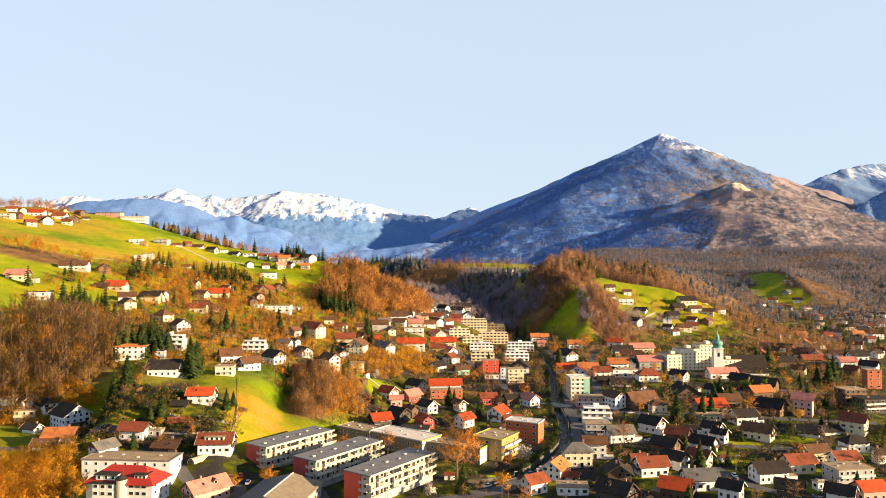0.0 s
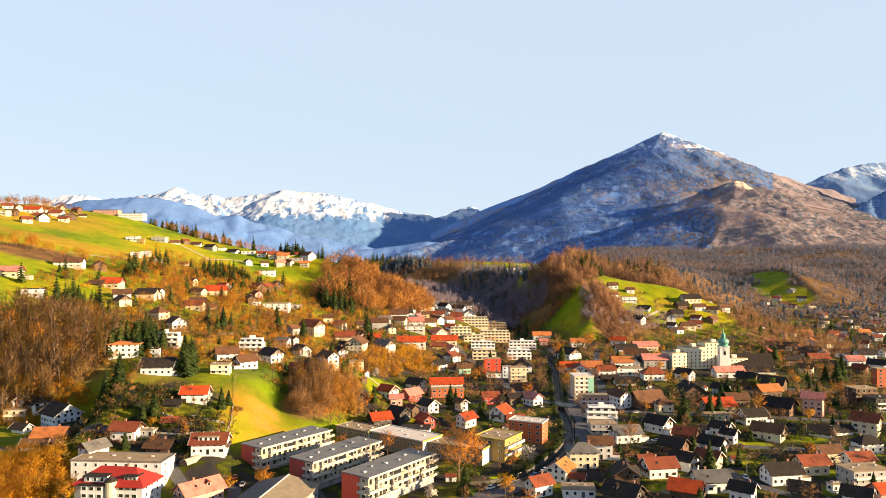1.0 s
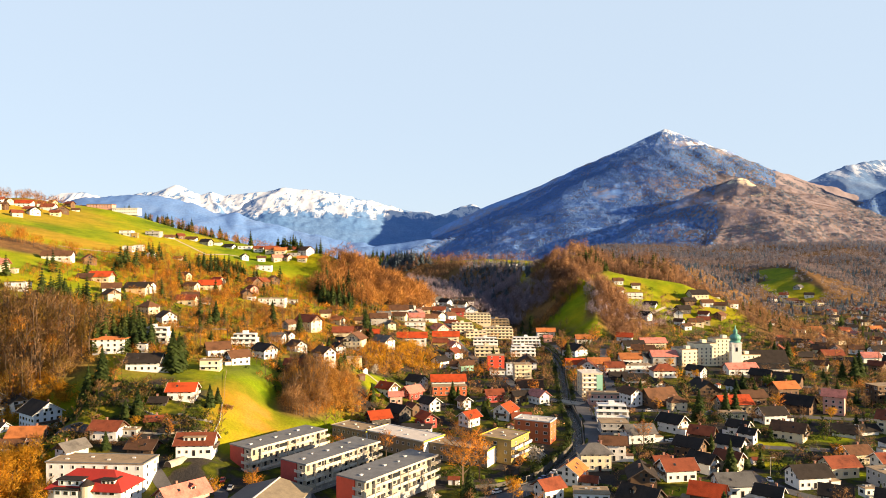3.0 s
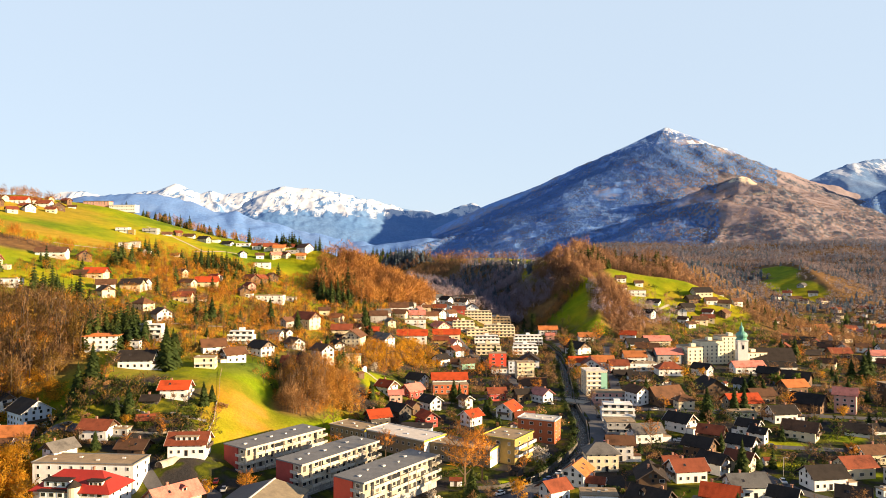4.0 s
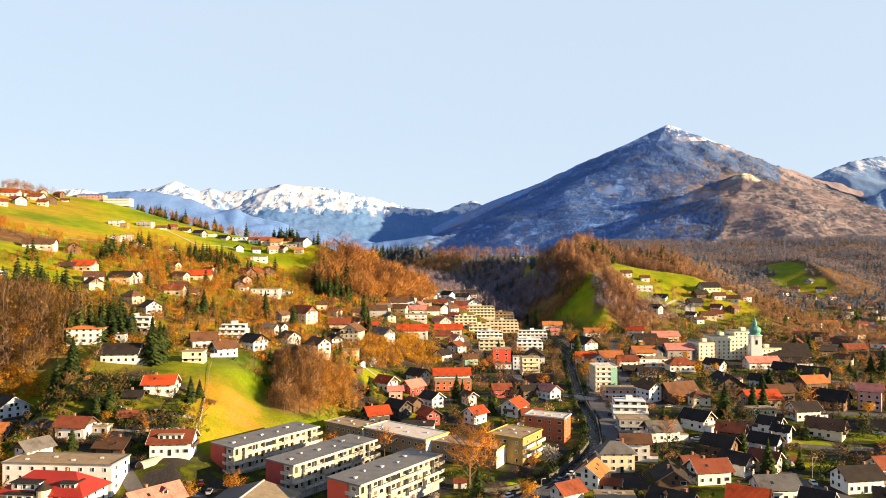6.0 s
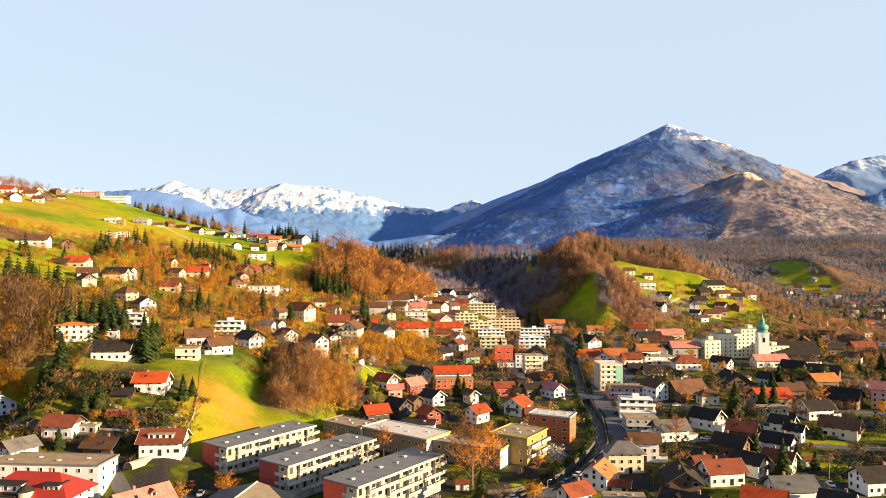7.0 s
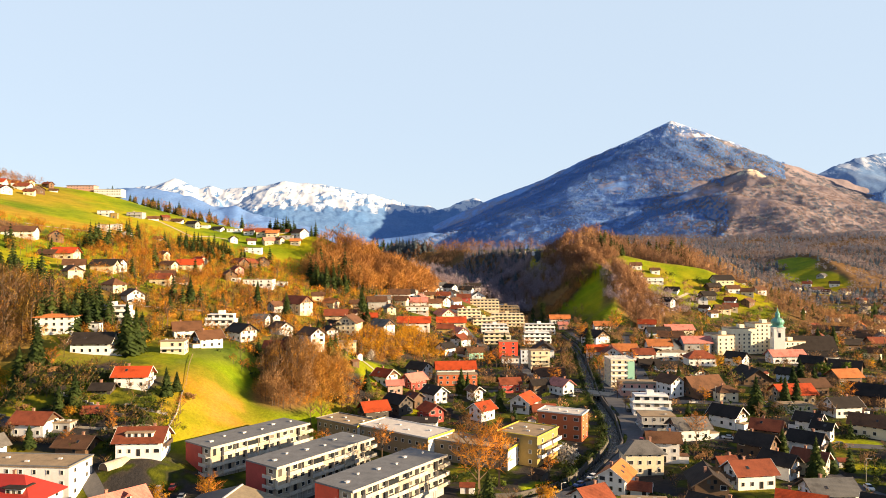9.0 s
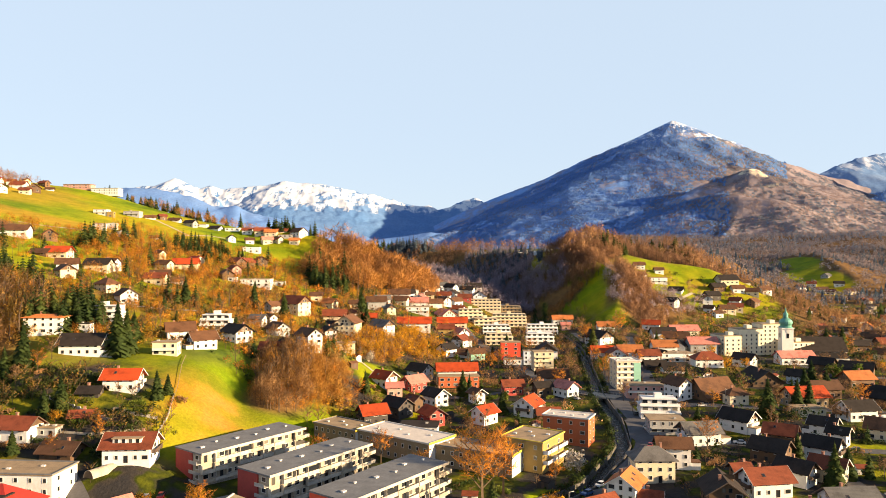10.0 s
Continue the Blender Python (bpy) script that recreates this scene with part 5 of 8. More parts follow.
HOSPITAL_WALL = plain("pale_cream_render", (0.76, 0.68, 0.50), 0.85, 0.1, 1.5)
CHURCH_WALL = plain("white_limewash", (0.80, 0.77, 0.72), 0.9, 0.08, 1.5)


def hospital():
    """Stepped cream slab of eight floors with lower wings."""
    top = thing("hospital", "large stepped cream-white hospital block with flat roofs", "building", "large buildings", pose(210, 560, 2.5, 0, 0, 8))
    for n, (x0, y0, x1, y1, h) in enumerate(((-22, -6, -10, 12, 15.5), (-9.995, -3, 8, 10, 19.5), (8.005, -2, 25, 11, 22.5), (18, -14, 37, -2.005, 11.5), (25.01, -2, 40, 9, 10.5))):
        bm = bmesh.new()
        box(bm, x0, y0, -3, x1, y1, h)
        w = part("wall", bm, HOSPITAL_WALL, top)
        bm = bmesh.new()
        box(bm, x0 - 0.2, y0 - 0.2, h + 0.002, x1 + 0.2, y1 + 0.2, h + 0.35)
        part("roof", bm, GRAVEL, top)
        bm = bmesh.new()
        box(bm, (x0 + x1) / 2 - 1.5, y0 + 3, h + 0.352, (x0 + x1) / 2 + 2, y0 + 7, h + 2.6)
        part("lift_house", bm, HOSPITAL_WALL, top)
        for level in range(int(h / 2.8)):
            cols = int((x1 - x0) / 3.2)
            for k in range(cols):
                add_window(top, "plain", x0 + (k + 0.5) * (x1 - x0) / cols, y0, level * 2.75 + 1.0, 0, False)
            if n == 0:
                for k in range(4):
                    add_window(top, "plain", x0, y1 - (k + 0.5) * (y1 - y0) / 4, level * 2.75 + 1.0, 270, False)
    return top


hospital()


def lathe(rings, steps=12, ring_turn=0.0):
    """A turned body from rows of radius and height."""
    bm = bmesh.new()
    rows = [[bm.verts.new((r * math.cos(ring_turn + k * 2 * math.pi / steps), r * math.sin(ring_turn + k * 2 * math.pi / steps), z)) for k in range(steps)] for r, z in rings]
    for a, b in zip(rows, rows[1:]):
        for k in range(steps):
            bm.faces.new((a[k], a[(k + 1) % steps], b[(k + 1) % steps], b[k]))
    bm.faces.new(rows[-1])
    bm.faces.new(list(reversed(rows[0])))
    return bm


def church():
    """White tower with a green copper onion dome, and a long dark-roofed nave."""
    copper = plain("green_copper", (0.13, 0.36, 0.29), 0.55, 0.25, 2.0, metal=0.2)
    top = thing("church", "white church with green onion-domed tower and long dark roof", "church", "", pose(228, 548, 0.5, 0, 0, -6))
    bm = bmesh.new()
    box(bm, -3.6, -3.6, -3, 3.6, 3.6, 23.0)
    tower = part("tower", bm, CHURCH_WALL, top)
    bm = bmesh.new()
    box(bm, -4.0, -4.0, 23.0, 4.0, 4.0, 23.7)
    part("cornice", bm, CHURCH_WALL, tower)
    for face in (0, 90, 270):
        a = radians(face)
        share("window", FAR_WINDOW["door"], tower, m=pose(3.6 * math.sin(a), -3.6 * math.cos(a), 17.0, 0, 0, face) @ Matrix.Diagonal((1.3, 1, 1.4, 1)))
        bm = lathe([(1.35, 0), (1.35, 0.12), (1.0, 0.13), (1.0, 0.16)], 16)
        clock = part("clock_face", bm, [TRIM], tower)
        clock.matrix_basis = pose(3.6 * math.sin(a), -3.6 * math.cos(a), 21.6, 90, 0, face)
    part("onion_dome", lathe([(4.4, 23.7), (3.4, 24.6), (3.5, 25.2), (4.1, 26.4), (4.2, 27.4), (3.6, 28.6), (2.2, 29.6), (1.4, 30.2), (1.5, 30.4), (1.5, 32.0), (1.8, 32.1), (1.2, 33.0), (0.5, 34.2), (0.15, 36.6)], 16), copper, top, "green copper onion dome")
    bm = bmesh.new()
    box(bm, -0.06, -0.06, 36.6, 0.06, 0.06, 38.4)
    box(bm, -0.5, -0.05, 37.5, 0.5, 0.05, 37.65)
    part("cross", bm, YELLOW, top)
    nave = gable_body(32, 17, 8.5, 8.0)
    bmesh.ops.translate(nave, verts=nave.verts, vec=(23, 10, 0))
    part("nave", nave, CHURCH_WALL, top)
    roof = gable_roof(32, 17, 8.5, 8.0, 0.7, 0.3)
    bmesh.ops.translate(roof, verts=roof.verts, vec=(23, 10, 0))
    part("roof", roof, ROOFS["k"], top)
    bm = bmesh.new()
    box(bm, 7, -4, -3, 38, 1.4, 4.6)
    part("aisle", bm, CHURCH_WALL, top)
    bm = bmesh.new()
    for p in ((7.5, -4.6, 4.7), ):
        v = [bm.verts.new(q) for q in ((6.5, -4.6, 4.4), (38.5, -4.6, 4.4), (38.5, 1.4, 7.4), (6.5, 1.4, 7.4), (6.5, -4.6, 4.62), (38.5, -4.6, 4.62), (38.5, 1.4, 7.62), (6.5, 1.4, 7.62))]
        for f in ((3, 2, 1, 0), (4, 5, 6, 7), (0, 1, 5, 4), (1, 2, 6, 5), (2, 3, 7, 6), (3, 0, 4, 7)):
            bm.faces.new([v[i] for i in f])
    part("aisle_roof", bm, ROOFS["k"], top)
    for n in range(6):
        add_window(top, "plain", 10 + n * 4.6, -4, 1.4, 0, False)
    return top


church()


def villa():
    """White villa with a bright red hipped roof, dark flat dormers and a rounded stair bay."""
    x, y = -118, 268
    top = thing("villa", "large white villa with glossy red hipped roof and bays", "house", "large buildings", pose(x, y, 0.6, 0, 0, -8))
    bm = bmesh.new()
    box(bm, -13.5, -6.5, -2, 13.5, 6.5, 8.2)
    part("wall", bm, WALLS["w"], top)
    part("roof", gable_roof(27, 13, 8.2, 4.6, 1.0, 0.25, hip=1.0), RED_SHEET, top)
    bm = bmesh.new()
    box(bm, -10, -8.2, -2, -1.2, -6.505, 8.0)
    part("bay", bm, WALLS["w"], top)
    bm = bmesh.new()
    box(bm, -10.4, -8.6, 8.002, -0.8, -4.0, 8.45)
    part("bay_roof", bm, ROOFS["k"], top)
    bm = lathe([(2.0, -2), (2.0, 9.6)], 14)
    bmesh.ops.translate(bm, verts=bm.verts, vec=(1.2, -6.6, 0))
    part("stair_tower", bm, WALLS["c"], top)
    bm = lathe([(2.4, 9.602), (2.4, 9.75), (0.12, 11.6)], 14)
    bmesh.ops.translate(bm, verts=bm.verts, vec=(1.2, -6.6, 0))
    part("tower_roof", bm, ROOFS["k"], top)
    for a, b, y0 in ((-9.6, -1.2, -6.4), (5.4, 10.2, -4.9)):
        bm = bmesh.new()
        box(bm, a, y0, 8.9, b, -0.6, 10.9)
        dorm = part("dormer", bm, WALLS["w"], top, "white flat-roofed dormer")
        bm = bmesh.new()
        box(bm, a - 0.5, y0 - 0.6, 10.902, b + 0.5, -0.4, 11.2)
        part("dormer_roof", bm, ROOFS["k"], dorm)
        for n in range(3):
            share("pane", FAR_WINDOW["plain"], dorm, m=pose(a + (n + 0.5) * (b - a) / 3, y0, 9.2, 0, 0, 0))
    for level in range(3):
        for n in range(3):
            add_window(top, "wide", -8.6 + n * 3.0, -8.2, level * 2.7 + 0.9, 0, True)
            add_window(top, "wide", 5.0 + n * 2.6, -6.5, level * 2.7 + 0.9, 0, True)
            add_window(top, "plain", 13.5, -4 + n * 4, level * 2.7 + 0.9, 90, True)
    chimney_at(top, 3, 1.5, 12, 1.6)
    return top


RED_SHEET = plain("red_sheet_roof", (0.33, 0.024, 0.012), 0.6, 0.15, 1.5)
villa()


def hall():
    """A wide low hall: one dark and one sand-coloured roof slope, with a glazed gable."""
    top = thing("hall", "wide low hall with dark and sand-coloured roof slopes", "building", "large buildings", pose(-57, 259, 0.05, 0, 0, 80))
    part("wall", gable_body(28, 24, 5.2, 3.2), WALLS["g"], top)
    roof = gable_roof(28, 24, 5.2, 3.2, 0.5, 0.3)
    for f in roof.faces:
        f.material_index = 1 if f.calc_center_median().y > 0.3 else 0
    part("roof", roof, [SAND_ROOF, SLATE_SHEET], top)
    for n in range(6):
        add_window(top, "wide", -11 + n * 4.4, -12, 1.6, 0, True)
    bm = bmesh.new()
    box(bm, -14.5, -0.25, 8.72, 14.5, 0.25, 8.95)
    part("ridge_cap", bm, TRIM, top)
    return top


SAND_ROOF = plain("sand_sheet_roof", (0.25, 0.20, 0.13), 0.7, 0.25, 1.5)
SLATE_SHEET = plain("slate_sheet_roof", (0.05, 0.055, 0.065), 0.6, 0.25, 1.5)
hall()
tower = flat_block("apartment_tower", "five-storey cream tower of flats with sea-green bay", 97.5, 455, 3, 12.5, 12, 14.2, "c", PALE_ROOF, 5, 4, TRIM)
bm = bmesh.new()
box(bm, 2.6, -6.35, -1, 6.3, -6.003, 13.4)
part("bay", bm, WALLS["e"], tower, "sea-green rendered bay")
for level in range(1, 5):
    bm = bmesh.new()
    box(bm, -6.2, -6.7, level * 2.84 - 0.1, 2.4, -6.003, level * 2.84 + 0.75)
    part("balcony", bm, WALLS["w"], tower)
# A long white lodge with a lower reddish wing on the hill's brow.
flat_block("hill_lodge", "long white two-storey lodge on the hill's brow", -404, 957, -3, 34, 12, 7.0, "w", GRAVEL, 2, 11, TRIM)
flat_block("hill_lodge", "low reddish lodge wing with a balcony front", -439, 960, -3, 34, 11, 5.0, "p", GRAVEL, 2, 9, ROOFS["r"])

# ---- houses, street by street ----
house(-472.0, 782.6, 0, 12.8, 8.6, 2, "c", "g", "flat")
house(-473.9, 842.5, 5, 20.6, 10.5, 2, "w", "R")
house(-436.7, 765.4, 45, 9.9, 7.9, 2, "c", "r")
house(-440.6, 803.4, -45, 13.2, 10.6, 2, "w", "k")
house(-453.7, 859.0, 0, 15.4, 10.3, 2, "w", "r")
house(-436.6, 856.8, -60, 16.2, 13.0, 2, "b", "b")
house(-443.6, 901.9, 20, 8.0, 5.4, 1, "w", "b")
house(-339.4, 806.6, 0, 13.2, 8.8, 2, "w", "g", "flat")
house(-328.9, 803.7, 0, 6.6, 4.4, 2, "y", "g", "flat")
house(-324.5, 845.7, 0, 16.4, 10.5, 2, "g", "g", "flat")
house(-309.1, 853.2, 20, 10.4, 6.9, 1, "w", "b")
house(-302.0, 868.0, 45, 7.6, 6.1, 2, "b", "r")
house(-292.5, 879.5, 0, 11.8, 7.9, 1, "w", "b")
house(-271.6, 869.1, -20, 12.3, 8.2, 2, "g", "k")
house(-263.1, 882.7, 0, 11.9, 7.9, 1, "w", "g", "flat")
house(-303.7, 595.5, 8, 22.1, 10.0, 2, "w", "b")
house(-285.0, 608.5, -55, 11.9, 9.5, 2, "b", "r")
house(-309.8, 523.9, 5, 14.2, 9.5, 2, "c", "p")
house(-300.0, 525.2, 0, 7.9, 5.3, 1, "c", "g", "flat")
house(-250.7, 556.9, 0, 15.1, 10.1, 2, "c", "R")
house(-260.6, 553.5, 0, 10.8, 7.2, 1, "b", "b")
house(-270.4, 483.0, 5, 13.1, 8.7, 2, "w", "k", "flat")
house(-219.8, 547.8, 0, 14.9, 9.9, 2, "c", "k")
house(-222.4, 510.7, -45, 10.9, 8.7, 2, "c", "b")
house(-235.6, 467.6, 20, 7.2, 4.8, 2, "w", "b")
house(-191.5, 497.7, -30, 11.3, 9.0, 2, "c", "b", "hip")
house(-172.9, 480.3, -50, 11.6, 9.3, 2, "w", "b")
house(-182.5, 546.7, 0, 12.4, 8.2, 2, "c", "r")
house(-175.3, 563.0, 10, 8.5, 5.6, 1, "w", "b")
house(-186.7, 613.7, 10, 16.9, 10.5, 2, "c", "R")
house(-195.9, 595.8, -20, 10.7, 7.2, 2, "c", "b")
house(-294.9, 707.8, 0, 9.5, 6.4, 2, "w", "g", "flat")
house(-293.8, 729.0, 0, 8.7, 5.8, 2, "w", "g", "flat")
house(-267.8, 687.6, 0, 10.3, 6.9, 2, "w", "k", "flat")
house(-213.0, 630.9, -30, 7.5, 6.0, 2, "c", "b")
house(-172.0, 398.5, 8, 16.0, 8.0, 3, "w", "o", "hip")
house(-163.2, 433.3, 0, 19.0, 8.6, 3, "w", "g", "terrace")
house(-144.0, 375.4, 4, 15.9, 10.5, 2, "w", "k")
house(-157.3, 403.2, 0, 5.5, 3.7, 2, "w", "k", "flat")
house(-113.3, 341.4, 3, 11.6, 7.7, 2, "w", "R")
house(-121.0, 333.7, 0, 6.6, 4.4, 1, "k", "k")
house(-121.9, 421.6, 25, 11.8, 9.5, 2, "w", "b")
house(-113.7, 383.4, 5, 9.9, 6.6, 2, "c", "g", "flat")
house(-105.7, 403.7, 40, 10.5, 8.4, 2, "w", "b")
house(-116.6, 460.1, 0, 15.3, 8.5, 3, "w", "g", "terrace")
house(-95.8, 424.2, -40, 11.6, 9.3, 2, "w", "k")
house(-102.8, 492.2, -20, 8.3, 5.5, 2, "w", "g")
house(-98.1, 502.6, -45, 6.5, 5.2, 2, "w", "b")
house(-85.3, 464.9, -50, 10.7, 8.6, 2, "w", "b")
house(-93.0, 549.1, -30, 15.8, 12.6, 3, "c", "r")
house(-105.3, 538.1, 60, 8.2, 6.5, 2, "g", "b")
house(-76.2, 414.6, 0, 10.7, 7.1, 2, "k", "r")
house(-71.2, 418.4, -60, 6.9, 5.5, 2, "b", "k")
house(-61.9, 425.8, -45, 10.2, 8.1, 3, "w", "b")
house(-63.7, 499.0, -60, 8.9, 7.1, 2, "w", "k")
house(-55.3, 524.4, 80, 15.8, 12.6, 3, "c", "b")
house(-63.5, 520.7, 0, 8.6, 5.8, 2, "k", "k")
house(-51.0, 469.1, 5, 12.1, 8.0, 2, "c", "g", "flat")
house(-155.0, 708.8, -60, 11.6, 9.3, 2, "b", "r")
house(-160.0, 681.2, 60, 11.2, 8.9, 2, "b", "r")
house(-157.6, 637.6, -50, 9.2, 7.3, 2, "p", "r")
house(-155.9, 610.7, -60, 10.0, 8.0, 2, "b", "b")
house(-133.7, 611.3, 0, 22.0, 10.5, 2, "w", "g", "flat")
house(-124.3, 633.5, 0, 13.3, 8.9, 1, "w", "g", "flat")
house(-151.7, 609.1, 0, 8.2, 5.5, 1, "w", "g", "flat")
house(-181.1, 779.7, 5, 16.6, 10.5, 2, "w", "k", "flat")
house(-245.9, 876.9, -20, 12.4, 8.2, 1, "w", "k")
house(-227.1, 878.2, 0, 15.8, 10.5, 1, "w", "g", "flat")
house(-208.8, 868.6, 0, 10.4, 6.9, 2, "w", "r")
house(-191.8, 864.9, 10, 15.3, 10.2, 2, "c", "r")
house(-180.1, 858.4, 0, 12.9, 8.6, 2, "c", "o")
house(-169.4, 863.6, 0, 11.6, 7.8, 1, "c", "r")
house(-149.6, 854.2, -40, 15.0, 12.0, 2, "w", "b")
house(-162.7, 850.6, 0, 15.3, 10.2, 1, "g", "g", "flat")
house(-179.9, 838.3, 30, 10.9, 8.7, 2, "c", "p")
house(-213.3, 821.5, -60, 9.3, 7.4, 2, "w", "k")
house(-88.5, 604.8, 10, 8.3, 5.5, 2, "c", "b")
house(-76.3, 589.9, -30, 9.1, 7.3, 2, "c", "o")
house(-67.3, 552.1, 0, 14.2, 9.5, 2, "c", "r")
house(-60.3, 606.6, 0, 8.2, 5.5, 2, "c", "b")
house(-56.6, 570.1, -45, 8.1, 6.5, 2, "w", "r")
house(-46.0, 620.1, 10, 13.6, 9.1, 3, "g", "b")
house(-36.3, 616.7, -60, 9.0, 7.2, 2, "c", "g")
house(-46.8, 568.4, 0, 9.9, 6.6, 2, "b", "R")
house(-36.9, 553.3, -40, 13.4, 10.7, 2, "w", "g")
house(-16.7, 595.8, 0, 23.0, 10.5, 2, "w", "R")
house(-26.0, 711.0, 15, 11.0, 8.4, 2, "w", "k")
house(-9.5, 756.0, 30, 10.5, 8.0, 2, "c", "b")
house(6.5, 741.0, -10, 11.5, 8.4, 2, "w", "r")
house(3.5, 800.0, 20, 12.0, 9.0, 2, "l", "g")
house(17.0, 727.0, 40, 10.0, 8.0, 2, "l", "b")
house(30.5, 795.0, -20, 12.5, 9.5, 3, "w", "k")
house(15.0, 765.0, 70, 11.0, 8.2, 2, "w", "k")
house(-30.0, 668.0, -15, 11.5, 8.8, 2, "c", "b")
house(-14.5, 701.0, 75, 10.5, 8.2, 2, "w", "p")
house(-2.0, 690.0, 5, 12.0, 8.6, 2, "w", "b")
house(18.5, 700.0, -25, 9.5, 7.6, 2, "w", "r")
house(-44.0, 652.0, 20, 11.0, 8.5, 2, "w", "g")
house(207.5, 811.0, 15, 11.5, 8.6, 2, "w", "b")
house(215.0, 838.0, 0, 10.5, 8.0, 2, "w", "b")
house(286.0, 806.0, 10, 13.5, 9.8, 2, "b", "k")
house(319.0, 800.0, -25, 12.0, 9.0, 2, "c", "b")
house(261.5, 771.0, 80, 12.0, 9.0, 2, "w", "b")
house(286.5, 764.0, -15, 12.5, 9.0, 2, "c", "r")
house(338.0, 815.0, 20, 11.5, 8.8, 2, "w", "b")
house(309.0, 776.0, 40, 11.0, 8.5, 2, "b", "b")
house(-231.0, 530.0, 20, 11.5, 8.8, 2, "w", "b")
house(-217.5, 557.0, -15, 12.0, 8.8, 2, "w", "b")
house(-186.0, 634.0, -40, 12.0, 9.5, 2, "c", "R")
house(-165.5, 671.0, -35, 12.0, 9.5, 2, "b", "r")
house(-184.0, 558.0, 15, 11.5, 8.6, 2, "w", "b")
house(-15.6, 646.8, 0, 18.0, 10.5, 2, "w", "g", "flat")
house(-15.3, 677.7, 0, 14.3, 9.5, 2, "w", "p")
house(-32.7, 698.2, 5, 17.1, 10.5, 2, "w", "b")
house(-22.3, 725.0, 0, 10.9, 7.3, 2, "w", "g", "flat")
house(-12.6, 736.0, -40, 6.9, 5.5, 2, "w", "r")
house(-2.0, 775.4, 60, 7.8, 6.2, 2, "w", "k")
house(-6.5, 727.7, 0, 7.6, 5.1, 2, "c", "b")
house(5.2, 711.3, -50, 11.8, 8.9, 2, "w", "b")
house(6.0, 658.2, -60, 14.2, 11.3, 2, "c", "p")
house(11.6, 642.0, 0, 22.3, 10.5, 2, "c", "R")
house(6.2, 616.1, 0, 11.6, 7.7, 2, "y", "r")
house(16.6, 614.1, -55, 11.3, 9.1, 2, "w", "p")
house(16.5, 587.2, 60, 11.2, 8.9, 2, "w", "r")
house(13.8, 785.4, -40, 11.3, 9.0, 3, "l", "k")
house(24.1, 814.9, 0, 11.0, 7.3, 2, "l", "g")
house(26.3, 759.7, 0, 12.0, 8.0, 2, "r", "r")
house(39.3, 830.7, 0, 15.0, 10.0, 3, "w", "k")
house(42.1, 793.8, 90, 16.5, 13.2, 2, "l", "k")
house(46.0, 760.9, 0, 28.6, 10.5, 4, "c", "g", "terrace")
house(28.0, 690.2, 6, 20.3, 10.5, 4, "c", "g", "terrace")
house(40.4, 682.1, 5, 19.7, 10.5, 3, "c", "g", "terrace")
house(67.6, 767.9, 0, 26.5, 10.5, 4, "m", "g", "terrace")
house(63.3, 710.8, 0, 29.9, 10.5, 4, "c", "g", "terrace")
house(47.4, 654.9, 0, 21.7, 10.5, 3, "w", "g", "terrace")
house(45.1, 607.2, 0, 20.1, 10.5, 3, "c", "g", "terrace")
house(69.5, 806.1, 0, 24.2, 10.5, 2, "l", "g", "flat")
house(46.7, 542.1, 0, 12.3, 8.2, 4, "s", "g", "flat")
house(46.5, 524.4, 0, 11.1, 7.4, 1, "w", "g", "flat")
house(61.7, 504.1, 4, 11.7, 7.8, 4, "c", "g", "flat")
house(55.8, 522.3, 0, 6.3, 4.2, 3, "l", "g", "flat")
house(84.9, 662.1, 0, 24.9, 10.5, 3, "w", "g", "terrace")
house(75.1, 607.1, 0, 20.1, 10.5, 3, "w", "g", "terrace")
house(71.5, 550.7, 85, 16.2, 12.9, 2, "w", "k")
house(24.5, 538.9, 20, 9.8, 6.5, 2, "e", "b")
house(5.7, 545.9, 50, 10.5, 8.4, 2, "w", "k")
house(16.9, 548.6, -20, 12.1, 8.1, 1, "w", "b")
house(20.4, 590.3, 0, 8.0, 5.3, 2, "l", "b")
house(10.0, 465.5, 4, 20.6, 9.0, 3, "w", "R")
house(10.5, 455.0, 4, 21.0, 7.5, 2, "o", "g", "flat")
house(-25.8, 425.7, -40, 9.6, 7.7, 2, "w", "R")
house(-11.8, 434.3, 40, 9.8, 7.8, 2, "r", "p")
house(-20.5, 416.4, 10, 6.9, 4.6, 2, "p", "p")
house(-1.4, 411.8, -50, 9.5, 7.6, 2, "w", "k")
house(-9.8, 470.6, -40, 11.2, 8.9, 2, "w", "k")
house(-27.3, 380.1, 25, 10.2, 8.2, 2, "k", "R")
house(-17.6, 391.9, -45, 10.3, 8.3, 2, "k", "k")
house(-10.5, 401.2, -50, 5.8, 4.7, 2, "b", "r")
house(-2.7, 380.5, -60, 8.7, 7.0, 2, "r", "R")
house(19.3, 383.3, 45, 8.7, 7.0, 2, "w", "R")
house(18.1, 419.2, -60, 6.4, 5.1, 2, "w", "b")
house(36.8, 438.0, 10, 9.7, 6.4, 2, "r", "r")
house(39.5, 397.8, 60, 11.2, 9.0, 2, "w", "R")
house(62.8, 434.0, -55, 9.7, 7.7, 2, "w", "p")
house(51.2, 435.5, 20, 7.9, 5.3, 2, "b", "k")
house(62.7, 473.8, 0, 15.9, 10.5, 1, "g", "b")
house(47.3, 391.7, 0, 8.9, 6.0, 1, "b", "r")
house(-7.7, 369.2, -4, 15.0, 10.0, 1, "w", "k", "flat")
house(54.8, 294.5, 60, 10.3, 8.2, 2, "w", "o")
house(67.6, 311.4, 0, 12.5, 8.3, 3, "c", "g", "hip")
house(78.7, 323.7, -8, 10.1, 6.7, 3, "w", "b")
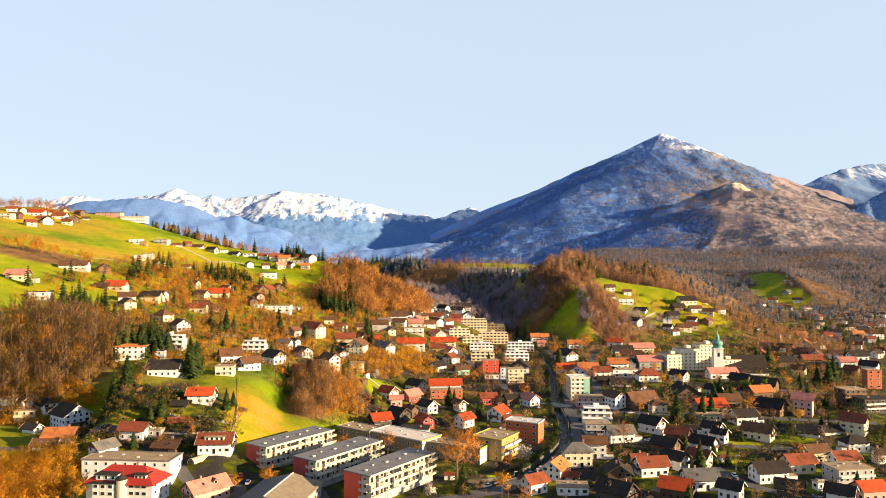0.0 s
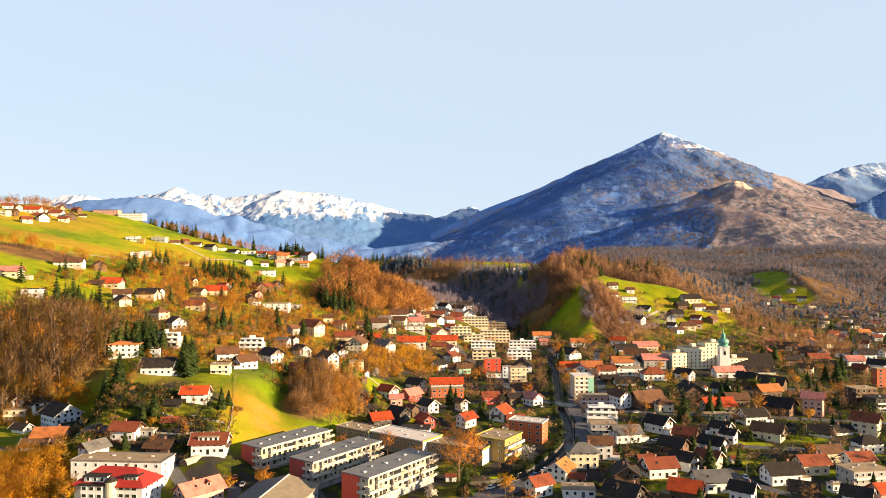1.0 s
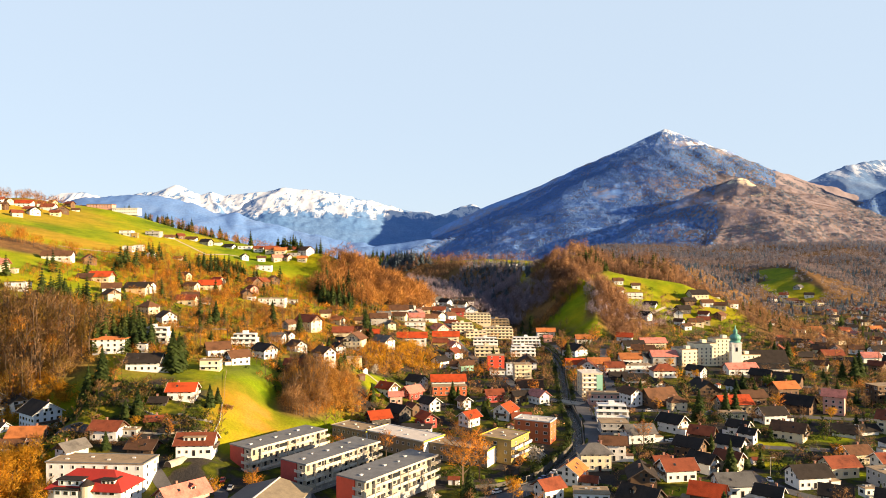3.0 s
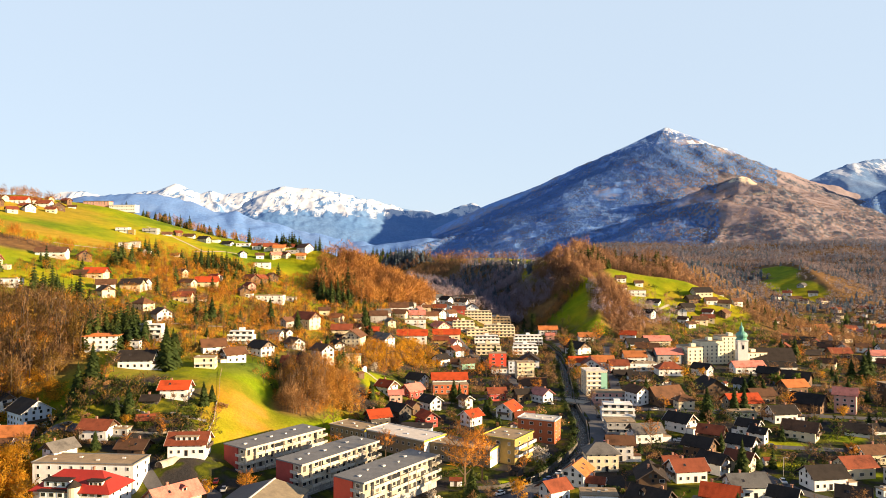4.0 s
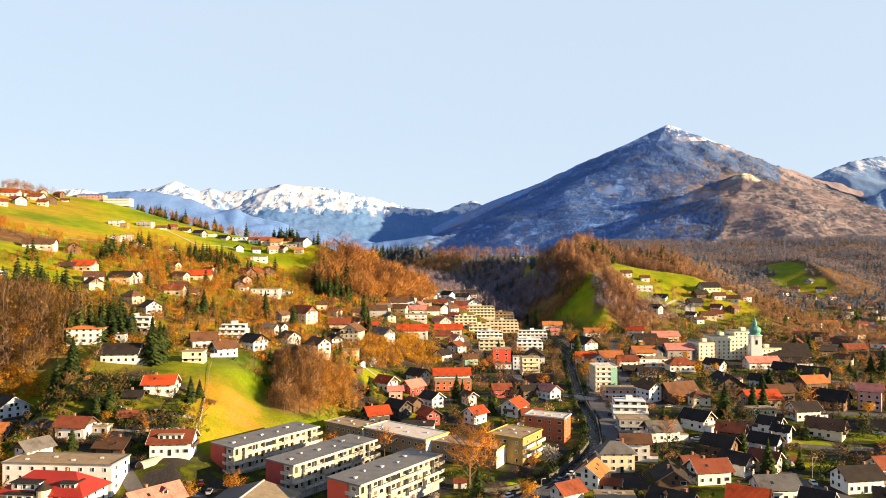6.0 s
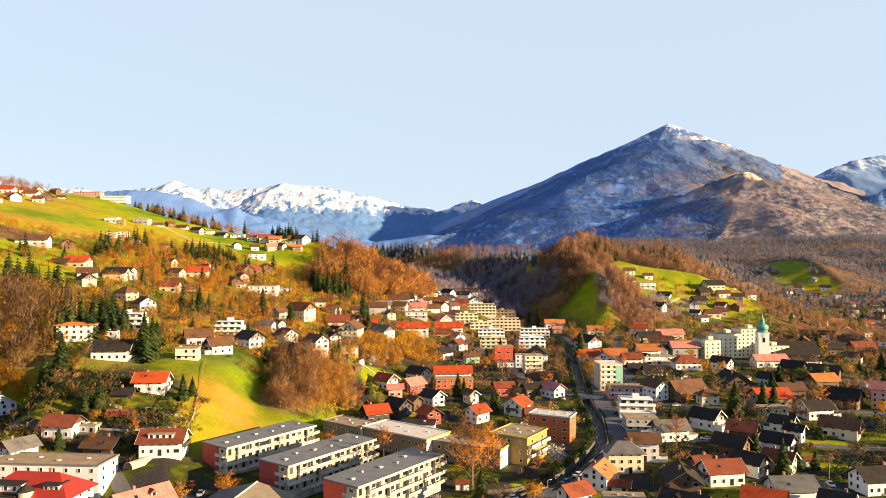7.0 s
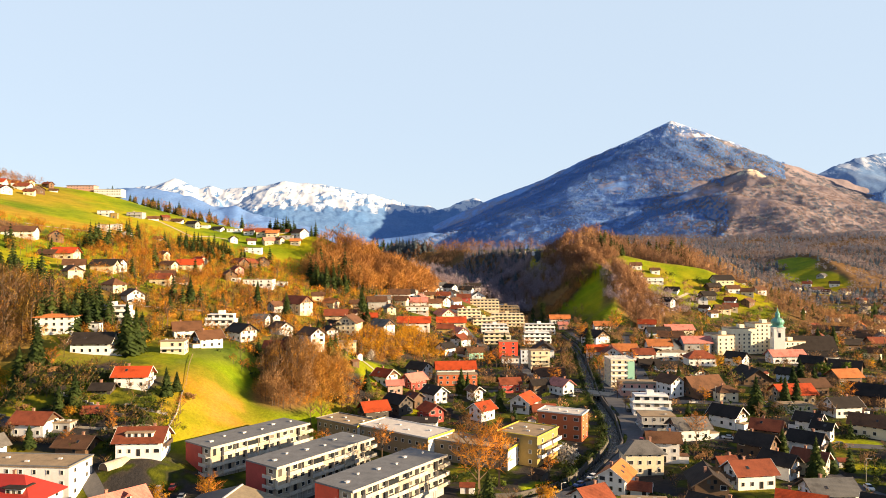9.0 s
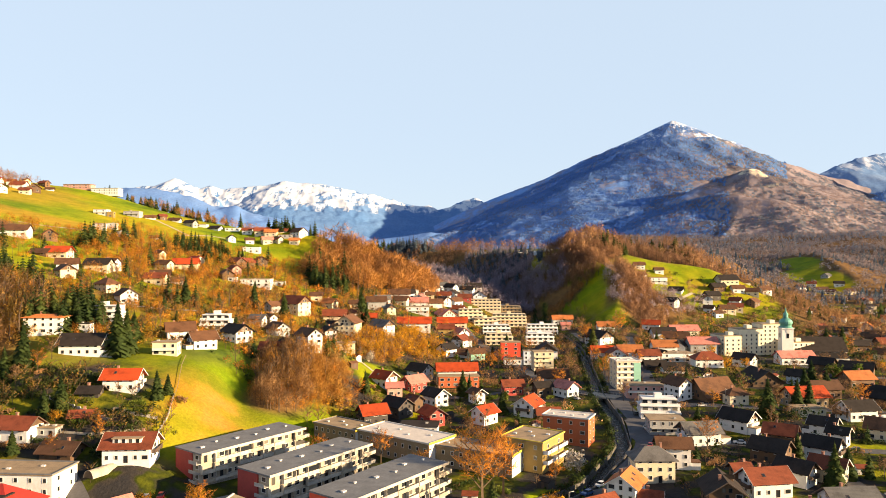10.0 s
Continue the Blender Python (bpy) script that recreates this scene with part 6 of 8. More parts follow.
house(60.9, 289.8, -20, 5.3, 3.6, 1, "w", "r")
house(58.1, 274.1, -6, 12.3, 8.2, 1, "w", "g", "flat")
house(42.8, 275.2, 30, 8.4, 6.7, 2, "w", "r")
house(80.5, 287.2, 80, 12.0, 9.6, 2, "b", "k")
house(97.1, 296.5, 8, 12.3, 8.2, 2, "w", "r")
house(93.8, 306.4, 8, 5.2, 3.5, 2, "b", "r")
house(72.7, 261.9, -40, 12.1, 9.7, 2, "k", "k")
house(97.8, 266.0, -30, 10.8, 8.6, 2, "b", "R")
house(111.5, 277.9, 4, 12.8, 8.5, 2, "w", "g")
house(123.0, 308.6, -45, 9.3, 7.5, 2, "c", "r")
house(114.5, 329.6, -45, 10.8, 8.6, 2, "b", "k")
house(111.3, 306.2, -50, 9.4, 7.5, 2, "w", "k")
house(126.9, 347.8, -35, 10.0, 8.0, 2, "b", "r")
house(119.1, 366.4, -50, 11.2, 9.0, 2, "w", "k")
house(134.2, 332.4, -45, 10.1, 8.0, 2, "w", "k")
house(148.6, 358.0, -45, 8.6, 6.9, 2, "w", "k")
house(148.5, 347.7, -45, 6.3, 5.0, 2, "w", "k")
house(157.9, 388.0, 8, 12.0, 8.0, 1, "c", "g", "flat")
house(170.0, 383.1, -30, 5.1, 4.1, 1, "w", "b")
house(95.5, 393.0, -6, 16.4, 10.2, 3, "w", "g", "terrace")
house(98.0, 352.3, 8, 13.0, 8.7, 2, "w", "g")
house(100.9, 433.0, -4, 18.4, 10.5, 2, "p", "g", "flat")
house(89.9, 367.3, -4, 13.4, 8.9, 2, "g", "b", "flat")
house(106.0, 540.2, 0, 14.0, 9.3, 2, "w", "R")
house(111.2, 525.2, 80, 15.0, 12.0, 2, "w", "r")
house(121.5, 534.6, 0, 14.6, 9.8, 2, "w", "o")
house(117.4, 600.9, -60, 16.5, 13.2, 2, "w", "k")
house(138.7, 669.6, 0, 13.2, 8.8, 2, "w", "o")
house(113.0, 726.2, 0, 17.5, 8.8, 2, "w", "o")
house(108.2, 682.8, 0, 7.2, 4.8, 2, "p", "p")
house(183.0, 691.1, -20, 13.9, 9.3, 2, "w", "R")
house(175.1, 634.9, 0, 17.4, 10.5, 2, "l", "k")
house(199.5, 659.3, 4, 22.4, 10.5, 2, "c", "p")
house(175.6, 607.0, -20, 17.3, 10.5, 2, "c", "b")
house(150.8, 557.9, 0, 15.3, 10.2, 2, "w", "o")
house(162.5, 560.4, 60, 11.1, 8.9, 2, "w", "k")
house(176.3, 557.9, 0, 18.3, 10.5, 3, "g", "p")
house(146.0, 522.0, 0, 18.9, 10.5, 2, "w", "g", "flat")
house(160.5, 507.7, 0, 16.7, 10.5, 2, "w", "r", "hip")
house(128.8, 519.0, 0, 12.2, 8.1, 2, "w", "r")
house(136.6, 522.9, -60, 8.6, 6.9, 2, "c", "k")
house(133.7, 486.3, 0, 13.3, 8.9, 1, "w", "k")
house(125.5, 495.2, 0, 11.3, 7.5, 1, "k", "k")
house(144.7, 472.1, -70, 8.5, 6.8, 1, "w", "k")
house(113.7, 421.3, -65, 10.1, 8.1, 3, "w", "b")
house(129.3, 421.0, 20, 18.0, 15.0, 1, "b", "b", pitch=42)
house(135.4, 407.6, 8, 9.2, 6.1, 2, "c", "b", "hip")
house(220.6, 522.7, 6, 21.5, 9.0, 2, "w", "p")
house(183.9, 508.9, -50, 11.1, 8.9, 2, "w", "k")
house(168.6, 455.9, 90, 19.4, 15.5, 1, "b", "k")
house(188.6, 455.6, -45, 9.3, 7.4, 2, "l", "k")
house(183.7, 422.7, 8, 13.2, 8.8, 2, "b", "b")
# Mud-brown walls: a brown front, with its half-shade put into the colour.
house(165.4, 405.0, 8, 17.0, 10.5, 2, "m", "R")
house(223.4, 495.9, -45, 11.9, 9.5, 2, "b", "k")
house(231.1, 474.8, -40, 15.4, 12.3, 2, "b", "k")
house(216.1, 450.2, 10, 13.8, 9.2, 2, "b", "o")
house(200.9, 403.7, -45, 15.2, 12.1, 2, "b", "k")
house(218.6, 399.7, -35, 10.1, 8.1, 4, "p", "p")
house(263.9, 429.1, 8, 14.5, 9.7, 4, "b", "g", "flat")
house(321.4, 499.4, 0, 10.7, 7.1, 5, "o", "g", "flat")
house(342.8, 559.6, -50, 9.5, 7.6, 2, "b", "r")
house(364.3, 604.3, 0, 14.8, 9.8, 2, "w", "p")
house(370.2, 581.0, -45, 12.6, 10.1, 2, "w", "k")
house(267.3, 413.2, 8, 17.6, 10.5, 3, "k", "k", "flat")
house(174.8, 380.4, 8, 12.4, 8.3, 2, "w", "k")
house(170.3, 352.6, -40, 13.6, 9.1, 2, "c", "b")
house(199.6, 358.1, -30, 10.0, 8.0, 1, "w", "k")
house(212.0, 360.8, 8, 9.2, 6.1, 1, "w", "k")
house(225.5, 361.2, -45, 11.4, 9.1, 3, "c", "r")
house(208.2, 332.6, 8, 11.4, 7.6, 2, "w", "k", "hip")
house(180.9, 317.6, 8, 10.0, 6.6, 2, "c", "b")
house(163.5, 299.8, 8, 12.0, 8.0, 2, "c", "r")
house(187.1, 305.2, 8, 10.9, 7.3, 2, "w", "r")
house(178.7, 287.7, 8, 16.5, 10.5, 2, "g", "g", "flat")
house(144.4, 287.3, 8, 13.2, 8.8, 2, "w", "k")
house(142.2, 264.4, -30, 9.1, 7.3, 2, "k", "k")
house(119.0, 265.1, -40, 8.0, 6.4, 2, "w", "k")
house(160.5, 275.4, 8, 5.5, 3.7, 1, "w", "g", "flat")
house(158.8, 258.4, -40, 8.8, 7.0, 2, "w", "k")
house(172.6, 262.9, 8, 10.2, 6.8, 2, "p", "R")
house(209.1, 312.5, 8, 6.7, 4.4, 2, "w", "k")
house(399.3, 740.9, 60, 12.3, 9.8, 2, "w", "o")
house(340.1, 617.8, 0, 17.0, 10.5, 2, "b", "r")
house(460.5, 783.1, -40, 8.3, 6.7, 2, "w", "p")
house(464.5, 761.4, 0, 17.4, 10.5, 2, "g", "k")
house(529.7, 824.8, 0, 13.7, 9.1, 2, "w", "k", "flat")
house(397.7, 643.1, 0, 15.7, 10.5, 2, "l", "k")
house(383.5, 654.6, -20, 11.1, 7.4, 2, "w", "b")
house(408.9, 724.6, 20, 10.3, 6.9, 2, "c", "b")
house(469.2, 818.1, 0, 11.1, 7.4, 2, "c", "r")
house(532.5, 853.3, -30, 10.2, 8.2, 2, "w", "b")
house(439.5, 678.3, -40, 9.7, 7.7, 2, "w", "r")
house(349.4, 666.9, -30, 9.6, 7.7, 2, "c", "k")
house(311.8, 606.7, 0, 13.9, 9.2, 2, "b", "k")
house(297.6, 557.0, -40, 9.9, 8.0, 2, "c", "b")
house(335.3, 577.3, -30, 9.7, 7.8, 2, "b", "k")
house(260.8, 742.8, 20, 8.6, 5.8, 2, "w", "b")
house(256.2, 751.0, -40, 8.9, 7.1, 2, "w", "b")
house(275.4, 756.9, 0, 13.7, 9.2, 2, "c", "b")
house(292.2, 777.2, -40, 10.1, 8.1, 2, "w", "r")
house(224.8, 806.8, 0, 17.0, 10.5, 2, "w", "g", "flat")
house(194.8, 793.2, 0, 9.6, 6.4, 2, "w", "r")
house(237.9, 788.8, -30, 12.2, 9.8, 1, "w", "k")
house(221.7, 755.0, -50, 11.8, 9.5, 2, "w", "k")
house(233.6, 830.6, 0, 8.8, 5.8, 2, "w", "b")
house(301.9, 822.1, 8, 20.0, 13.5, 2, "c", "k")
house(305.0, 803.0, 0, 12.1, 8.1, 2, "w", "b")
house(272.1, 785.2, 12, 13.9, 9.9, 2, "k", "k")
house(330.2, 842.4, 0, 8.9, 5.9, 1, "w", "b")
house(414.2, 982.3, -30, 11.7, 9.4, 1, "w", "b")
house(413.4, 949.0, 0, 14.3, 9.6, 2, "p", "r")
house(426.0, 935.1, -40, 8.8, 7.1, 2, "g", "k")
house(369.9, 791.1, 0, 8.4, 5.6, 1, "w", "b")
house(505.0, 1064.0, 20, 13.0, 9.0, 2, "w", "b")
house(543.0, 1108.0, -30, 12.0, 9.0, 2, "w", "r")
house(527.0, 1052.0, 0, 16.0, 9.5, 2, "w", "b")
house(533.0, 1040.0, -40, 10.0, 8.0, 2, "c", "r")
house(583.0, 1140.0, 40, 15.0, 11.0, 1, "g", "g")
house(572.0, 1088.0, -20, 12.0, 9.0, 2, "w", "k")
house(563.0, 1046.0, 10, 13.0, 9.0, 2, "c", "b")
house(126.3, 1111.0, 0, 18.3, 10.5, 1, "w", "g", "flat")
house(122.5, 933.4, 0, 12.6, 8.4, 1, "l", "g", "flat")
house(158.9, 1087.5, 30, 10.3, 8.3, 2, "w", "g")
house(-182.7, 350.7, -38, 15.5, 12.4, 3, "l", "k")
house(-214.6, 367.8, -40, 8.7, 7.0, 2, "w", "k")
house(-202.6, 365.6, -40, 9.1, 7.3, 2, "w", "k")
house(-210.3, 361.4, 5, 10.4, 6.9, 2, "c", "g", "flat")
house(-223.0, 367.9, 0, 10.0, 6.7, 2, "c", "g", "flat")
house(-173.2, 324.2, 4, 13.2, 8.8, 2, "p", "o")
house(-177.4, 319.1, 4, 10.2, 6.8, 1, "w", "b")
house(-196.7, 341.5, -20, 7.5, 5.0, 1, "w", "k")
house(-134.4, 313.6, -8, 11.5, 7.7, 2, "w", "r")
house(-125.4, 315.4, -5, 5.9, 4.0, 1, "g", "g", "flat")
house(-116.6, 306.3, -10, 10.6, 7.1, 1, "b", "b")
house(-143.4, 301.7, 60, 9.3, 7.4, 2, "w", "g")
house(-94.7, 304.7, 3, 14.0, 9.3, 2, "w", "r")
house(-118.5, 321.9, 10, 5.8, 3.9, 1, "b", "r")
house(-87.7, 268.4, 48, 15.3, 9.6, 2, "p", "p")
house(474.2, 833.7, -20, 8.1, 5.4, 2, "w", "r")
house(389.1, 819.9, 30, 7.8, 6.3, 1, "w", "k")
house(360.7, 647.1, 60, 13.2, 10.6, 2, "w", "b")
house(500.4, 857.0, -20, 10.0, 6.7, 2, "w", "k")
house(346.5, 715.1, -20, 11.6, 7.7, 2, "w", "b")
house(562.8, 901.1, 60, 7.4, 5.9, 1, "g", "b")
house(485.7, 790.6, -40, 8.4, 6.7, 2, "w", "k")
house(442.7, 868.4, 60, 10.5, 8.4, 1, "g", "r")
house(491.0, 792.0, -20, 10.3, 6.8, 1, "c", "r")
house(439.8, 827.4, 0, 12.5, 8.4, 2, "b", "o")
house(431.2, 722.1, -20, 9.8, 6.6, 1, "b", "k")
house(360.1, 704.9, -20, 12.4, 8.2, 2, "w", "k")
house(546.9, 879.0, 0, 11.3, 7.5, 2, "g", "k")
house(388.2, 777.2, 60, 8.4, 6.7, 2, "w", "r")
house(355.5, 739.1, 30, 10.6, 8.5, 1, "w", "r")
house(382.6, 798.7, 0, 7.2, 4.8, 1, "b", "k")
house(424.7, 657.5, 30, 9.5, 7.6, 2, "w", "k")
house(347.9, 650.5, -40, 9.6, 7.7, 2, "c", "b")
house(365.4, 673.6, -20, 13.2, 8.8, 2, "b", "b")
house(413.6, 753.6, -40, 9.8, 7.9, 2, "c", "r")
house(434.2, 762.4, 60, 7.7, 6.2, 1, "w", "k")
house(455.5, 789.9, 30, 7.1, 5.7, 2, "w", "o")
house(385.0, 662.0, 60, 9.7, 7.8, 2, "b", "k")
house(313.4, 655.8, 60, 10.4, 8.3, 2, "b", "r")
house(439.5, 818.8, 30, 7.8, 6.2, 1, "w", "r")
house(345.5, 702.3, -20, 12.8, 8.5, 1, "w", "k")
house(411.5, 804.6, -40, 9.5, 7.6, 2, "w", "o")
house(464.5, 778.7, 30, 7.4, 5.9, 2, "w", "b")
house(516.4, 839.6, 0, 12.7, 8.5, 2, "w", "o")
house(480.9, 839.6, 0, 8.9, 5.9, 2, "b", "k")
house(501.6, 809.4, 30, 8.7, 7.0, 2, "g", "b")
house(446.3, 724.6, -40, 9.0, 7.2, 2, "w", "r")
house(358.6, 687.2, 60, 10.1, 8.0, 2, "c", "r")
house(499.5, 786.6, 0, 9.5, 6.3, 2, "g", "r")
house(533.2, 897.3, -40, 7.9, 6.4, 2, "w", "b")
house(565.3, 916.0, 30, 7.1, 5.7, 2, "w", "k")
house(584.9, 917.6, 0, 10.4, 6.9, 2, "w", "k")
house(637.5, 1010.3, -40, 7.7, 6.2, 2, "c", "r")
house(593.9, 992.4, 30, 6.5, 5.2, 2, "w", "k")
house(556.7, 941.5, 0, 10.7, 7.1, 2, "w", "k")
house(628.2, 986.4, 0, 9.7, 6.5, 2, "w", "k")
house(590.9, 979.5, -40, 8.7, 6.9, 2, "w", "r")
house(573.0, 907.0, 0, 10.3, 6.9, 2, "c", "r")
house(504.2, 908.7, 30, 6.5, 5.2, 2, "c", "k")
house(605.0, 961.8, 0, 8.0, 5.3, 2, "w", "k")
house(540.0, 971.6, 0, 11.0, 7.3, 2, "c", "r")
house(538.5, 968.5, 60, 7.4, 5.9, 2, "w", "r")
house(644.0, 990.7, -40, 7.6, 6.1, 2, "w", "b")
house(558.6, 919.7, 60, 6.4, 5.1, 2, "c", "k")
house(554.1, 934.1, 60, 7.1, 5.7, 2, "w", "b")
house(535.4, 903.3, -40, 5.9, 4.7, 2, "w", "r")
house(585.9, 988.7, 0, 9.7, 6.5, 2, "w", "r")
house(544.8, 898.3, 0, 10.2, 6.8, 2, "c", "k")
house(565.7, 906.0, 60, 8.6, 6.9, 2, "w", "r")
house(521.4, 931.9, 0, 9.1, 6.1, 2, "c", "k")
house(569.6, 967.6, 0, 9.5, 6.3, 2, "c", "k")
house(531.5, 909.7, 0, 10.3, 6.9, 2, "w", "b")
house(595.2, 919.4, 0, 9.0, 6.0, 2, "w", "r")
house(-495.9, 831.3, 20, 10.6, 7.1, 2, "w", "r")
house(-486.5, 835.6, -40, 8.8, 7.0, 2, "c", "r")
house(-469.4, 793.0, 0, 11.8, 7.9, 2, "b", "b")
house(-469.2, 870.6, 30, 9.2, 7.4, 2, "w", "r")
house(-474.6, 907.8, -30, 8.5, 6.8, 2, "c", "b")
house(-458.6, 828.6, 0, 11.1, 7.4, 1, "w", "r")
house(-461.6, 922.6, -20, 10.6, 7.1, 2, "b", "r")
house(-485.5, 1003.1, 0, 12.0, 8.0, 1, "w", "k")
house(-429.3, 828.1, 10, 10.1, 6.7, 2, "c", "r")
house(-197.1, 833.5, 20, 8.5, 5.7, 2, "w", "b")
house(-168.1, 839.0, -40, 7.9, 6.3, 2, "c", "r")
house(-150.9, 837.4, 0, 10.0, 6.7, 2, "c", "o")
house(-252.7, 723.3, 0, 7.6, 5.0, 1, "w", "b")

# ---- streets, river and bridge ----
ASPHALT = plain("asphalt", (0.085, 0.085, 0.095), 0.9, 0.25, 1.5)
PALE_WAY = plain("pale_gravel_way", (0.42, 0.36, 0.28), 0.95, 0.2, 1.0)


def ribbon(name, line, width, material, label, lift=0.14, kind="structure", flat_z=None):
    """A street laid on the land along a line of points."""
    pts = []
    for (x0, y0), (x1, y1) in zip(line, line[1:]):
        n = max(1, int(math.hypot(x1 - x0, y1 - y0) / 2.5))
        pts += [(x0 + (x1 - x0) * k / n, y0 + (y1 - y0) * k / n) for k in range(n)]
    pts.append(line[-1])
    p = np.array(pts)
    k = np.ones(5) / 5
    if len(p) > 8:
        q = np.stack([np.convolve(np.pad(p[:, i], 2, "edge"), k, "valid") for i in range(2)], 1)
        q[0], q[-1], p = p[0], p[-1], q
    d = np.gradient(p, axis=0)
    side = np.stack([-d[:, 1], d[:, 0]], 1) / np.linalg.norm(d, axis=1)[:, None]
    cols = 5
    rows = np.stack([p + side * width * (c / (cols - 1) - 0.5) for c in range(cols)], 1).reshape(-1, 2)
    z = ground_z(rows[:, 0], rows[:, 1]) + lift if flat_z is None else flat_z(rows[:, 0], rows[:, 1])
    i = (np.arange(len(p) - 1)[:, None] * cols + np.arange(cols - 1)[None]).ravel()
    me = mesh_of(name, np.c_[rows, z], np.stack([i, i + cols, i + cols + 1, i + 1], 1)[:, ::-1], [material], shade=True)
    return tagged(share(name, me), label, name.split("_")[-1], kind=kind)


def water_material():
    m, n, l, bsdf = shader("river_water")
    c = ramp(n, l, noise_node(n, l, 0.9, 6.0, 0.75), [(0.5, (0.010, 0.013, 0.014)), (0.57, (0.03, 0.035, 0.037)), (0.64, (0.42, 0.43, 0.45))])
    l.new(c, bsdf.inputs["Base Color"])
    bsdf.inputs["Roughness"].default_value = 0.25
    bsdf.inputs["Specular IOR Level"].default_value = 0.3
    bumped(n, l, bsdf, noise_node(n, l, 1.5, 3.0), 1.0, 0.8)
    return m


valley = lambda x, y: 0.022 * np.clip(np.asarray(y) - 330, 0, 700) * smooth(350, 60, np.asarray(x)) - 2.2
ribbon("water", [(x, y) for x, y, _ in RIVER], 4.9, water_material(), "shallow rippling river between stone walls", flat_z=valley)
STONE = plain("river_wall_stone", (0.11, 0.10, 0.09), 0.95, 0.3, 2.0)
for side in (-1, 1):
    mid = np.array([(x, y) for x, y, _ in RIVER], float)
    along = np.gradient(mid, axis=0)
    along /= np.linalg.norm(along, axis=1)[:, None]
    v, f = [], []
    for (x, y), (dx, dy) in zip(mid, along):
        g = 0.022 * max(0, min(700, y - 330)) * float(smooth(350, 60, x))
        for off, z in ((2.5, g - 3.4), (2.5, g + 0.35), (3.0, g + 0.35), (3.0, g - 3.4)):
            v.append((x + side * off * dy, y - side * off * dx, z))
    for n in range(len(mid) - 1):
        a = n * 4
        f += [(a + k, a + k + 1, a + k + 5, a + k + 4) for k in range(3)]
    tagged(share("river_wall", mesh_of("river_wall", v, np.array(f), [STONE])), "grey stone embankment wall along the river", "wall", kind="structure")

STREETS = (
    ([(14, 270), (30, 278), (45, 294), (54.3, 311), (62.9, 324.7), (70.3, 337.5), (77.2, 354), (82.8, 381), (84.8, 408), (87.7, 435), (91, 462), (96, 500), (104, 545), (109, 600), (108, 660)], 8.5),
    ([(58, 454), (68, 446), (88, 430), (110, 408), (140, 400), (190, 392), (250, 380)], 7.0),
    ([(100, 410), (113, 464), (130, 550), (150, 640)], 6.0),
    ([(133, 345), (131, 320), (128, 301), (133, 280), (146, 266), (175, 255)], 6.0),
    ([(81, 362), (110, 350), (137, 343), (165, 338), (210, 330)], 5.5),
    ([(14, 270), (-10, 260), (-38, 258), (-48, 285), (-20, 325)], 5.5),
    ([(-75, 262), (-78, 285), (-90, 288), (-96, 282)], 5.0),
    ([(56, 440), (30, 440), (-5, 420), (-24, 390), (-30, 372)], 5.0),
    ([(57, 447), (52, 500), (40, 560), (25, 640), (10, 720), (0, 800)], 6.0),
    ([(-96, 282), (-125, 312), (-150, 318), (-180, 318), (-215, 318)], 4.5),
    ([(200, 392), (215, 440), (225, 500), (215, 530)], 6.0),
    ([(225, 480), (280, 470), (340, 480), (420, 520)], 6.0),
)
for line, width in STREETS:
    ribbon("road", line, width, ASPHALT, "grey asphalt street through the town")
WAYS = (
    ([(-46, 466), (-36, 448), (-25, 431), (-22, 410)], 2.2), ([(-335, 655), (-326, 659), (-299, 682), (-270, 700)], 3.5), ([(-172, 470), (-149, 486), (-135, 500)], 3.0),
    ([(-255, 786), (-237, 830), (-215, 845)], 3.5), ([(-345, 885), (-300, 850), (-250, 800)], 3.0), ([(255, 790), (225, 760), (190, 735)], 3.0),
)
for line, width in WAYS:
    ribbon("track", line, width, PALE_WAY, "pale gravel track across the meadow")


def bridge():
    top = thing("bridge", "concrete road bridge with railings over the river", "bridge", "", pose(78.5, 437.5, 2.35, 0, 0, -40))
    bm = bmesh.new()
    box(bm, -10, -4.2, -0.6, 12, 4.2, 0.22)
    part("deck", bm, PALE_WAY, top)
    for s in (-4.1, 4.1):
        bm = bmesh.new()
        box(bm, -12, s - 0.05, 1.15, 12, s + 0.05, 1.25)
        for n in range(17):
            box(bm, -12 + n * 1.49, s - 0.04, 0.22, -11.9 + n * 1.49, s + 0.04, 1.15)
        part("railing", bm, CONCRETE, top)
    return top


bridge()

BANK = (-31, 438, 11, 34, -10)


def garden_places(x0, x1, y0, y1, count, seed):
    r = np.random.default_rng(seed)
    p = np.stack([x0 + (x1 - x0) * r.random(count), y0 + (y1 - y0) * r.random(count)], 1)
    ok = np.ones(len(p), bool)
    for hx, hy, hr in HOMES:
        ok &= np.hypot(p[:, 0] - hx, p[:, 1] - hy) > hr + 0.6
        if hr > 4:
            ok &= np.hypot(p[:, 0] - hx, (p[:, 1] - hy + 6) * 0.6) > hr * 0.9
    for line, width in STREETS:
        ok &= -crest(p[:, 0], p[:, 1], [(x, y, 0) for x, y in line], 1.0) > width / 2 + 1
    ok &= -crest(p[:, 0], p[:, 1], RIVER, 1.0) > 8
    ok &= in_oval(p[:, 0], p[:, 1], -85, 362, 34, 30, 0) < 0.4
    ok &= in_oval(p[:, 0], p[:, 1], *BANK) < 0.4
    return p[ok]


